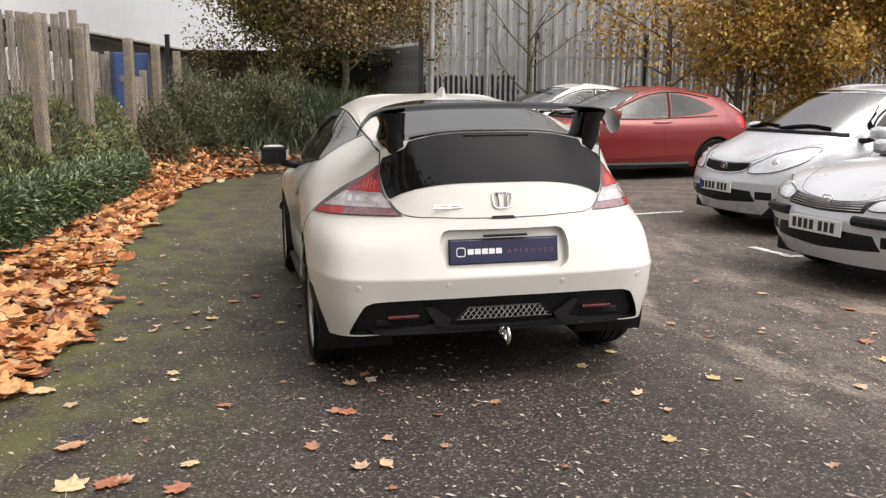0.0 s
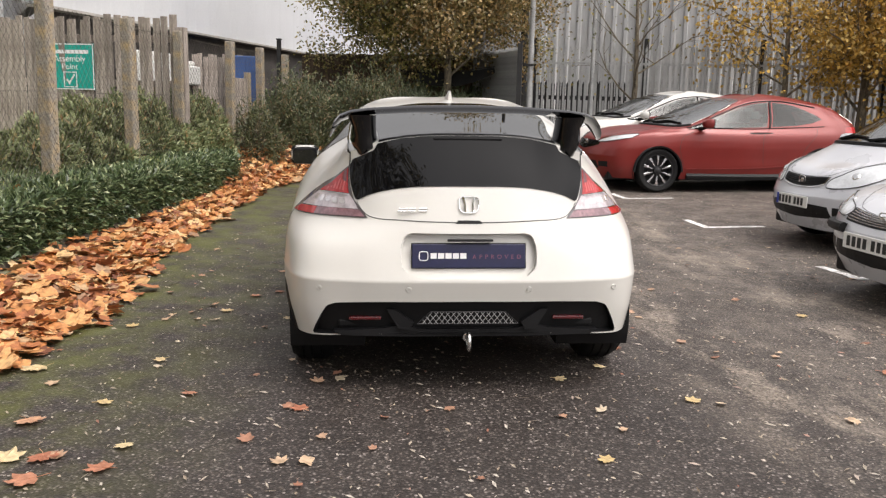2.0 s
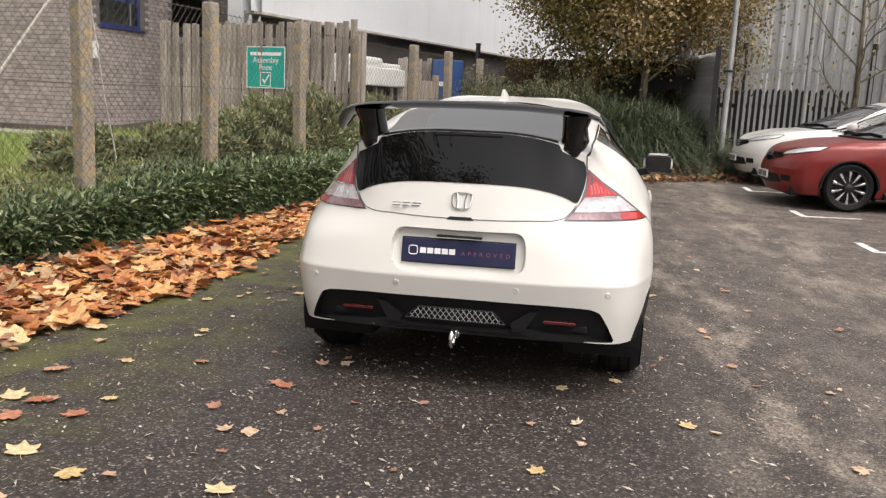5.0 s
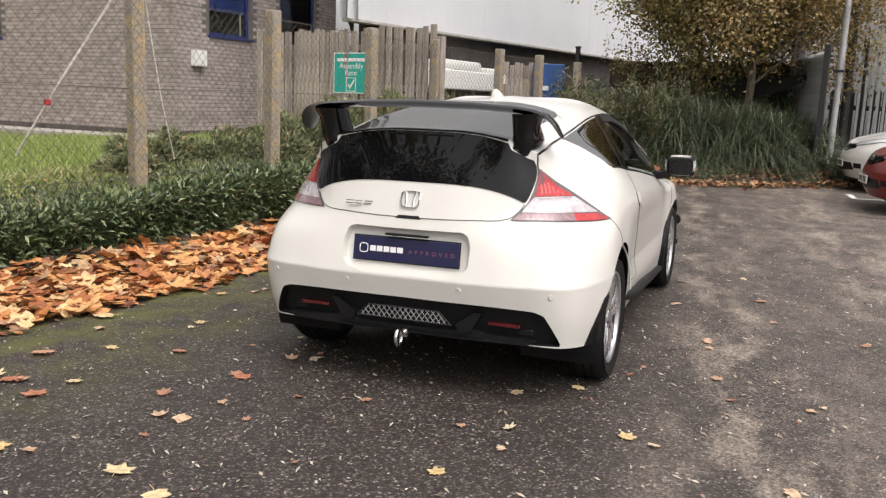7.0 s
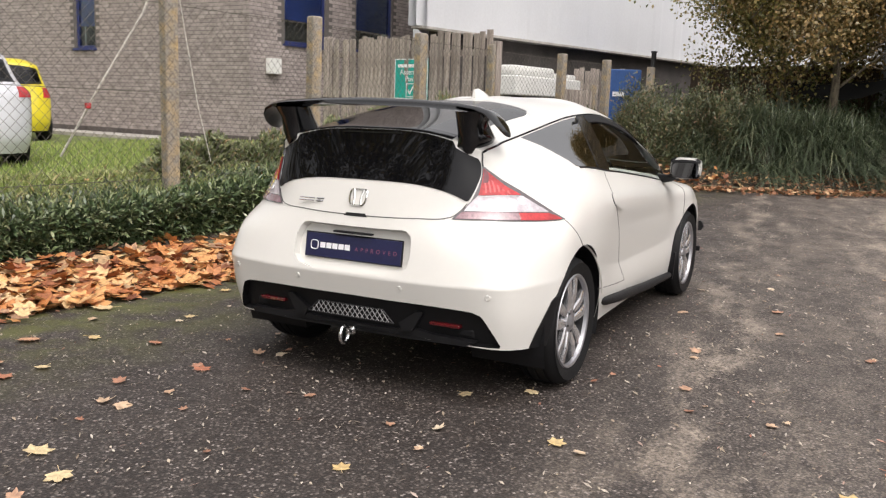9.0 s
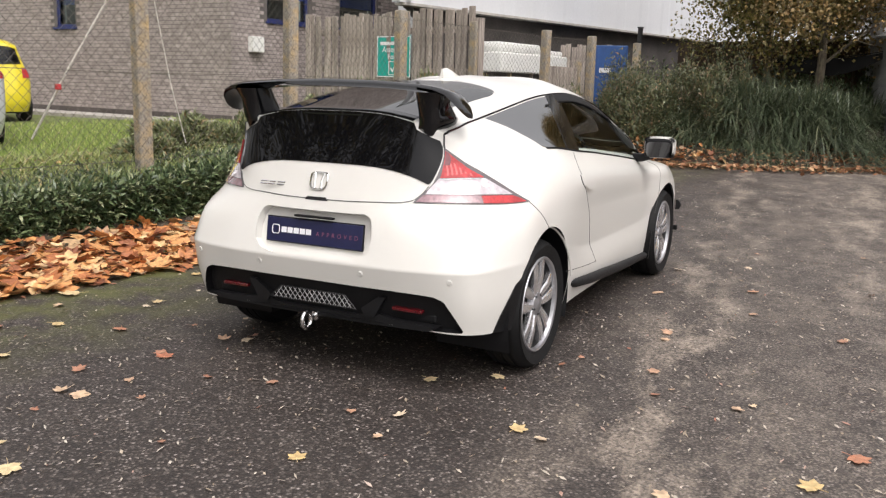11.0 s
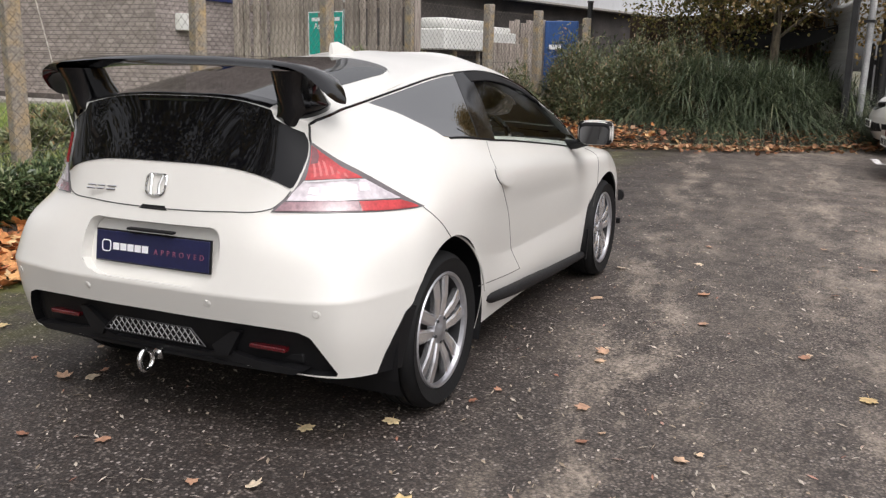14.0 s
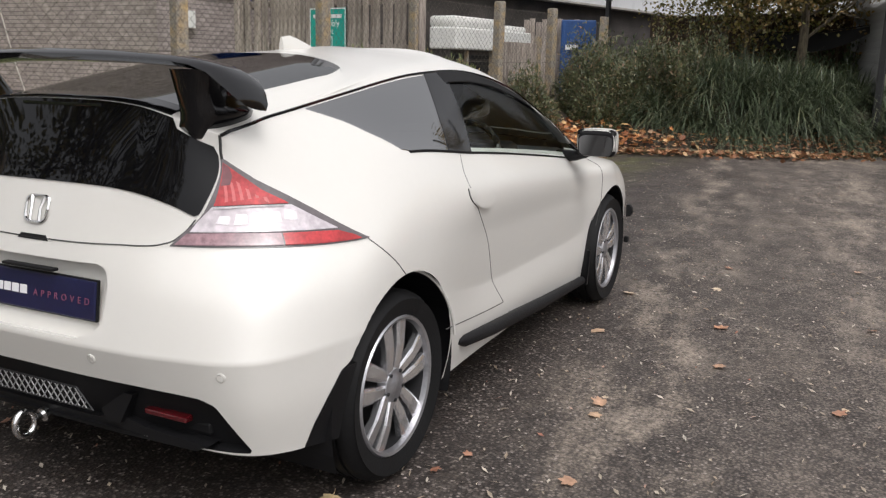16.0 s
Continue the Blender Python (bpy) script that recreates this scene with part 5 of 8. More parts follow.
dark_post = thing("black_post", Matrix.Translation((-5.68, 17.77, 0.3)), "slim black steel post in the yard", "post")
part("shaft", boxed(-0.04, -0.04, 0, 0.04, 0.04, 2.25, 0.006), DARK_STEEL, dark_post)
part("cap", boxed(-0.05, -0.05, 2.25, 0.05, 0.05, 2.28, 0.004), DARK_STEEL, dark_post)

# ---- the white coupe ----
def coupe_rings():
    """Rings of the coupe's skin, from the underside edge to the roof's middle; the rear axle is at v = 0."""
    return [
        [(0, -0.650, 0.300), (0.30, -0.645, 0.300), (0.50, -0.630, 0.292), (0.72, -0.570, 0.280), (0.825, -0.37, 0.265), (0.83, 0.10, 0.22), (0.80, 0.75, 0.205), (0.79, 1.40, 0.20), (0.80, 2.00, 0.19), (0.81, 2.50, 0.20), (0.72, 3.00, 0.19), (0.40, 3.20, 0.18), (0, 3.25, 0.18)],
        [(0, -0.680, 0.430), (0.30, -0.675, 0.430), (0.50, -0.660, 0.430), (0.742, -0.600, 0.420), (0.852, -0.36, 0.41), (0.862, 0.10, 0.40), (0.822, 0.75, 0.34), (0.812, 1.40, 0.33), (0.82, 2.00, 0.33), (0.848, 2.50, 0.38), (0.75, 3.02, 0.38), (0.42, 3.23, 0.38), (0, 3.285, 0.38)],
        [(0, -0.712, 0.555), (0.30, -0.706, 0.555), (0.50, -0.690, 0.556), (0.755, -0.615, 0.56), (0.865, -0.35, 0.565), (0.872, 0.10, 0.57), (0.815, 0.75, 0.48), (0.806, 1.40, 0.46), (0.82, 2.00, 0.47), (0.865, 2.50, 0.55), (0.765, 3.00, 0.55), (0.43, 3.215, 0.55), (0, 3.27, 0.55)],
        [(0, -0.668, 0.700), (0.30, -0.662, 0.700), (0.50, -0.643, 0.700), (0.735, -0.555, 0.705), (0.85, -0.31, 0.71), (0.872, 0.10, 0.72), (0.838, 0.75, 0.68), (0.828, 1.40, 0.66), (0.835, 2.00, 0.65), (0.862, 2.50, 0.68), (0.745, 2.97, 0.66), (0.43, 3.17, 0.65), (0, 3.22, 0.65)],
        [(0, -0.632, 0.822), (0.25, -0.622, 0.826), (0.445, -0.580, 0.834), (0.70, -0.425, 0.832), (0.826, -0.18, 0.826), (0.856, 0.10, 0.84), (0.852, 0.75, 0.86), (0.838, 1.40, 0.84), (0.825, 2.00, 0.80), (0.835, 2.50, 0.78), (0.70, 2.92, 0.74), (0.42, 3.10, 0.71), (0, 3.15, 0.70)],
        [(0, -0.575, 0.995), (0.30, -0.560, 0.988), (0.49, -0.525, 0.965), (0.625, -0.40, 0.985), (0.715, -0.15, 1.005), (0.752, 0.10, 1.035), (0.768, 0.72, 0.992), (0.770, 1.40, 0.925), (0.765, 2.05, 0.855), (0.70, 2.50, 0.825), (0.58, 2.85, 0.785), (0.36, 3.00, 0.765), (0, 3.05, 0.755)],
        [(0, -0.490, 1.208), (0.30, -0.488, 1.195), (0.43, -0.490, 1.170), (0.535, -0.462, 1.133), (0.560, -0.25, 1.165), (0.565, 0.05, 1.210), (0.560, 0.66, 1.285), (0.560, 1.12, 1.285), (0.600, 1.52, 1.205), (0.705, 2.02, 0.945), (0.52, 2.28, 0.91), (0.30, 2.40, 0.915), (0, 2.45, 0.92)],
        [(0, 0.40, 1.350), (0.28, 0.37, 1.335), (0.40, 0.34, 1.308), (0.455, 0.30, 1.285), (0.480, 0.34, 1.285), (0.490, 0.48, 1.302), (0.495, 0.80, 1.328), (0.495, 1.08, 1.330), (0.485, 1.24, 1.318), (0.45, 1.36, 1.308), (0.35, 1.43, 1.312), (0.2, 1.47, 1.318), (0, 1.49, 1.322)],
        [(0, 0.50, 1.362), (0, 0.54, 1.366), (0, 0.58, 1.370), (0, 0.62, 1.374), (0, 0.66, 1.377), (0, 0.74, 1.382), (0, 0.86, 1.388), (0, 1.00, 1.390), (0, 1.10, 1.388), (0, 1.20, 1.382), (0, 1.28, 1.374), (0, 1.34, 1.364), (0, 1.40, 1.352)],
    ]


def stations(dense=()):
    """Station numbers round the whole car, closer where the arches are."""
    half = []
    s = 0.0
    while s < 12 - 1e-6:
        half.append(round(s, 4))
        s += 0.05 if any(a <= s < b for a, b in dense) else 0.125
    half.append(12.0)
    return [-x for x in half[:0:-1]] + half


def smooth_line(pts, n=6):
    c = chord_curve([(a, b, 0) for a, b in pts])
    m = n * (len(pts) - 1)
    return [tuple(c(k * (len(pts) - 1) / m)[:2]) for k in range(m + 1)]


def wheel(parent, at, right, radius=0.31, spokes=5, twin=True, rim_mat=None, width=0.195, rim=0.225, slim=False, edge_mat=None):
    """A wheel: tyre with rounded shoulders and grooves, alloy barrel, spokes, hub cap and nuts. Its outer face looks along +x (mirrored on the left)."""
    rim_mat = rim_mat or ALLOY
    hub = new("wheel")
    hub.parent = parent
    hub.matrix_local = Matrix.Translation(at) @ (pose(0, 0, 0, 0, 0, 0) if right else pose(0, 0, 0, 0, 0, 180))
    hw = width / 2
    prof = [(rim - 0.006, -hw + 0.02), (rim + 0.03, -hw), (radius - 0.03, -hw - 0.004), (radius - 0.006, -hw + 0.02), (radius, -hw + 0.04)]
    for gx in (-0.045, 0.0, 0.045):
        prof += [(radius, gx - 0.006), (radius - 0.007, gx - 0.004), (radius - 0.007, gx + 0.004), (radius, gx + 0.006)]
    prof += [(radius, hw - 0.04), (radius - 0.006, hw - 0.02), (radius - 0.03, hw + 0.004), (rim + 0.055, hw + 0.007), (rim + 0.05, hw + 0.005), (rim + 0.02, hw), (rim - 0.004, hw - 0.012)]
    part("tyre", lathe(bmesh.new(), prof, 56), RUBBER, hub, smooth=True)
    lip = [(rim + 0.002, hw - 0.012), (rim - 0.004, hw - 0.004), (rim - 0.014, hw - 0.008), (rim - 0.018, hw - 0.026)]
    part("rim", lathe(bmesh.new(), lip, 56), edge_mat or rim_mat, hub, smooth=True)
    barrel = [(rim - 0.018, hw - 0.026), (rim - 0.024, hw - 0.06), (rim - 0.03, -hw + 0.03), (rim - 0.01, -hw + 0.02)]
    part("wheel_barrel", lathe(bmesh.new(), barrel, 56), DARK_ALLOY, hub, smooth=True)
    part("brake_disc", lathe(bmesh.new(), [(0.0, 0.0), (0.13, 0.0), (0.13, -0.02), (rim - 0.03, -0.03), (rim - 0.03, -0.05)], 40), DARK_ALLOY, hub, smooth=True)
    bm = bmesh.new()
    for k in range(spokes):
        a = 2 * math.pi * k / spokes + 0.3
        for side in ((-1, 1) if twin else (0,)):
            r0, r1 = (0.075 if slim else 0.045), rim - 0.012
            w0, w1 = (0.018, 0.031) if twin else ((0.006, 0.021) if slim else (0.014, 0.026))
            d0, d1 = side * 0.021, side * 0.046
            x0, x1 = hw - 0.022, hw - 0.012
            vs = []
            for r, d, w, x, th in ((r0, d0, w0, x0, 0.03), ((r0 + r1) / 2, (d0 + d1) / 2, (w0 + w1) / 2, (x0 + x1) / 2 + 0.004, 0.026), (r1, d1, w1, x1 - 0.006, 0.03)):
                vs.append([bm.verts.new((x - q, r * math.cos(a) - (d + e) * math.sin(a), r * math.sin(a) + (d + e) * math.cos(a))) for q, e in ((th, -w), (0.006, -w), (0, -w * 0.6), (0, w * 0.6), (0.006, w), (th, w))])
            for q0, q1 in zip(vs, vs[1:]):
                for i in range(6):
                    bm.faces.new((q0[i], q0[(i + 1) % 6], q1[(i + 1) % 6], q1[i]))
            bm.faces.new(vs[0]), bm.faces.new(vs[-1][::-1])
    part("spokes", bm, rim_mat, hub, smooth=False)
    part("hub_cap", lathe(bmesh.new(), [(0.0, hw - 0.010), (0.026, hw - 0.011), (0.032, hw - 0.016), (0.055, hw - 0.02), (0.062, hw - 0.05)], 24), edge_mat or rim_mat, hub, smooth=True)
    for k in range(5):
        a = 2 * math.pi * k / 5 + 0.93
        part("wheel_nut", tube(bmesh.new(), [(hw - 0.045, 0.05 * math.cos(a), 0.05 * math.sin(a)), (hw - 0.014, 0.05 * math.cos(a), 0.05 * math.sin(a))], 0.0065, 6), DARK_ALLOY, hub)
    return hub


def arch_liner(parent, v, r, u0, u1):
    """The dark half tunnel above a wheel."""
    bm = bmesh.new()
    rows = []
    for k in range(25):
        a = math.pi * (-0.12 + 1.24 * k / 24)
        rows.append([bm.verts.new((u, v + r * math.cos(a), 0.305 + r * math.sin(a))) for u in (u0, u1)])
    for q0, q1 in zip(rows, rows[1:]):
        bm.faces.new((q0[0], q0[1], q1[1], q1[0]))
    inner = [q[0] for q in rows]
    bm.faces.new(inner)
    return part("wheel_arch_liner", bm, MATT_BLACK, parent)


def seat(parent, u, v, w):
    s = new("seat")
    s.parent = parent
    s.matrix_local = Matrix.Translation((u, v, w))
    part("cushion", boxed(-0.25, -0.25, 0.0, 0.25, 0.27, 0.16, 0.05), CAR_TRIM, s, smooth=True)
    part("backrest", boxed(-0.24, -0.07, 0.0, 0.24, 0.07, 0.58, 0.05, pose(0, -0.26, 0.1, 18, 0, 0)), CAR_TRIM, s, smooth=True)
    part("headrest", boxed(-0.13, -0.045, 0.0, 0.13, 0.045, 0.18, 0.035, pose(0, -0.45, 0.68, 12, 0, 0)), CAR_TRIM, s, smooth=True)
    return s


def steering_wheel(parent, at, tilt):
    s = new("steering_wheel")
    s.parent = parent
    s.matrix_local = Matrix.Translation(at) @ pose(0, 0, 0, tilt, 0, 0)
    ring = [(0.18 * math.cos(2 * math.pi * k / 28), 0, 0.18 * math.sin(2 * math.pi * k / 28)) for k in range(29)]
    part("wheel_rim", tube(bmesh.new(), ring, 0.016, 8, False), GLOSS_BLACK, s, smooth=True)
    part("airbag_boss", boxed(-0.07, 0.0, -0.06, 0.07, 0.05, 0.06, 0.02), CAR_TRIM, s)
    for a in (20, 160, 270):
        part("spoke", boxed(0.05, 0.005, -0.016, 0.175, 0.03, 0.016, 0.005, pose(0, 0, 0, 0, -a, 0)), CAR_TRIM, s)
    return s


def mirror(parent, skin_mat, right, at):
    """A door mirror: painted shell with a dark arm and a glass looking back."""
    k = 1 if right else -1
    s = new("door_mirror")
    s.parent = parent
    s.matrix_local = Matrix.Translation(at)
    bm = bmesh.new()
    rings = []
    for y, a, b in ((-0.055, 0.088, 0.058), (-0.04, 0.100, 0.068), (0.0, 0.098, 0.068), (0.05, 0.078, 0.055), (0.08, 0.035, 0.028)):
        rings.append([bm.verts.new((math.copysign(abs(math.cos(t)) ** 0.45, math.cos(t)) * a + k * 0.0, y, math.copysign(abs(math.sin(t)) ** 0.5, math.sin(t)) * b)) for t in (2 * math.pi * i / 20 for i in range(20))])
    for q0, q1 in zip(rings, rings[1:]):
        for i in range(20):
            bm.faces.new((q0[i], q0[(i + 1) % 20], q1[(i + 1) % 20], q1[i]))
    bm.faces.new(rings[-1])
    part("mirror_shell", bm, skin_mat, s, smooth=True)
    bm = bmesh.new()
    bm.faces.new([bm.verts.new((math.copysign(abs(math.cos(t)) ** 0.45, math.cos(t)) * 0.082, -0.0585, math.copysign(abs(math.sin(t)) ** 0.5, math.sin(t)) * 0.052)) for t in (2 * math.pi * i / 20 for i in range(20))])
    part("mirror_glass", bm, MIRROR, s, "mirror glass").matrix_local = pose(0, 0, 0, 11, 0, k * 3) @ Matrix.Translation((0, -0.011, 0))
    part("mirror_surround", boxed(-0.096, -0.0575, -0.064, 0.096, -0.03, 0.064, 0.020), MATT_BLACK, s)
    part("mirror_arm", tube(bmesh.new(), [(-k * 0.06, 0.0, -0.05), (-k * 0.12, 0.03, -0.075), (-k * 0.22, 0.06, -0.085)], [0.03, 0.026, 0.035], 10), MATT_BLACK, s, smooth=True)
    return s


CAR = pose(0.155, 4.575, 0.0, 0, -0.5, 13.63)
coupe = thing("coupe", CAR, "pearl white coupe with black rear wing on the tarmac", "car")
skin = Skin(coupe_rings())

HALF_TOP = [(1.0, 5.98), (1.88, 5.96), (1.94, 5.83), (2.3, 5.76), (2.66, 5.69)]
HALF_SIDE = smooth_line([(2.64, 5.54), (2.50, 5.30), (2.31, 5.0), (2.22, 4.60)], 4)
HALF_FOOT = smooth_line([(2.18, 4.57), (1.95, 4.72), (1.66, 4.82), (1.08, 4.88), (0, 4.90)], 5)
RIGHT_EDGE = HALF_TOP + HALF_SIDE + HALF_FOOT
LOWER_GLASS = [(0, 5.98)] + RIGHT_EDGE + [(-a, b) for a, b in RIGHT_EDGE[-2::-1]]
UPPER_GLASS = [(-1.84, 6.03), (-1.0, 6.03), (0, 6.03), (1.0, 6.03), (1.84, 6.03), (1.80, 6.3), (1.80, 6.5), (1.98, 6.8), (2.25, 6.98), (1.0, 6.99), (0, 6.99), (-1.0, 6.99), (-2.25, 6.98), (-1.98, 6.8), (-1.80, 6.5), (-1.80, 6.3)]
LAMP = smooth_line([(2.06, 3.97), (2.25, 4.54), (2.35, 5.0), (2.53, 5.30), (2.64, 5.49)], 5) + smooth_line([(2.72, 5.48), (2.93, 5.22), (3.12, 4.94), (3.49, 4.49), (3.79, 4.19), (4.08, 3.96)], 5) + smooth_line([(3.9, 3.95), (3.37, 3.95), (2.65, 3.96), (2.3, 3.96)], 3)
QUARTER = [(4.48, 5.96), (5.1, 5.96), (5.5, 5.965), (6.06, 5.97), (6.0, 5.82), (5.9, 5.59), (5.76, 5.28), (5.64, 5.01), (5.4, 5.0), (5.18, 5.01), (5.12, 5.04), (5.02, 5.28), (4.77, 5.65), (4.6, 5.84)]
DOOR_GLASS = [(6.30, 5.93), (6.6, 5.95), (7.0, 5.95), (7.5, 5.92), (8.0, 5.87), (8.5, 5.73), (8.75, 5.40), (8.62, 5.10), (8.2, 5.03), (7.4, 5.02), (6.6, 5.02), (5.82, 5.01), (6.05, 5.45)]
SCREEN = [(9.35, 6.06), (10, 6.04), (11, 6.03), (12, 6.03), (13, 6.03), (14, 6.04), (14.65, 6.06), (14.95, 6.5), (15.2, 6.95), (14, 6.97), (12, 6.98), (10, 6.97), (8.8, 6.95), (9.05, 6.5)]
RECESS = smooth_line([(-1.08, 3.42), (-1.02, 2.45)], 2) + [(-0.9, 2.2), (-0.7, 2.1), (0.7, 2.1), (0.9, 2.2)] + smooth_line([(1.02, 2.45), (1.08, 3.42)], 2) + [(1.0, 3.56), (-1.0, 3.56)]
DIFFUSER = [(-2.58, 1.07), (-2.42, 1.18), (-1.6, 1.22), (0, 1.24), (1.6, 1.22), (2.42, 1.18), (2.58, 1.07), (2.78, 0.58), (3.0, 0.06), (1.4, 0.0), (-1.4, 0.0), (-3.0, 0.06), (-2.78, 0.58)]
FLAP = [(3.64, 0.02), (3.74, 0.5), (3.87, 1.0), (4.02, 1.45), (4.10, 1.5), (4.13, 1.5), (4.08, 1.0), (4.07, 0.5), (4.07, 0.02)]
FLAP_CUT = [(3.62, -0.1), (3.72, 0.5), (3.85, 1.0), (4.0, 1.45), (4.08, 1.56), (4.7, 1.56), (4.7, -0.1)]
FUEL_SIDE = [(-s, t) for s, t in QUARTER]
HOLES = [shrink(p, 0.07) for p in (LOWER_GLASS, UPPER_GLASS, QUARTER, FUEL_SIDE, DOOR_GLASS, [(-s, t) for s, t in DOOR_GLASS], SCREEN)]
ARCHES = [(0.0, 0.312, 0.372), (2.435, 0.310, 0.362)]
levels = [k * 0.0625 for k in range(0, 129)]
part("body", skin.shell(stations([(0, 3.0), (3.6, 6.6), (8.2, 10.6)]), levels, HOLES, ARCHES, 0.0, (RECESS, DIFFUSER, FLAP_CUT, [(-a, b) for a, b in FLAP_CUT])), WHITE_PAINT, coupe, "pearl white bodywork", smooth=True)
part("cabin_lining", skin.shell([k * 0.25 for k in range(-48, 49)], [k * 0.2 for k in range(19, 26)], [shrink(p, 0.0) for p in (LOWER_GLASS, UPPER_GLASS, QUARTER, FUEL_SIDE, DOOR_GLASS, [(-s, t) for s, t in DOOR_GLASS], SCREEN)], [(0.0, 0.305, 0.40), (2.435, 0.305, 0.40)], off=-0.025), CAR_TRIM, coupe, smooth=True)
part("headlining", skin.shell([k * 0.25 for k in range(-48, 49)], [7.05, 7.3, 7.6, 8.0], (), (), off=-0.03), CAR_TRIM, coupe, smooth=True)

part("rear_window", skin.panel(LOWER_GLASS, 0.004, 0.012, 0.25), BLACK_GLASS, coupe, "black vertical rear window", smooth=True)
part("hatch_glass", skin.panel(UPPER_GLASS, 0.003, 0.010, 0.25), HATCH_GLASS, coupe, "dark sloping hatch glass", smooth=True)
for left in (False, True):
    part("quarter_window", skin.panel(QUARTER, 0.003, 0.010, 0.2, left), PRIVACY, coupe, "dark quarter window", smooth=True)
    part("door_window", skin.panel(DOOR_GLASS, 0.001, 0.006, 0.2, left), DOOR_GLASS_CLEAR, coupe, "clear door window", smooth=True)
part("windscreen", skin.panel(SCREEN, 0.003, 0.010, 0.3), CLEAR, coupe, smooth=True)

for left in (False, True):
    lamp = part("tail_lamp", skin.panel(LAMP, 0.004, 0.014, 0.12, left), LAMP_FRAME, coupe, "wedge-shaped tail lamp", smooth=True)
    red = smooth_line([(2.37, 4.75), (2.43, 5.04), (2.56, 5.30), (2.64, 5.43)], 4) + smooth_line([(2.69, 5.38), (2.86, 5.14), (3.04, 4.86), (3.21, 4.65)], 4)
    part("red_lens", skin.panel(red, 0.010, 0.008, 0.1, left), RED_LENS, lamp, "red upper lens", smooth=True)
    clear = smooth_line([(2.21, 4.25), (2.26, 4.5), (2.355, 4.73)], 3) + smooth_line([(3.23, 4.62), (3.42, 4.41), (3.66, 4.19)], 3)
    part("clear_lens", skin.panel(clear, 0.010, 0.008, 0.1, left), CLEAR_LENS, lamp, "clear middle lens", smooth=True)
    part("inner_strip", skin.panel([(2.11, 3.99), (2.19, 4.22), (2.6, 4.22), (3.05, 4.19), (3.07, 3.98), (2.6, 3.985)], 0.010, 0.008, 0.1, left), MAUVE_LENS, lamp, "mauve lower strip", smooth=True)
    part("lower_lens", skin.panel([(3.09, 3.98), (3.07, 4.185), (3.40, 4.17), (3.66, 4.15), (3.84, 4.06), (3.95, 3.975), (3.5, 3.97)], 0.010, 0.008, 0.1, left), RED_LENS, lamp, "red lower strip", smooth=True)
    part("dark_corner", skin.panel([(2.46, 5.08), (2.56, 5.29), (2.64, 5.42), (2.70, 5.34), (2.68, 5.22), (2.60, 5.08)], 0.0115, 0.004, 0.1, left), SMOKED_LENS, lamp, "smoked inner corner", smooth=True)
    for k in range(6):
        s0 = 2.50 + 0.095 * k
        top = min(5.14, 5.55 - (s0 - 2.50) * 1.40 - 0.16)
        part("lamp_rib", skin.panel([(s0, 4.79), (s0 + 0.04, 4.79), (s0 + 0.045, top - 0.04), (s0 + 0.005, top)], 0.0108, 0.003, 0.1, left), RIB_RED, lamp, "", True)
    for k in range(5):
        s0 = 2.44 + 0.17 * k
        part("lamp_cell", skin.panel([(s0, 4.36 if k % 2 else 4.40), (s0 + 0.12, 4.37), (s0 + 0.13, 4.52), (s0 + 0.02, 4.55)], 0.012, 0.003, 0.1, left), CHROME_LENS, lamp, "", True)
    part("lamp_rib", skin.strip([(-a if left else a, b) for a, b in ((2.37, 4.70), (2.75, 4.67), (3.15, 4.62))], 0.008, 0.011), CHROME_LENS, lamp)

# rear bumper: sunk number plate pocket, black valance with mesh, reflectors and sensors
part("plate_pocket", skin.panel(RECESS, -0.042, -0.042, 0.2), WHITE_PAINT, coupe, "recess round the plate", smooth=False)
plate = new("show_plate")
plate.parent = coupe
plate.matrix_local = pose(0, -0.655, 0.667, -8, 0, 0)
part("plate_board", boxed(-0.260, -0.004, -0.0545, 0.260, 0.006, 0.0545, 0.003), NAVY, plate, "dark navy show plate")
part("plate_frame", boxed(-0.264, 0.0, -0.058, 0.264, 0.010, 0.060, 0.003), MATT_BLACK, plate)
ring = [(math.copysign(abs(math.cos(t)) ** 0.5, math.cos(t)) * 0.020 - 0.208, -0.005, math.copysign(abs(math.sin(t)) ** 0.5, math.sin(t)) * 0.020) for t in (2 * math.pi * i / 20 for i in range(21))]
part("maker_mark", tube(bmesh.new(), ring, 0.0022, 5, False), PRINT_WHITE, plate)
for k in range(5):
    part("printed_bar", boxed(-0.176 + 0.034 * k, -0.0055, -0.012, -0.148 + 0.034 * k, -0.004, 0.013), PRINT_WHITE, plate)
lettering("printed_word", "APPROVED", 0.027, PRINT_PINK, plate, pose(0.128, -0.0055, -0.004), 0.0004, 1.95)
part("plate_lamp_strip", boxed(-0.10, -0.668, 0.735, 0.11, -0.645, 0.744, 0.003), MATT_BLACK, coupe)

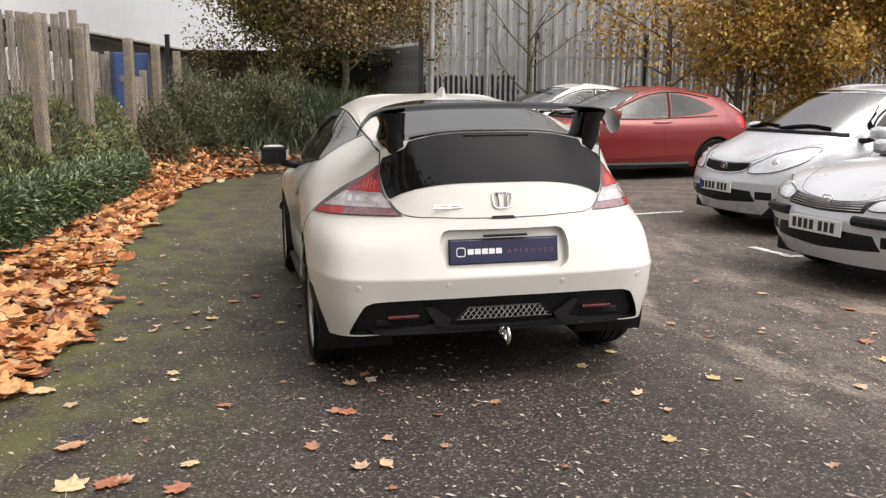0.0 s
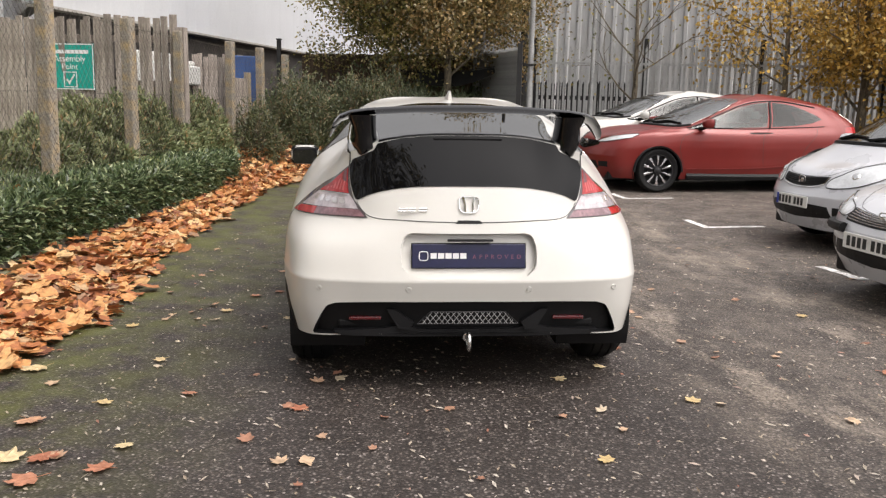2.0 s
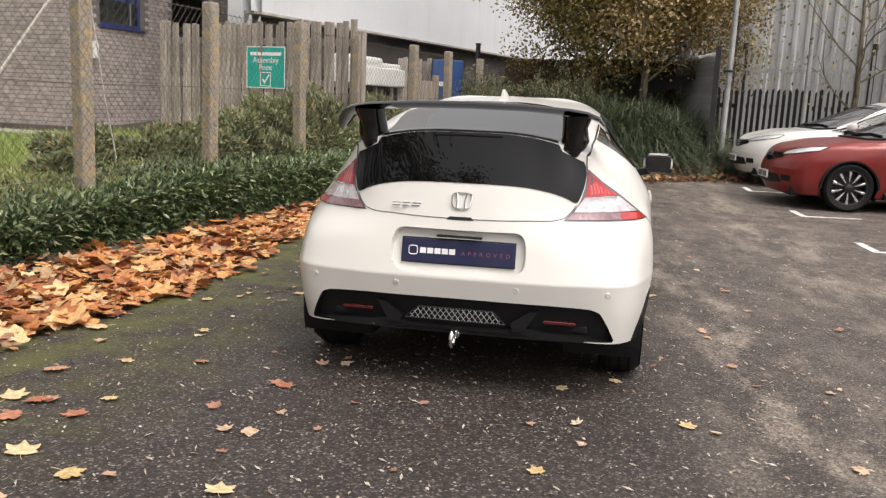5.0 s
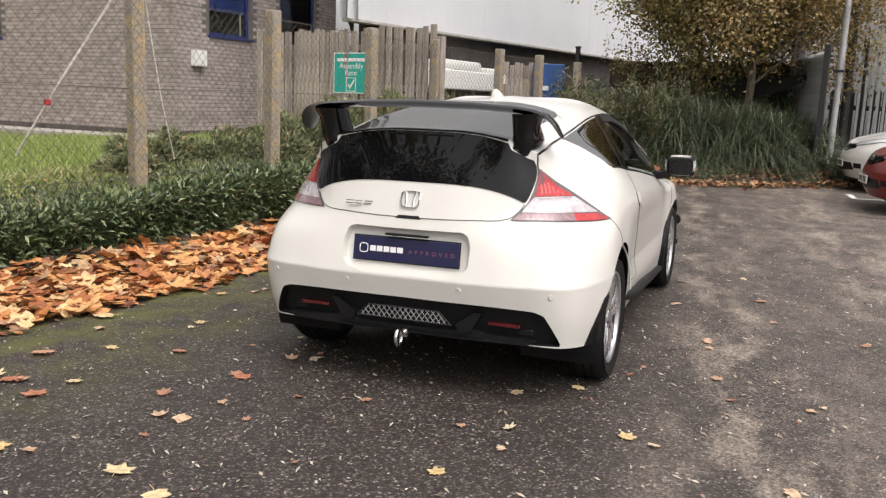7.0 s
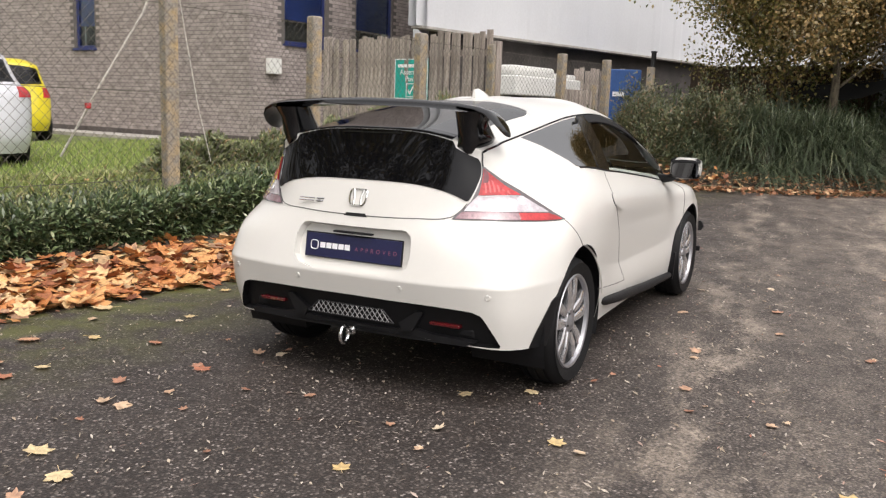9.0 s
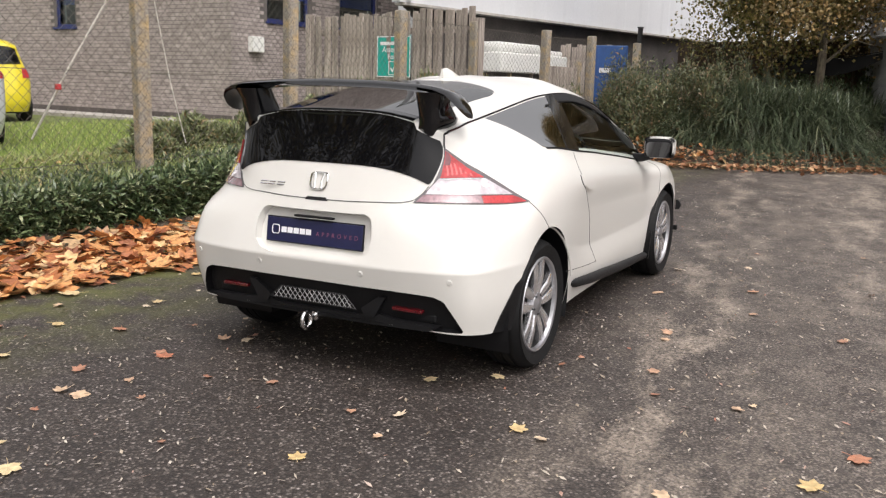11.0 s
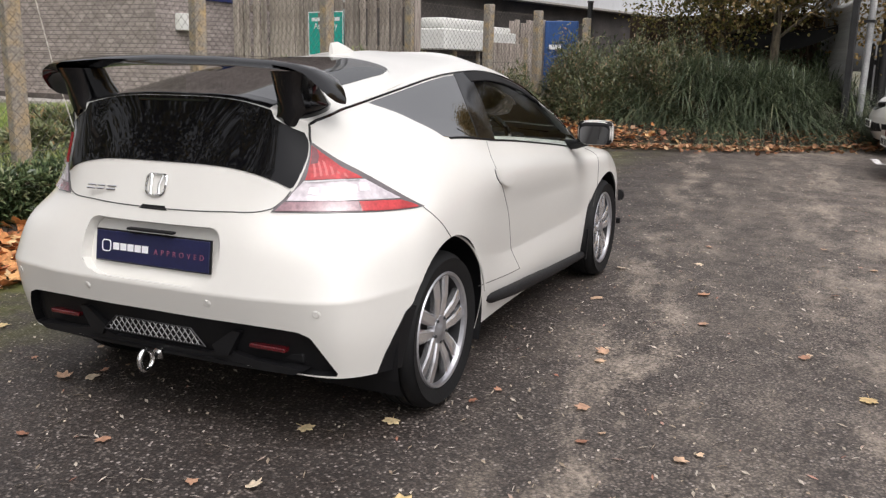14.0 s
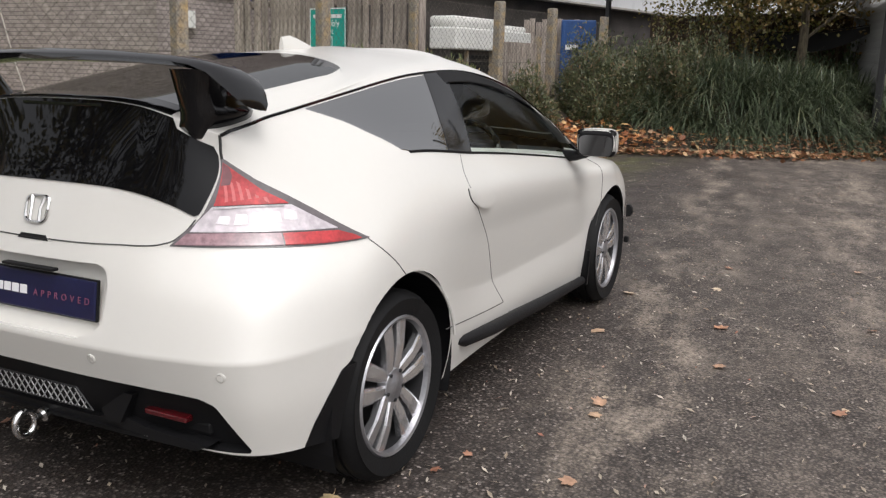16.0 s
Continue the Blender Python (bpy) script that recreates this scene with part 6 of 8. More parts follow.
valance = part("rear_valance", skin.panel(DIFFUSER, -0.035, -0.035, 0.2), MATT_BLACK, coupe, "black lower bumper insert")
part("diffuser_blade", prism(bmesh.new(), [(-0.62, 0.312), (-0.40, 0.322), (-0.30, 0.342), (-0.22, 0.318), (0.22, 0.318), (0.30, 0.342), (0.40, 0.322), (0.62, 0.312), (0.58, 0.292), (0.28, 0.284), (-0.28, 0.284), (-0.58, 0.292)], 0.08, Matrix.Translation((0, -0.640, 0))), MATT_BLACK, valance)
for k in (-1, 1):
    part("diffuser_fin", prism(bmesh.new(), [(k * 0.250, 0.355), (k * 0.34, 0.418), (k * 0.375, 0.418), (k * 0.32, 0.325), (k * 0.27, 0.318)], 0.03, Matrix.Translation((0, -0.655, 0))), MATT_BLACK, valance)
    part("rear_reflector", boxed(k * 0.474 - 0.074, -0.641, 0.364, k * 0.474 + 0.074, -0.61, 0.380, 0.004, Matrix.Translation((0, 0, 0))), REFLECTOR, coupe, "red bumper reflector")
mesh_shape = [(-0.235, 0.352), (-0.175, 0.408), (0.175, 0.408), (0.235, 0.352)]
bm = bmesh.new()
for k in range(-17, 18):
    for sl in (-1, 1):
        pts = []
        for q in range(13):
            z = 0.352 + 0.056 * q / 12
            x = 0.027 * k + sl * (z - 0.38) * 0.8
            lim = 0.235 - (z - 0.352) / 0.056 * 0.06
            if abs(x) <= lim:
                pts.append((x, -0.672, z))
        if len(pts) > 2:
            tube(bm, [pts[0], pts[-1]], 0.0019, 4)
part("grille_mesh", bm, DULL_STEEL, valance, "silver lattice mesh")
part("grille_surround", tube(bmesh.new(), [(x, -0.671, z) for x, z in mesh_shape + mesh_shape[:1]], 0.003, 6), DARK_ALLOY, valance)
for u in (-0.68, -0.285, 0.285, 0.68):
    s0 = {0.285: 0.92, 0.68: 2.68}[abs(u)] * (1 if u > 0 else -1)
    p, n = skin.at(s0, 1.72), skin.normal(s0, 1.72)
    ring = lathe(bmesh.new(), [(0.0, 0.003), (0.009, 0.003), (0.0095, 0.0), (0.0105, 0.0), (0.011, 0.003), (0.0135, 0.002), (0.014, -0.004)], 20)
    bmesh.ops.transform(ring, matrix=Matrix.Translation(p) @ n.to_track_quat("X", "Z").to_matrix().to_4x4(), verts=ring.verts)
    part("parking_sensor", ring, WHITE_PAINT, coupe, smooth=True)

# chromed towing eye below the bumper
bm = bmesh.new()
eye = [(0.0, -0.714 + 0.033 * math.cos(t), 0.278 + 0.037 * math.sin(t)) for t in (2 * math.pi * i / 28 for i in range(29))]
tube(bm, eye, 0.0095, 10, False)
part("towing_eye", bm, CHROME, coupe, "chromed towing eye", smooth=True)
part("towing_eye_shank", tube(bmesh.new(), [(0.0, -0.685, 0.280), (0.0, -0.62, 0.290), (0.0, -0.50, 0.30)], [0.012, 0.011, 0.012], 10), CHROME, coupe, smooth=True)
part("towing_eye_collar", tube(bmesh.new(), [(0.0, -0.655, 0.283), (0.0, -0.640, 0.286)], 0.022, 14), CHROME, coupe, smooth=True)
part("silencer", boxed(-0.45, -0.50, 0.24, 0.30, -0.36, 0.34, 0.04), DARK_ALLOY, coupe, smooth=True)

# tailgate badge, model name bars, lid seam and handle
bm = bmesh.new()
ring = [(math.copysign(abs(math.cos(t)) ** 0.5, math.cos(t)) * (0.044 + 0.005 * math.sin(t)), 0, math.copysign(abs(math.sin(t)) ** 0.5, math.sin(t)) * 0.038) for t in (2 * math.pi * i / 32 for i in range(33))]
tube(bm, ring, 0.0045, 6, False)
for k in (-1, 1):
    tube(bm, [(k * 0.019, 0, -0.034), (k * 0.018, -0.003, 0.0), (k * 0.026, 0, 0.036)], [0.0055, 0.0045, 0.0060], 6)
bmesh.ops.transform(bm, matrix=pose(0, -0.613, 0.898, -19, 0, 0), verts=bm.verts)
part("tailgate_badge", bm, CHROME, coupe, "chrome badge", smooth=True)
bm = bmesh.new()
for k, wd in enumerate((0.040, 0.034, 0.040)):
    x = -0.325 + 0.046 * k
    tube(bm, [(x, 0, -0.006), (x + wd, 0, -0.006)], 0.0035, 5)
    tube(bm, [(x + 0.004, 0, 0.006), (x + wd + 0.004, 0, 0.006)], 0.0035, 5)
bmesh.ops.transform(bm, matrix=pose(0, -0.603, 0.873, -19, 0, 3), verts=bm.verts)
part("model_badge", bm, CHROME, coupe, "chrome model badge")
part("tailgate_seam", skin.strip(smooth_line([(-2.21, 4.50), (-2.03, 4.03), (-1.9, 3.985), (-1.4, 3.975), (0, 3.97), (1.4, 3.975), (1.9, 3.985), (2.03, 4.03), (2.21, 4.50)], 2), 0.005, 0.0), SEAM, coupe)
part("hatch_edge", skin.panel([(-1.86, 5.985), (-1.0, 5.99), (0, 5.99), (1.0, 5.99), (1.86, 5.985), (1.80, 6.07), (1.0, 6.07), (0, 6.07), (-1.0, 6.07), (-1.80, 6.07)], 0.006, 0.008, 0.2), GLOSS_BLACK, coupe, "gloss black hatch edge", smooth=True)
part("boot_release", skin.panel([(-0.25, 3.92), (0.25, 3.92), (0.2, 4.03), (-0.2, 4.03)], 0.002, 0.01, 0.2), MATT_BLACK, coupe)
for left in (False, True):
    k = -1 if left else 1
    part("door_seam", skin.strip([(k * 5.77, 4.93), (k * 5.65, 4.45), (k * 5.69, 3.75), (k * 5.93, 2.92), (k * 6.12, 1.96), (k * 6.24, 1.40), (k * 6.30, 1.14)], 0.0030, 0.0), SEAM, coupe)
    part("door_seam", skin.strip([(k * 8.35, 5.0), (k * 8.45, 4.0), (k * 8.45, 3.0), (k * 8.4, 2.0), (k * 8.3, 1.1)], 0.005, 0.0), SEAM, coupe)
    part("sill_seam", skin.strip([(k * 5.34, 1.18), (k * 5.8, 1.18), (k * 6.29, 1.14)], 0.004, 0.0), SEAM, coupe)
    part("sill_seam", skin.strip([(k * 6.42, 0.64), (k * 7.2, 0.34), (k * 8.1, 0.20)], 0.004, 0.0), SEAM, coupe)
    part("bumper_seam", skin.strip([(k * 4.06, 3.95), (k * 4.3, 3.62), (k * 4.52, 3.26), (k * 4.74, 2.74)], 0.004, 0.0), SEAM, coupe)
    part("roof_seam", skin.strip([(k * 3.02, 5.93), (k * 3.2, 6.0), (k * 4.0, 6.01), (k * 5.0, 6.005), (k * 6.0, 6.01), (k * 7.0, 6.01), (k * 8.0, 6.0), (k * 8.8, 5.95)], 0.011, 0.002), GLOSS_BLACK, coupe, "black window edging")
    part("roof_seam", skin.strip([(k * 3.02, 5.93), (k * 2.88, 5.78), (k * 2.74, 5.62), (k * 2.66, 5.48)], 0.008, 0.001), SEAM, coupe)
    part("window_pillar", skin.panel([(6.045, 5.985), (6.42, 5.985), (6.17, 5.46), (5.94, 4.99), (5.625, 4.99), (5.895, 5.60)], 0.005, 0.012, 0.12, left), GLOSS_BLACK, coupe, "black door pillar", smooth=True)
    part("window_frame", skin.panel([(6.28, 5.985), (7.0, 5.99), (7.5, 5.965), (8.0, 5.92), (8.5, 5.79), (8.84, 5.42), (8.70, 5.03), (8.52, 5.03), (8.60, 5.30), (8.44, 5.55), (8.1, 5.72), (7.7, 5.82), (7.3, 5.865), (6.9, 5.875), (6.30, 5.865)], 0.006, 0.014, 0.15, left), MATT_BLACK, coupe, "black window frame", smooth=True)
    part("wind_deflector", skin.strip([(k * 6.34, 5.86), (k * 6.9, 5.87), (k * 7.3, 5.86), (k * 7.7, 5.81), (k * 8.1, 5.71), (k * 8.44, 5.54), (k * 8.58, 5.32)], 0.006, 0.010), DARK_ALLOY, coupe, "smoked edge of the wind deflector", smooth=True)
    part("waist_trim", skin.strip([(k * 5.18, 4.995), (k * 5.7, 4.995), (k * 6.2, 5.0), (k * 7.0, 5.0), (k * 8.0, 5.0), (k * 8.6, 5.05)], 0.012, 0.001), MATT_BLACK, coupe)
    part("mirror_root", skin.panel([(8.35, 5.45), (8.80, 5.45), (8.85, 5.1), (8.3, 4.98)], 0.006, 0.02, 0.2, left), MATT_BLACK, coupe)
    # pull handle in a scooped cup
    part("door_handle", skin.panel(smooth_line([(k * 5.62, 4.18), (k * 5.76, 4.12), (k * 5.88, 3.94), (k * 5.90, 3.76), (k * 5.80, 3.66), (k * 5.69, 3.73), (k * 5.62, 4.18)], 3)[:-1], 0.016, 0.018, 0.06), WHITE_PAINT, coupe, smooth=True)
    part("handle_cup", skin.strip([(k * 5.605, 4.18), (k * 5.60, 4.02), (k * 5.635, 3.86), (k * 5.69, 3.74)], 0.006, 0.001), SEAM, coupe)
    part("arch_lip", tube(bmesh.new(), [(k * (0.868 - 0.03 * max(0, math.sin(a)) ** 3), 0.372 * math.cos(a), 0.312 + 0.372 * math.sin(a)) for a in (math.pi * (0.06 + 0.66 * i / 28) for i in range(29))], 0.006, 6), WHITE_PAINT, coupe)
    part("side_skirt", tube(bmesh.new(), [(k * 0.828, 0.47, 0.318), (k * 0.832, 0.52, 0.308), (k * 0.828, 0.8, 0.278), (k * 0.820, 1.4, 0.232), (k * 0.822, 2.04, 0.203)], [0.012, 0.024, 0.028, 0.028, 0.022], 10), MATT_BLACK, coupe, "black side skirt", smooth=True)
    part("mud_flap", skin.panel(FLAP, 0.003, 0.02, 0.15, left), MATT_BLACK, coupe, "black mud flap", smooth=True)
    part("mud_flap", prism(bmesh.new(), [(k * 0.62, 0.16), (k * 0.84, 0.17), (k * 0.85, 0.36), (k * 0.62, 0.36)], 0.02, Matrix.Translation((0, 2.08, 0))), MATT_BLACK, coupe, "black mud flap")
    arch_liner(coupe, 0.0, 0.388, k * 0.48, k * 0.845)
    arch_liner(coupe, 2.435, 0.378, k * 0.48, k * 0.84)
    wheel(coupe, (k * 0.752, 0.0, 0.308), not left, rim=0.230, edge_mat=LIP_ALLOY)
    wheel(coupe, (k * 0.757, 2.435, 0.308), not left, rim=0.230, edge_mat=LIP_ALLOY)
    mirror(coupe, WHITE_PAINT, not left, (k * 0.945, 1.80, 0.965))
    part("headlamp", skin.panel([(9.7, 4.1), (10.2, 4.05), (10.8, 4.0), (11.0, 4.1), (10.6, 4.5), (10.0, 4.8)], 0.004, 0.012, 0.2, left), CLEAR_LENS, coupe, smooth=True)
    part("rear_tyre_deflector", boxed(k * 0.60 - 0.12, 2.82, 0.16, k * 0.60 + 0.12, 2.84, 0.24, 0.004), MATT_BLACK, coupe)
part("front_grille", skin.panel([(11.0, 1.2), (12, 1.1), (13.0, 1.2), (13.0, 2.9), (12, 3.1), (11.0, 2.9)], 0.003, 0.01, 0.3), MATT_BLACK, coupe)
for k in (-1, 1):
    part("front_bumper_flap", prism(bmesh.new(), [(k * 0.835, 0.425), (k * 0.862, 0.43), (k * 0.874, 0.455), (k * 0.866, 0.485), (k * 0.850, 0.50), (k * 0.835, 0.50)], 0.03, Matrix.Translation((0, 2.87, 0))), MATT_BLACK, coupe)
    part("front_bumper_flap", boxed(k * 0.845 - 0.015, 2.86, 0.265, k * 0.845 + 0.015, 2.89, 0.305, 0.008), MATT_BLACK, coupe)
part("underbody", boxed(-0.60, -0.36, 0.20, 0.60, 3.0, 0.29, 0.02), MATT_BLACK, coupe)
part("boot_floor", boxed(-0.60, -0.60, 0.32, 0.60, -0.2, 0.36, 0.01), MATT_BLACK, coupe)
part("rear_axle", tube(bmesh.new(), [(-0.66, 0, 0.30), (0.66, 0, 0.30)], 0.04, 10), MATT_BLACK, coupe)

# roof aerial
fin = bmesh.new()
rings = []
for y, w0, h in ((0.55, 0.012, 0.05), (0.60, 0.020, 0.056), (0.66, 0.026, 0.040), (0.72, 0.022, 0.022), (0.77, 0.006, 0.008)):
    rings.append([fin.verts.new((x * w0, y, 1.366 + 0.02 * (y - 0.55) + z * h)) for x, z in ((-1, -0.2), (-0.8, 0.4), (-0.3, 1.0), (0.3, 1.0), (0.8, 0.4), (1, -0.2))])
for q0, q1 in zip(rings, rings[1:]):
    for i in range(5):
        fin.faces.new((q0[i], q0[i + 1], q1[i + 1], q1[i]))
fin.faces.new(rings[0]), fin.faces.new(rings[-1])
part("roof_aerial", fin, WHITE_PAINT, coupe, "white fin aerial", smooth=True)

# rear wing on two pylons
def aerofoil(chord, thick):
    return [(-0.5 * chord, 0.0), (-0.40 * chord, 0.42 * thick), (-0.1 * chord, 0.55 * thick), (0.25 * chord, 0.48 * thick), (0.5 * chord, 0.05 * thick), (0.45 * chord, -0.22 * thick), (0.1 * chord, -0.45 * thick), (-0.3 * chord, -0.35 * thick)]


wing = new("rear_wing")
wing.parent = coupe
wing["label"] = "gloss black rear wing"
bm = bmesh.new()
rings = []
HALF_BLADE = [(0.640, -0.415, 1.196, 0.08, 0.010, -10), (0.634, -0.425, 1.212, 0.13, 0.022, -9), (0.616, -0.438, 1.246, 0.185, 0.030, -8), (0.588, -0.445, 1.278, 0.21, 0.032, -6), (0.54, -0.45, 1.298, 0.22, 0.030, -5), (0.46, -0.457, 1.311, 0.22, 0.030, -4), (0.25, -0.465, 1.324, 0.22, 0.032, -3)]
for u, v, w, chord, thick, tw in [(-r[0], *r[1:]) for r in HALF_BLADE] + [(0, -0.47, 1.328, 0.22, 0.034, -3)] + HALF_BLADE[::-1]:
    m = Matrix.Translation((u, v, w)) @ pose(0, 0, 0, tw, 0, 0)
    rings.append([bm.verts.new(m @ Vector((0, y, z))) for y, z in aerofoil(chord, thick)])
for q0, q1 in zip(rings, rings[1:]):
    for i in range(8):
        bm.faces.new((q0[i], q0[(i + 1) % 8], q1[(i + 1) % 8], q1[i]))
bm.faces.new(rings[0]), bm.faces.new(rings[-1])
part("wing_blade", bm, GLOSS_BLACK, wing, smooth=True)
for k in (-1, 1):
    bm = bmesh.new()
    rings = []
    for f, u0, u1, v0, v1, w in ((0, 0.412, 0.515, -0.50, -0.30, 1.112), (0.25, 0.415, 0.540, -0.505, -0.275, 1.160), (0.4, 0.418, 0.548, -0.508, -0.272, 1.182), (0.55, 0.422, 0.545, -0.512, -0.30, 1.204), (0.75, 0.424, 0.538, -0.525, -0.335, 1.245), (1, 0.424, 0.560, -0.545, -0.365, 1.296)):
        rings.append([bm.verts.new((k * (u0 + u1) / 2 + k * math.copysign(abs(math.cos(t)) ** 0.7, math.cos(t)) * (u1 - u0) / 2, (v0 + v1) / 2 + math.copysign(abs(math.sin(t)) ** 0.8, math.sin(t)) * (v1 - v0) / 2, w + (0.03 if f == 0 and math.cos(t) < 0 else 0))) for t in (2 * math.pi * i / 16 for i in range(16))])
    for q0, q1 in zip(rings, rings[1:]):
        for i in range(16):
            bm.faces.new((q0[i], q0[(i + 1) % 16], q1[(i + 1) % 16], q1[i]))
    bm.faces.new(rings[0]), bm.faces.new(rings[-1])
    part("wing_pylon", bm, GLOSS_BLACK, wing, smooth=True)
part("brake_lamp", boxed(-0.16, -0.505, 1.186, 0.16, -0.498, 1.196, 0.002), GLOSS_BLACK, coupe)

# cabin
seat(coupe, 0.36, 1.02, 0.30)
seat(coupe, -0.36, 1.02, 0.30)
steering_wheel(coupe, (0.36, 1.50, 0.88), -24)
part("dashboard", boxed(-0.70, 1.68, 0.62, 0.70, 2.15, 0.90, 0.06), DASH_GREY, coupe, smooth=True)
part("instrument_hood", boxed(0.20, 1.60, 0.84, 0.54, 1.80, 0.95, 0.04), CAR_TRIM, coupe, smooth=True)
part("centre_console", boxed(-0.10, 1.0, 0.30, 0.10, 1.75, 0.62, 0.03), CAR_TRIM, coupe)
part("cabin_floor", boxed(-0.72, -0.45, 0.26, 0.72, 2.15, 0.30, 0.01), CAR_TRIM, coupe)
part("load_cover", boxed(-0.50, -0.40, 0.90, 0.50, 0.55, 0.93, 0.01), CAR_TRIM, coupe)
part("interior_mirror", boxed(-0.11, 1.42, 1.20, 0.11, 1.45, 1.26, 0.01), MATT_BLACK, coupe)

# ---- other parked cars ----
def hatch_rings(L, W, H, wb, rear, belt, cowl, top_v, tail_v, hood, nose=0.0, drop=0.0, dip=0.0):
    """Rings of a hatchback: rear axle at v = 0, tail at -rear, nose at L - rear."""
    hw, vr, vf = W / 2, -rear, L - rear

    def ring(r0, f0, h, ws):
        mid = [r0 + 0.85 + (f0 - 0.75 - r0 - 0.85) * k / 4 for k in range(5)]
        uv = [(0, r0), (0.4 * h, r0 + 0.015), (0.66 * h, r0 + 0.045), (0.9 * h, r0 + 0.16), (0.985 * h, r0 + 0.45)] + [(h, v) for v in mid] + [(0.88 * h, f0 - 0.24), (0.5 * h, f0 - 0.05 - nose), (0, f0)]
        return [(u, v, w) for (u, v), w in zip(uv, ws)]

    flat = lambda w: [w] * 13
    ramp = lambda a, b, c: [a] * 4 + [a + (b - a) * k / 4 for k in range(1, 5)] + [b] + [b + (c - b) * k / 4 for k in range(1, 5)]
    rings = [
        ring(vr + 0.07, vf - 0.10, hw - 0.06, flat(0.20)),
        ring(vr + 0.01, vf - 0.02, hw - 0.02, flat(0.36)),
        ring(vr, vf - 0.01, hw - 0.01, flat(0.52)),
        ring(vr + 0.02, vf - 0.05, hw, ramp(0.70, 0.68, 0.64 - dip * 0.5)),
        ring(vr + 0.05, vf - 0.14, hw - 0.015, ramp(0.88, 0.83, hood - 0.14 - dip)),
        ring(vr + 0.07, vf - 0.42, hw - 0.07, ramp(belt + drop * 0.2, belt - 0.05, hood - 0.05 - dip * 0.6)),
    ]
    t = 0.70 * hw
    b = 0.86 * hw
    rings.append([(0, tail_v, H - 0.10), (0.4 * hw, tail_v + 0.01, H - 0.11), (0.56 * hw, tail_v + 0.02, H - 0.12), (t - 0.02, tail_v + 0.07, H - 0.14), (t + 0.01, tail_v + 0.3, H - 0.11), (t + 0.02, tail_v + 0.7, H - 0.09), (t + 0.02, tail_v + 1.1, H - 0.08), (t + 0.015, top_v - 0.1, H - 0.10), (t + 0.06, (top_v + cowl) / 2 - 0.1, H - 0.28), (b, cowl - 0.25, belt + 0.0), (0.72 * hw, cowl - 0.02, hood + 0.03), (0.4 * hw, cowl + 0.1, hood + 0.04), (0, cowl + 0.14, hood + 0.045)])
    rings.append([(0, tail_v + 0.14, H - 0.035), (0.35 * hw, tail_v + 0.15, H - 0.04), (0.5 * hw, tail_v + 0.18, H - 0.05), (t - 0.10, tail_v + 0.25, H - 0.06), (t - 0.09, tail_v + 0.4, H - 0.05), (t - 0.08, tail_v + 0.75, H - 0.035), (t - 0.08, tail_v + 1.1, H - 0.03), (t - 0.08, top_v - 0.15, H - 0.04), (t - 0.09, top_v - 0.02, H - 0.06), (t - 0.11, top_v + 0.05, H - 0.07), (0.42 * hw, top_v + 0.12, H - 0.065), (0.22 * hw, top_v + 0.16, H - 0.06), (0, top_v + 0.18, H - 0.055)])
    for row in rings[-2:]:
        for i, q in enumerate((1, 1, 1, 1, 0.72, 0.32, 0.08)):
            row[i] = (row[i][0], row[i][1], row[i][2] - drop * q)
    c0, c1 = tail_v + 0.25, top_v + 0.08
    rings.append([(0, c0 + (c1 - c0) * k / 12, H - 0.025 + 0.025 * math.sin(math.pi * k / 12) - drop * 0.8 * max(0.0, 1 - k / 7) ** 1.5) for k in range(13)])
    return rings


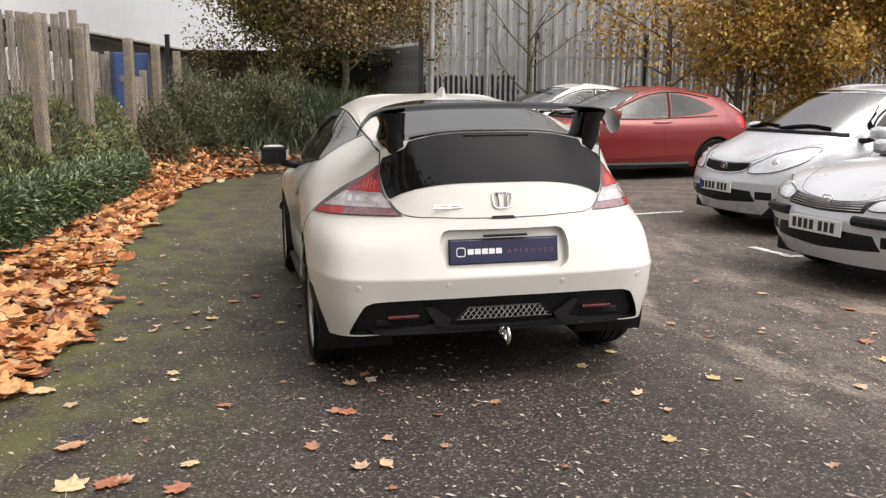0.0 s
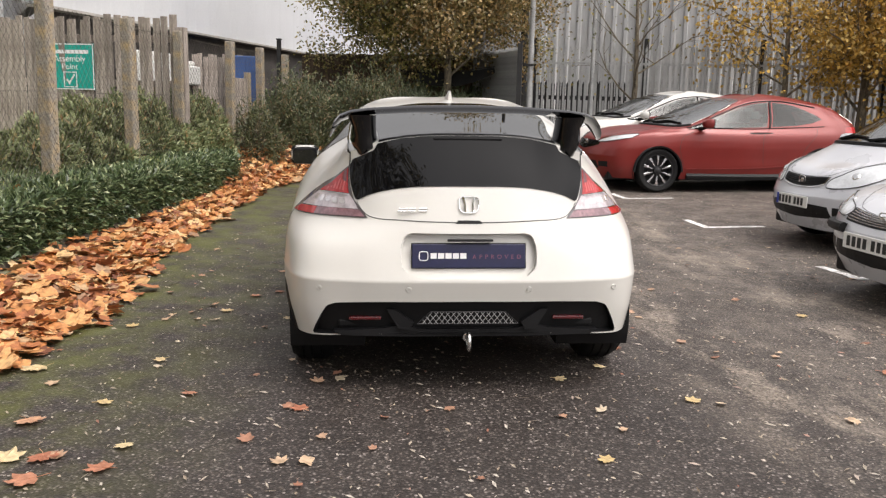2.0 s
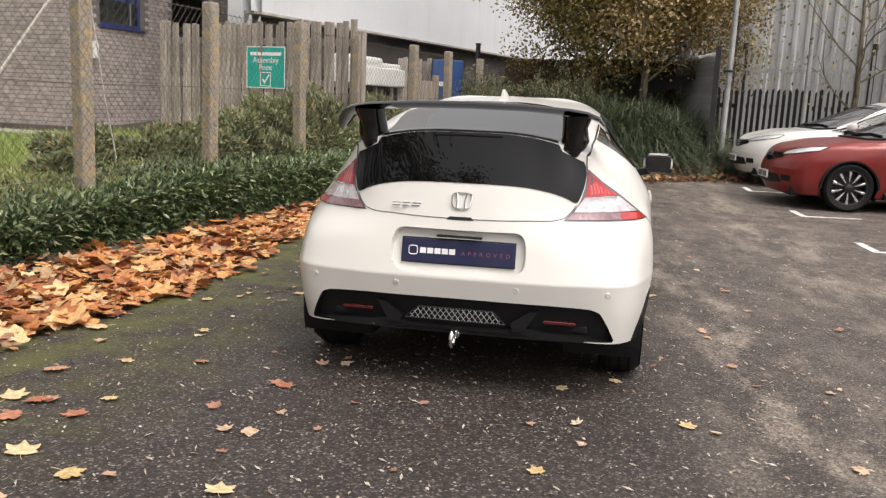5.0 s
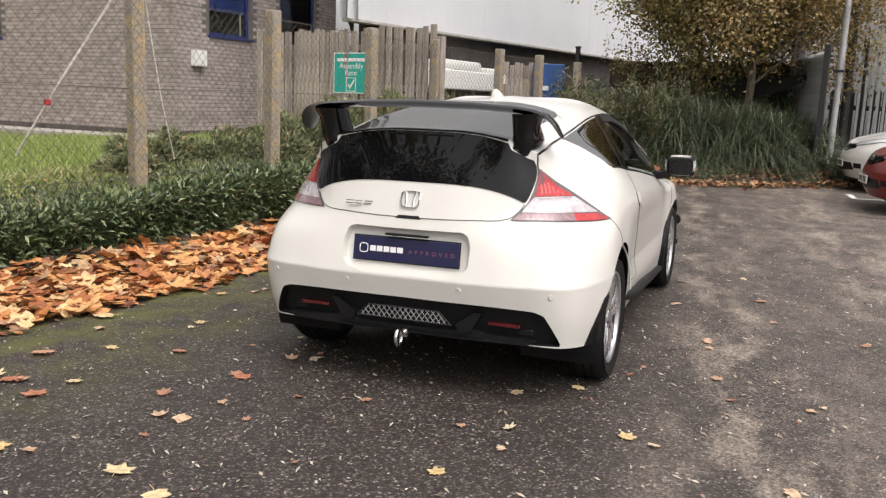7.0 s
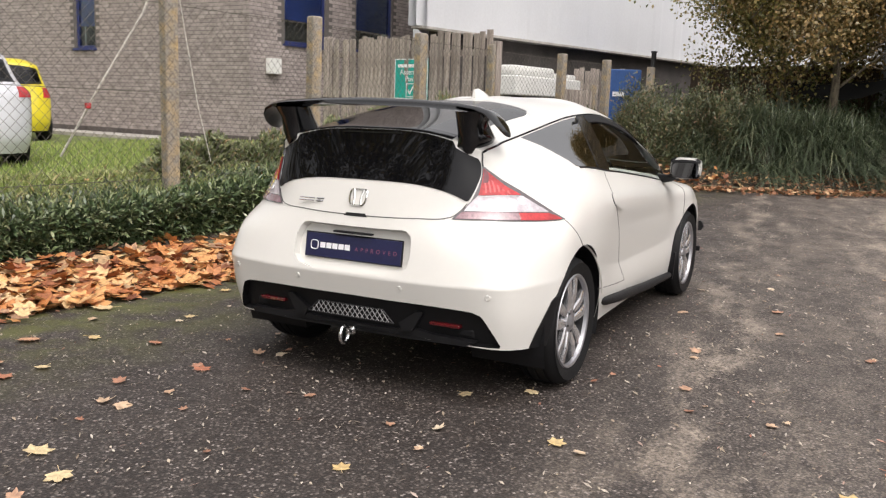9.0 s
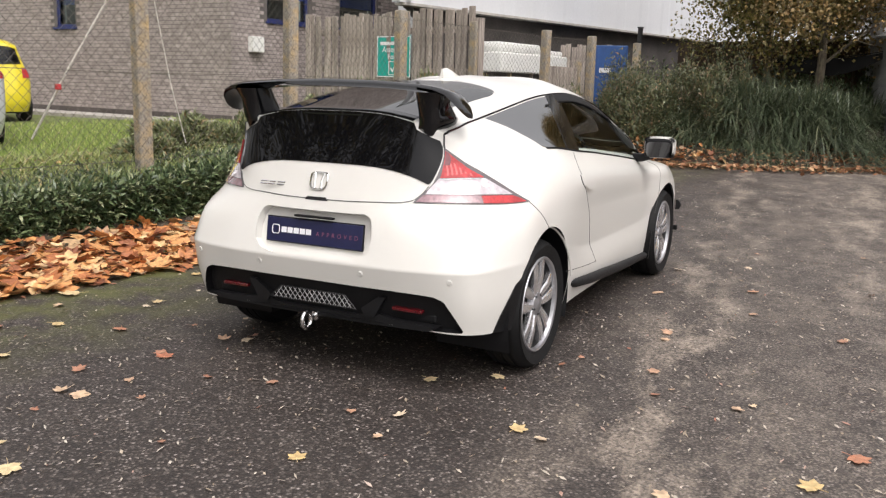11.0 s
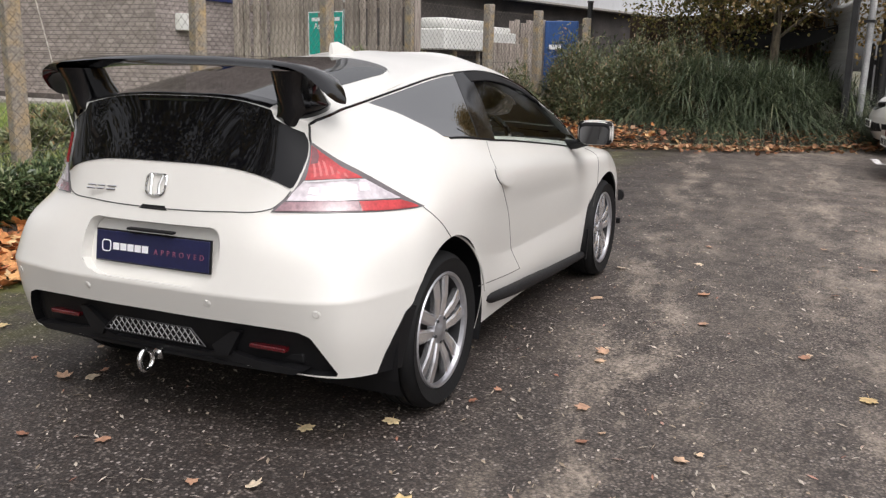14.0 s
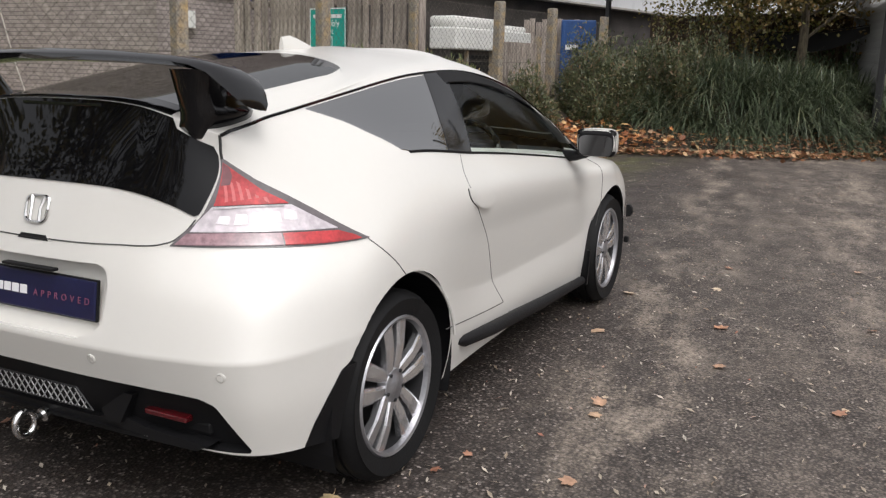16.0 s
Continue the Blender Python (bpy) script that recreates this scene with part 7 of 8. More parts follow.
def hatchback(m, label, paint, dims, lamp_mat, wheel_args, plate_z=0.42, style="tall", drop=0.0, dip=0.0):
    """A parked hatchback with windows, lamps, grille, plates, mirrors, wheels and wipers."""
    L, W, H, wb, rear, belt, cowl, top_v, tail_v, hood = dims
    car = thing("hatchback", m, label, "car", "parked cars")
    sk = Skin(hatch_rings(*dims, drop=drop, dip=dip))
    sporty = style == "sporty"
    side1 = [(4.55, 5.86), (5.2, 5.92), (5.85, 5.92), (5.95, 5.1), (5.3, 5.06), (4.75, 5.12), (4.45, 5.4)]
    side2 = [(6.05, 5.92), (6.6, 5.92), (7.1, 5.90), (7.7, 5.84), (8.3, 5.70), (8.75, 5.30), (8.6, 5.08), (7.5, 5.06), (6.12, 5.08)]
    screen = [(9.3, 6.07), (10, 6.05), (11, 6.04), (12, 6.04), (13, 6.04), (14, 6.05), (14.7, 6.07), (15.0, 6.5), (15.15, 6.93), (14, 6.96), (12, 6.97), (10, 6.96), (8.85, 6.93), (9.0, 6.5)]
    tail = [(-2.7, 5.85), (0, 5.92), (2.7, 5.85), (2.75, 5.15), (0, 5.08), (-2.75, 5.15)]
    if sporty:
        side1 = [(4.62, 5.50), (5.0, 5.72), (5.4, 5.86), (5.8, 5.91), (6.22, 5.93), (6.28, 5.08), (5.6, 5.10), (5.0, 5.20), (4.55, 5.36)]
        side2 = [(6.40, 5.93)] + side2[1:-1] + [(6.44, 5.08)]
    flip = lambda p: [(-s, t) for s, t in p]
    holes = [shrink(p, 0.08) for p in (side1, side2, flip(side1), flip(side2), screen, tail)]
    r = wheel_args.get("radius", 0.31)
    arches = [(0.0, r, r + 0.035), (wb, r, r + 0.035)]
    part("body", sk.shell(stations([(4.2, 6.4), (8.2, 10.4)]), [k * 0.125 for k in range(65)], holes, arches), paint, car, "", True)
    part("cabin_lining", sk.shell([k * 0.5 for k in range(-24, 25)], [k * 0.5 for k in range(3, 11)] + [6.1, 6.5, 6.9, 7.5, 8.0], [shrink(p, -0.05) for p in (side1, side2, flip(side1), flip(side2), screen, tail)], [(0.0, r, r + 0.1), (wb, r, r + 0.1)], -0.03), CAR_TRIM, car, "", True)
    part("windscreen", sk.panel(screen, 0.003, 0.01, 0.35), SCREEN_GLASS, car, "", True)
    part("tailgate_window", sk.panel(tail, 0.003, 0.01, 0.4), DARK_GLASS, car, "", True)
    for left in (False, True):
        k = -1 if left else 1
        part("rear_side_window", sk.panel(side1, 0.003, 0.01, 0.3, left), DARK_GLASS, car, "", True)
        part("front_side_window", sk.panel(side2, 0.003, 0.01, 0.3, left), CLEAR, car, "", True)
        part("window_trim", sk.strip([(k * 4.5, 5.9), (k * 5.5, 5.97), (k * 6.6, 5.97), (k * 7.7, 5.90), (k * 8.4, 5.72), (k * 8.85, 5.3)], 0.025, 0.0), MATT_BLACK, car)
        mid = 6.33 if sporty else 6.0
        part("window_trim", sk.strip([(k * mid, 5.95), (k * (mid + 0.02), 5.07)], 0.04, 0.002), MATT_BLACK, car)
        part("waist_trim", sk.strip([(k * 4.6, 5.06), (k * 6.0, 5.03), (k * 7.5, 5.03), (k * 8.7, 5.06)], 0.016, 0.002), MATT_BLACK, car)
        shape = {"sporty": [(9.75, 4.02), (10.2, 3.78), (10.75, 3.62), (11.12, 3.60), (11.05, 3.92), (10.6, 4.16), (10.1, 4.32), (9.7, 4.35)],
                 "tall": smooth_line([(9.72, 4.55), (9.72, 4.0), (10.0, 3.45), (10.5, 3.12), (11.1, 3.15), (11.12, 3.5), (10.8, 4.1), (10.4, 4.66), (9.95, 4.86), (9.72, 4.55)], 3)[:-1],
                 "older": [(9.8, 4.0), (10.0, 3.3), (10.5, 2.95), (11.0, 2.90), (11.02, 3.80), (10.6, 3.98), (10.2, 4.12)]}[style]
        lamp = part("headlamp", sk.panel(shape, 0.006, 0.015, 0.15, left), lamp_mat, car, "clear headlamp", True)
        part("lamp_edge", sk.strip([(k * a, b) for a, b in shape + shape[:1]], 0.009, 0.007), SEAM, lamp)
        lamp_eye = bmesh.new()
        bmesh.ops.create_uvsphere(lamp_eye, u_segments=14, v_segments=8, radius=0.06 if style != "sporty" else 0.04)
        bmesh.ops.translate(lamp_eye, vec=sk.at(k * 10.5, 3.88) - sk.normal(k * 10.5, 3.88) * 0.040, verts=lamp_eye.verts)
        part("headlamp_bulb", lamp_eye, CHROME, lamp, "", True)
        part("tail_lamp", sk.panel([(2.35, 3.6), (3.5, 3.6), (3.75, 4.2), (3.6, 4.95), (2.6, 4.95)], 0.006, 0.014, 0.25, left), RED_LENS, car, "red tail lamp", True)
        part("door_seam", sk.strip([(k * (mid + 0.02), 5.0), (k * (mid + 0.05), 3.5), (k * mid, 1.2)], 0.006, 0.0), SEAM, car)
        part("door_seam", sk.strip([(k * 8.35, 5.0), (k * 8.4, 3.5), (k * 8.2, 1.2)], 0.006, 0.0), SEAM, car)
        part("door_seam", sk.strip([(k * 4.9, 5.0), (k * 5.0, 4.2), (k * 5.3, 3.0), (k * 5.5, 1.2)], 0.006, 0.0), SEAM, car)
        part("bonnet_seam", sk.strip([(k * 8.8, 5.3), (k * 9.6, 5.2), (k * 10.3, 4.95), (k * 10.8, 4.4), (k * 11.2, 4.0), (k * 12, 3.95)], 0.005, 0.0), SEAM, car)
        part("handle_cup", sk.panel(smooth_line([(k * 6.2, 4.40), (k * 6.5, 4.34), (k * 6.8, 4.42), (k * 6.8, 4.6), (k * 6.5, 4.66), (k * 6.2, 4.58), (k * 6.2, 4.40)], 3)[:-1], 0.002, 0.01, 0.1), SEAM, car, "", True)
        part("door_handle", sk.panel([(k * 6.22, 4.48), (k * 6.78, 4.50), (k * 6.78, 4.60), (k * 6.22, 4.58)], 0.022, 0.022, 0.1), paint, car, "", True)
        if not sporty:
            part("door_handle", sk.panel([(k * 5.15, 4.48), (k * 5.6, 4.48), (k * 5.6, 4.62), (k * 5.15, 4.62)], 0.02, 0.022, 0.1), paint, car, "", True)
            part("side_rubbing_strip", sk.strip([(k * 5.6, 2.15), (k * 6.5, 2.1), (k * 8.1, 2.15)], 0.05, 0.0, 6), MATT_BLACK if style == "older" else paint, car)
        else:
            part("sill_cover", sk.strip([(k * 5.62, 0.25), (k * 6.5, 0.22), (k * 8.2, 0.25)], 0.10, 0.004, 6), MATT_BLACK, car, "black sill cover")
            part("door_crease", sk.strip([(k * 5.6, 1.35), (k * 6.5, 1.10), (k * 8.15, 0.95)], 0.02, 0.006), paint, car)
            for v0 in (0.0, wb):
                part("arch_trim", tube(bmesh.new(), [(k * (W / 2 - 0.016), v0 + (r + 0.045) * math.cos(a), 0.305 + (r + 0.045) * math.sin(a)) for a in (math.pi * (0.0 + i / 28) for i in range(29))], 0.020, 6), MATT_BLACK, car, "black arch edge")
        arch_liner(car, 0.0, r + 0.05, k * 0.48, k * (W / 2 - 0.04))
        arch_liner(car, wb, r + 0.05, k * 0.48, k * (W / 2 - 0.04))
        wheel(car, (k * (W / 2 - 0.115), 0.0, r), not left, **wheel_args)
        wheel(car, (k * (W / 2 - 0.115), wb, r), not left, **wheel_args)
        mirror(car, paint, not left, (k * (W / 2 + 0.09), cowl - 0.38, belt + 0.03))
        if style == "older":
            part("bumper_strip", sk.strip([(k * 11.25, 2.1), (k * 10.9, 2.05), (k * 10.3, 2.0), (k * 9.7, 2.0)], 0.075, 0.014, 8), MATT_BLACK, car, "black rubber bumper strip")
        part("fog_lamp", sk.panel([(10.3, 1.0), (10.75, 1.0), (10.75, 1.5), (10.3, 1.5)], 0.002, 0.01, 0.2, left), MATT_BLACK, car)
    if sporty:
        gr = [(11.0, 3.30), (12, 2.85), (13.0, 3.30), (12.95, 3.80), (12, 3.88), (11.05, 3.80)]
    elif style == "older":
        gr = [(11.15, 2.72), (12, 2.66), (12.85, 2.72), (12.92, 3.80), (12, 3.88), (11.08, 3.80)]
    else:
        gr = [(11.25, 3.3), (12, 3.15), (12.75, 3.3), (12.85, 3.85), (12, 3.90), (11.15, 3.85)]
    grille = part("upper_grille", sk.panel(gr, 0.004, 0.012, 0.25), GLOSS_BLACK if sporty else MATT_BLACK, car, "black upper grille")
    if style == "tall":
        part("grille_edge", sk.strip(smooth_line([(11.15, 3.85), (11.25, 3.3), (12, 3.15), (12.75, 3.3), (12.85, 3.85)], 4), 0.012, 0.008), CHROME, grille)
    for t in (2.9, 3.1, 3.3, 3.5, 3.68) if style == "older" else (3.40, 3.52, 3.64, 3.76):
        part("grille_bar", sk.strip([(11.2, t), (12, t - 0.02), (12.8, t)], 0.010, 0.009), DARK_ALLOY if style != "older" else ALLOY, grille)
    bm = bmesh.new()
    ring = [(math.copysign(abs(math.cos(a)) ** 0.5, math.cos(a)) * 0.05, 0, math.copysign(abs(math.sin(a)) ** 0.5, math.sin(a)) * 0.042) for a in (2 * math.pi * i / 24 for i in range(25))]
    tube(bm, ring, 0.005, 6, False)
    box(bm, -0.026, -0.004, -0.022, 0.026, 0.006, 0.022, 0.006)
    p = sk.place(12, 3.55, 0.016)
    bmesh.ops.transform(bm, matrix=Matrix.Translation(p), verts=bm.verts)
    part("grille_badge", bm, CHROME, car, "chrome badge", True)
    part("lower_grille", sk.panel([(10.75, 0.85), (12, 0.65), (13.25, 0.85), (13.1, 1.5), (12, 1.6), (10.9, 1.5)], 0.003, 0.01, 0.3), MATT_BLACK, car, "black lower grille")
    np_ = new("number_plate")
    np_.parent = car
    np_.matrix_local = Matrix.Translation((0, L - rear + 0.012, plate_z))
    part("plate_board", boxed(-0.26, -0.006, -0.055, 0.26, 0.006, 0.055, 0.003), PLATE_WHITE, np_, "white number plate")
    if style == "tall":
        part("plate_band", boxed(0.222, 0.0062, -0.053, 0.258, 0.0075, 0.053), PLATE_BLUE, np_, "blue plate band")
    for k in range(7):
        x = 0.20 - 0.058 * k - (0.03 if k > 3 else 0)
        part("printed_bar", boxed(x - 0.020, 0.0065, -0.036, x + 0.018, 0.008, 0.036), PRINT_BLACK, np_)
    for q, s0 in ((10.2, 12.0), (12.2, 14.0)):
        part("wiper", sk.strip([(q, 6.05), ((q + s0) / 2, 6.13), (s0, 6.10)], 0.030, 0.016), MATT_BLACK, car)
    if sporty:
        sp = bmesh.new()
        prism(sp, [(-0.56, 0.0), (0.56, 0.0), (0.52, 0.03), (-0.52, 0.03)], 0.22, Matrix.Translation((0, tail_v + 0.12, H - 0.10 - drop)))
        part("tail_spoiler", sp, paint, car)
    part("scuttle", sk.strip([(9.2, 6.02), (10.5, 6.0), (12, 5.99), (13.5, 6.0), (14.8, 6.02)], 0.05, 0.0, 6), MATT_BLACK, car)
    seat(car, 0.36, wb * 0.42, 0.34)
    seat(car, -0.36, wb * 0.42, 0.34)
    part("rear_bench", boxed(-0.6, 0.15, 0.34, 0.6, 0.65, 0.95, 0.08), CAR_TRIM, car, "", True)
    part("dashboard", boxed(-0.66, cowl - 0.55, 0.6, 0.66, cowl - 0.1, belt - 0.02, 0.05), CAR_TRIM, car, "", True)
    steering_wheel(car, (0.34, cowl - 0.68, belt - 0.08), -24)
    part("underbody", boxed(-W / 2 + 0.22, -rear + 0.15, 0.17, W / 2 - 0.22, L - rear - 0.2, 0.30, 0.02), MATT_BLACK, car)
    fin = bmesh.new()
    prism(fin, [(-0.012, 0.0), (0.012, 0.0), (0.006, 0.05), (-0.006, 0.05)], 0.10, Matrix.Translation((0, tail_v + 0.55, H - 0.03 - drop * 0.55)))
    part("roof_aerial", fin, paint, car)
    return car


HEAD = 109.0
h = Vector((-0.9455, -0.3256, 0))


def parked(front, L, rear, z=0.0):
    c = Vector((*front, z)) - h * (L - rear)
    return Matrix.Translation(c) @ pose(0, 0, 0, 0, 0, HEAD)


CIVIC = (4.30, 1.77, 1.46, 2.605, 0.80, 0.99, 2.30, 1.15, -0.42, 0.93)
JAZZ = (3.83, 1.675, 1.525, 2.45, 0.60, 1.00, 2.42, 1.45, -0.40, 0.98)
OLD = (4.18, 1.70, 1.40, 2.62, 0.76, 0.93, 2.25, 1.15, -0.40, 0.88)
ten_spoke = dict(radius=0.325, spokes=10, twin=False, rim=0.235, slim=True, edge_mat=DARK_ALLOY)
hatchback(parked((0.76, 13.46), 4.30, 0.80, 0.10), "metallic red five-door hatchback parked nose-out in a bay", RED_PAINT, CIVIC, HEADLAMP, ten_spoke, style="sporty", drop=0.10, dip=0.05)
hatchback(parked((0.02, 16.0), 4.30, 0.80, 0.17), "white five-door hatchback parked beside the red one", WHITE_PAINT, CIVIC, HEADLAMP, ten_spoke, style="sporty", drop=0.10, dip=0.05)
hatchback(parked((2.88, 9.02), 3.83, 0.60, 0.01), "silver small tall hatchback parked nose-out in a bay", SILVER_PAINT, JAZZ, HEADLAMP, dict(radius=0.295, spokes=7, twin=False, rim=0.2), plate_z=0.46, dip=0.13)
hatchback(parked((2.75, 6.25), 4.18, 0.76), "older silver hatchback parked nose-out in a bay", SILVER_PAINT, OLD, HEADLAMP, dict(radius=0.30, spokes=7, twin=False, rim=0.2), plate_z=0.46, style="older", dip=0.10)
hatchback(Matrix.Translation((-7.33, 4.74, 0.44)) @ pose(0, 0, 0, 0, 0, 82), "silver hatchback standing on the grass beyond the fence", SILVER_PAINT, OLD, HEADLAMP, dict(radius=0.30, spokes=7, twin=False, rim=0.2), style="older")
hatchback(Matrix.Translation((-13.6, 7.78, 0.40)) @ pose(0, 0, 0, 0, 0, 80), "bright yellow small hatchback beside the brick offices", YELLOW_PAINT, JAZZ, HEADLAMP, dict(radius=0.295, spokes=7, twin=False, rim=0.2))

LEAF_A = [(-0.38, 3.58, 0.055, 0), (-1.31, 4.10, 0.045, 1), (-1.79, 4.66, 0.050, 1), (-1.41, 5.14, 0.055, 1), (1.36, 4.08, 0.050, 1), (0.73, 4.26, 0.045, 1), (0.95, 3.31, 0.045, 1), (-0.92, 3.05, 0.050, 1), (-1.44, 3.20, 0.080, 0), (-1.28, 2.84, 0.080, 1), (-1.16, 2.89, 0.080, 0), (-0.89, 2.84, 0.070, 0), (-1.83, 3.83, 0.090, 1), (-1.96, 4.03, 0.050, 0), (-0.95, 3.66, 0.050, 0), (-1.39, 5.58, 0.050, 0), (2.70, 5.52, 0.060, 0), (2.43, 4.76, 0.060, 0), (-1.26, 3.46, 0.050, 1), (-0.96, 5.06, 0.040, 1)]
LEAF_B = [(-1.09, 2.70, 0.080, 0), (-0.76, 2.48, 0.080, 1), (-0.48, 2.44, 0.070, 1), (0.06, 2.60, 0.070, 1), (2.39, 4.40, 0.060, 1), (0.31, 2.57, 0.065, 1), (1.12, 7.10, 0.050, 0), (2.28, 5.96, 0.050, 1), (0.93, 4.52, 0.045, 1)]
LEAVES = LEAF_A + LEAF_B

# ---- fallen leaves and scraps ----
def maple_outline(r):
    """A five-lobed leaf outline."""
    order = [(-90, 0.34), (-58, 0.46), (-14, 0.74), (8, 0.58), (22, 0.74), (38, 0.95), (55, 0.74), (64, 0.60), (78, 0.80), (90, 1.0), (102, 0.80), (116, 0.60), (125, 0.74), (142, 0.95), (158, 0.74), (172, 0.58), (194, 0.74), (238, 0.46)]
    return [(r * k * math.cos(radians(a)), r * k * math.sin(radians(a))) for a, k in order]


def leaf_sheet(name, spots, mat, label, rng):
    """Many flat curled maple leaves as one mesh; spots are (x, y, z, size, tilt)."""
    verts, faces = [], []
    base = maple_outline(1.0)
    for x, y, z, r, tilt in spots:
        a, cx, cy = rng.uniform(0, 2 * math.pi), rng.uniform(-0.25, 0.35), rng.uniform(-0.25, 0.35)
        m = Matrix.Translation((x, y, z)) @ Matrix.Rotation(a, 4, "Z") @ Matrix.Rotation(rng.normal(0, tilt), 4, "X") @ Matrix.Rotation(rng.normal(0, tilt), 4, "Y")
        i = len(verts)
        st = rng.uniform(0.75, 1.0)
        verts.append(m @ Vector((0, 0, 0)))
        for u, v in base:
            verts.append(m @ Vector((u * r * st, v * r, r * (cx * u * u + cy * v * v))))
        n = len(base)
        faces += [(i, i + 1 + k, i + 1 + (k + 1) % n) for k in range(n)]
    return tagged(raw(name, verts, faces, mat), label, "leaf litter", "", "stuff")


rng = np.random.default_rng(21)
spots = []
EDGE = chord_curve([(-1.75, -4.0, 0), (-1.75, 1.0, 0), (-1.95, 3.4, 0), (-2.02, 4.4, 0), (-2.36, 5.75, 0), (-2.85, 7.5, 0), (-3.27, 9.45, 0), (-3.5, 10.7, 0), (-3.6, 11.7, 0), (-3.5, 12.7, 0), (-3.2, 13.6, 0)])
for k in range(5200):
    q = rng.uniform(0, 10)
    e = EDGE(q)
    y = e[1] + rng.normal(0, 0.05)
    kx = kerb_x(y) if y < 12.0 else -3.95
    w = e[0] - kx
    f = rng.uniform(0, 1) ** 0.75
    x = kx - 0.25 + (w + 0.25) * f + rng.normal(0, 0.05) + 0.18 * noise.noise(Vector((y * 1.6, 0, 0)))
    pile = 0.10 * max(0, 1 - (x - kx) / max(0.3, w)) if x > kx else 0.10
    spots.append((x, y, gz(y) + 0.012 + rng.uniform(0, 0.035) + pile * rng.uniform(0.2, 1.0), rng.uniform(0.045, 0.118), 0.26))
far_spots = []
for k in range(2200):
    q = rng.uniform(8.5, NK - 1)
    p = Vector(line(q))
    far_spots.append((p.x + rng.normal(0.0, 0.28), p.y + rng.normal(0.0, 0.22), gz(p.y) + 0.02 + rng.uniform(0, 0.07), rng.uniform(0.025, 0.065), 0.35))
bend_spots = []
for k in range(3600):
    i = int(rng.integers(7 * 6, (NK - 2) * 6))
    p, n = bank_rows[i]
    d = 0.75 * rng.uniform(0, 1) ** 1.2
    q = p + n * d + Vector((rng.normal(0, 0.12), rng.normal(0, 0.12), 0))
    spot = (q.x, q.y, rise(d, q.y) + 0.015 + rng.uniform(0, 0.05), rng.uniform(0.035, 0.075), 0.4)
    if q.y < 14.2 + rng.normal(0, 0.25):
        bend_spots.append(spot)
    elif d < 0.32:
        far_spots.append((*spot[:3], spot[3] * 0.62, 0.35))
for k in range(420):
    y = rng.uniform(2.5, 12)
    b = rng.uniform(0.25, 1.3)
    spots.append((kerb_x(y) - b, y, 0.57 - 0.15 * min(1.0, max(0.0, (6.5 - y) / 2.5)) + 0.03 * rng.uniform(-1, 1) if b < 0.95 else rise(b, y) + 0.05, rng.uniform(0.03, 0.06), 0.6)) if rng.uniform() < 0.25 else None
leaf_sheet("mound_leaf_strip", far_spots, BROWN_FALLEN, "strip of dull brown fallen leaves at the foot of the mound", rng)
leaf_sheet("bend_leaf_heap", bend_spots, FALLEN, "heap of orange fallen leaves on the bank at the kerb's bend", rng)
leaf_sheet("leaf_drift", spots, FALLEN, "drift of orange and brown maple leaves along the kerb", rng)

spots = [(rng.uniform(-2.6, 6.0), rng.uniform(0.3, 9), 0.010, rng.uniform(0.02, 0.055), 0.12) for k in range(120)]
spots += [(rng.uniform(-2.4, 0.5), rng.uniform(1.6, 6.5), 0.010, rng.uniform(0.02, 0.05), 0.12) for k in range(50)]
leaf_sheet("scattered_leaves", spots, TAN_FALLEN, "scattered small brown leaves on the tarmac", rng)

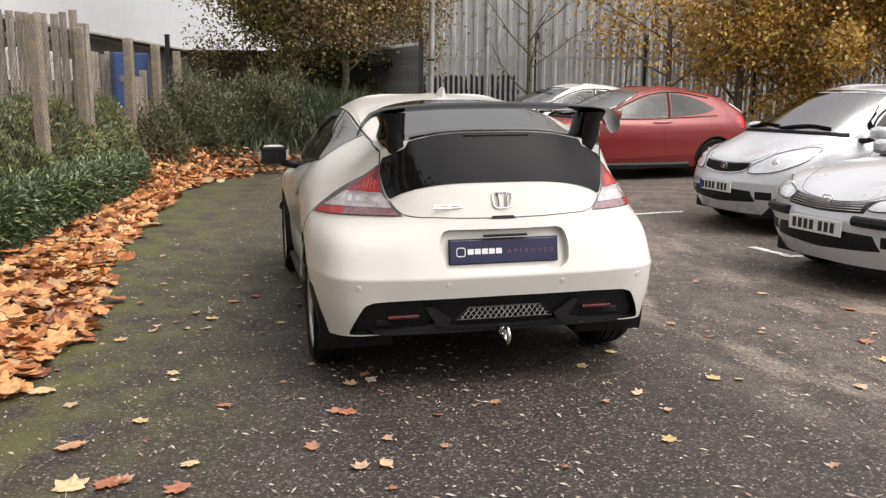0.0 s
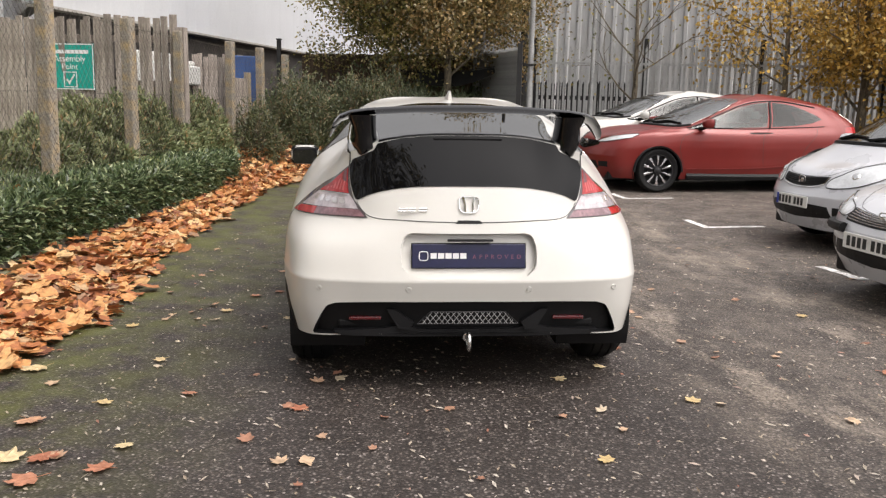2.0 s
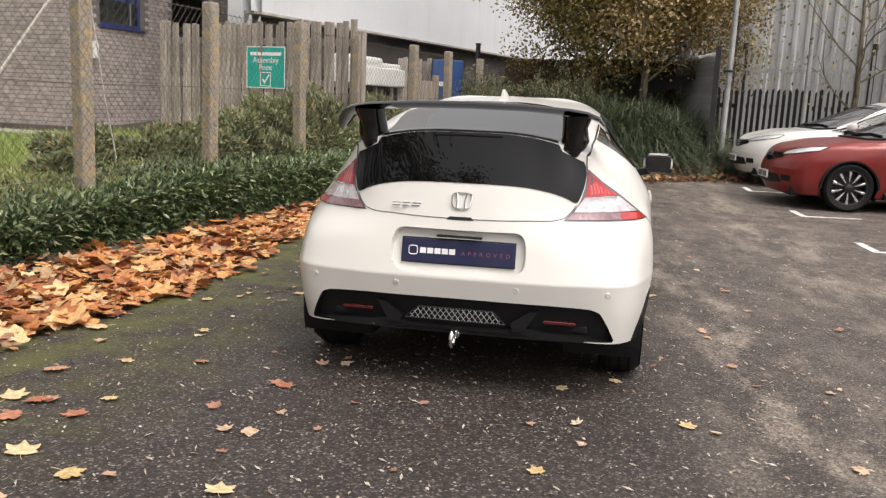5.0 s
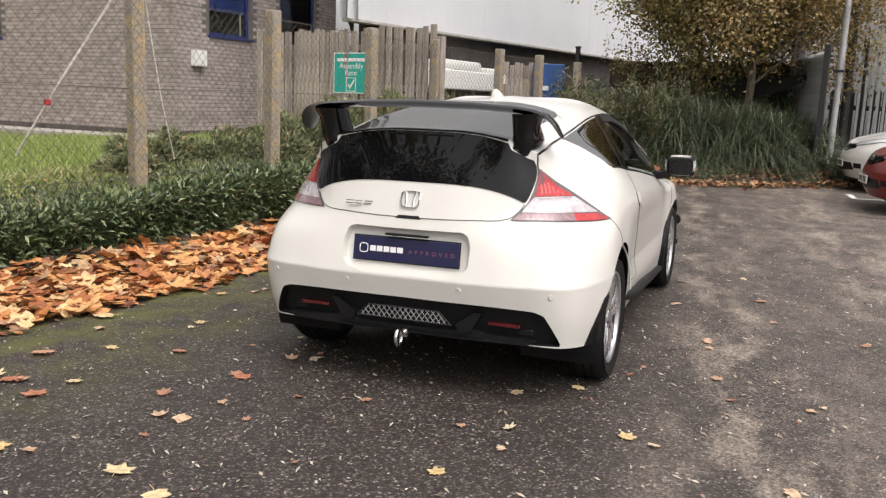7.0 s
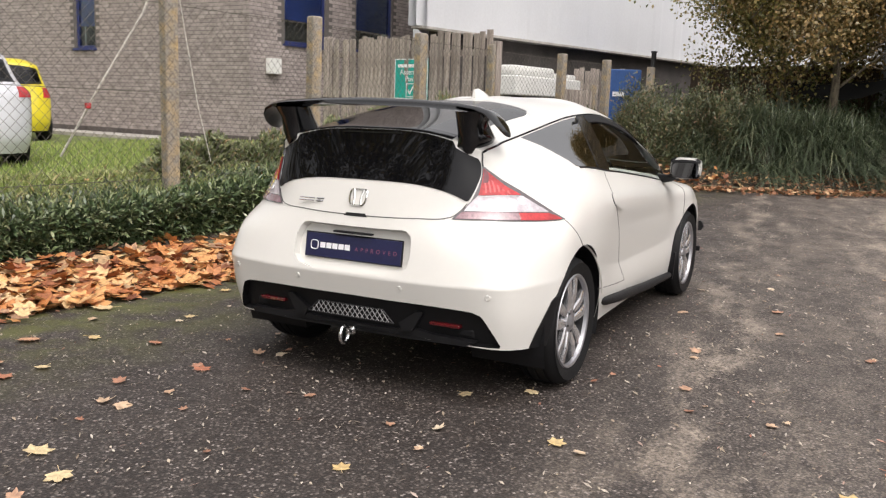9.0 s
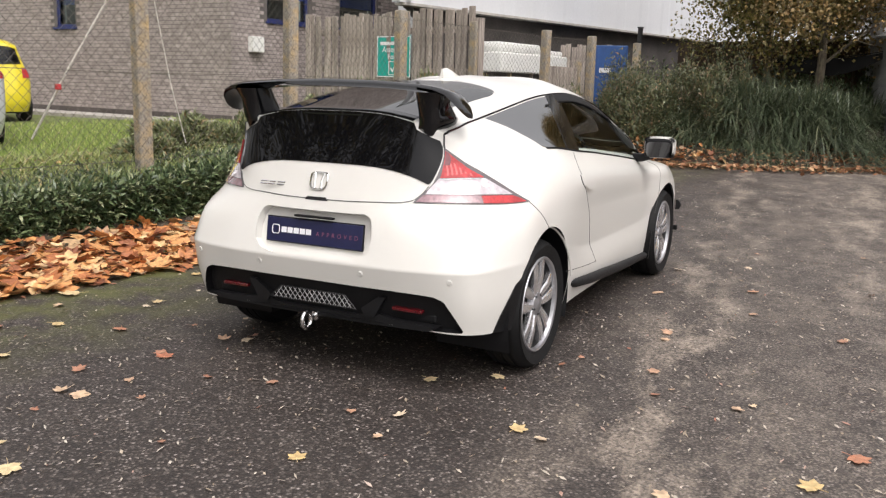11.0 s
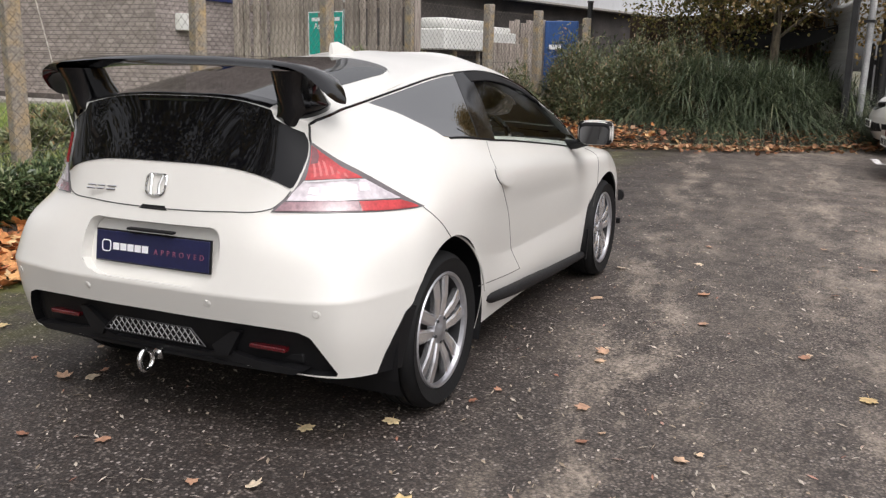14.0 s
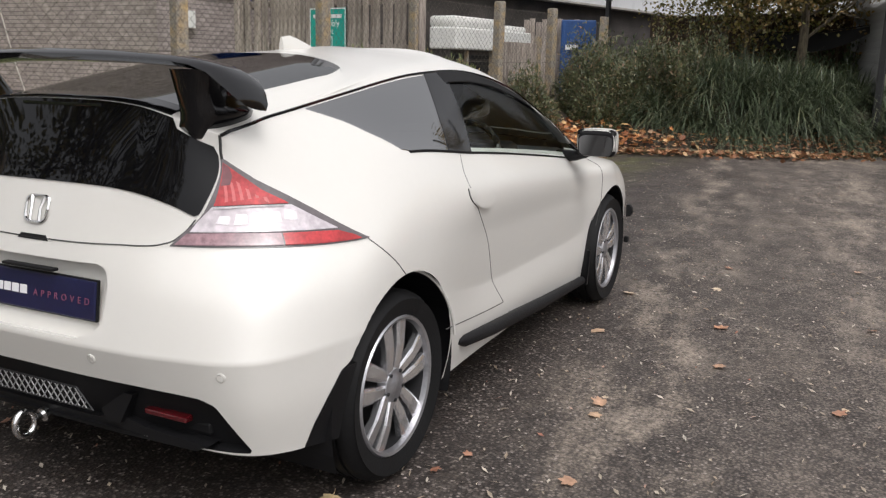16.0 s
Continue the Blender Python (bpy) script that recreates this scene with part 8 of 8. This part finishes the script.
verts, faces = [], []
for k in range(11000):
    x, y = (rng.uniform(-2.6, 5.5), 0.8 + 12.5 * rng.uniform(0, 1) ** 1.4)
    a, L, w = rng.uniform(0, math.pi), 0.005 + 0.022 * rng.uniform(0, 1) ** 2, rng.uniform(0.0025, 0.007)
    c, s = math.cos(a), math.sin(a)
    z = 0.006 + gz(y)
    i = len(verts)
    verts += [(x - c * L, y - s * L, z), (x + s * w, y - c * w, z + 0.005), (x + c * L, y + s * L, z + 0.003), (x - s * w, y + c * w, z + 0.001)]
    faces.append((i, i + 1, i + 2, i + 3))
tagged(raw("leaf_scraps", verts, faces, DEBRIS), "fine pale leaf scraps strewn over the tarmac", "leaf litter", "", "stuff")


def maple_leaf(x, y, r, turn, mat, label):
    bm = bmesh.new()
    base = maple_outline(r)
    c = bm.verts.new((0, 0, 0))
    ring = [bm.verts.new((u, v, 1.3 * (u * u + v * v) * (0.5 + 0.5 * math.sin(3 * k)))) for k, (u, v) in enumerate(base)]
    for k in range(len(ring)):
        bm.faces.new((c, ring[k], ring[(k + 1) % len(ring)]))
    tube(bm, [(0, 0, 0.001), (0.0, -0.5 * r, 0.003), (0.1 * r, -0.95 * r, 0.005)], 0.0012, 4)
    ob = part("maple_leaf", bm, mat)
    ob.matrix_world = pose(x, y, gz(y) + 0.010, random.uniform(-6, 6), random.uniform(-6, 6), turn)
    return tagged(ob, label, "leaf", "single leaves on the tarmac")


YL = leafy("yellow_fallen_leaf", [(0.0, (0.56, 0.40, 0.18)), (1.0, (0.66, 0.53, 0.32))], 0.55, 0.1)
RD = leafy("red_fallen_leaf", [(0.0, (0.40, 0.15, 0.085)), (1.0, (0.55, 0.31, 0.19))], 0.55, 0.1)
for x, y, r, mat in LEAVES:
    maple_leaf(x, y, r, random.uniform(0, 360), YL if mat else RD, "single curled yellow maple leaf on the tarmac" if mat else "single curled red-brown maple leaf on the tarmac")

# grass on the bank
pts, dirs = [], []
for k in range(42000):
    y = rng.uniform(0.5, 12.0)
    b = 1.0 + 7.5 * rng.uniform(0, 1) ** 1.6
    pts.append((kerb_x(y) - b, y, rise(b, y) - 0.01))
    dirs.append((rng.normal(0, 0.45), rng.normal(0, 0.45), 1))
gob = leaf_mesh("lawn_grass", pts, dirs, rng.normal(0, 1, (len(pts), 3)), 0.10, 0.012, GRASS_LEAF, None, rng, 0.1)
tagged(gob, "short rough green lawn grass on the bank", "grass", "", "stuff")
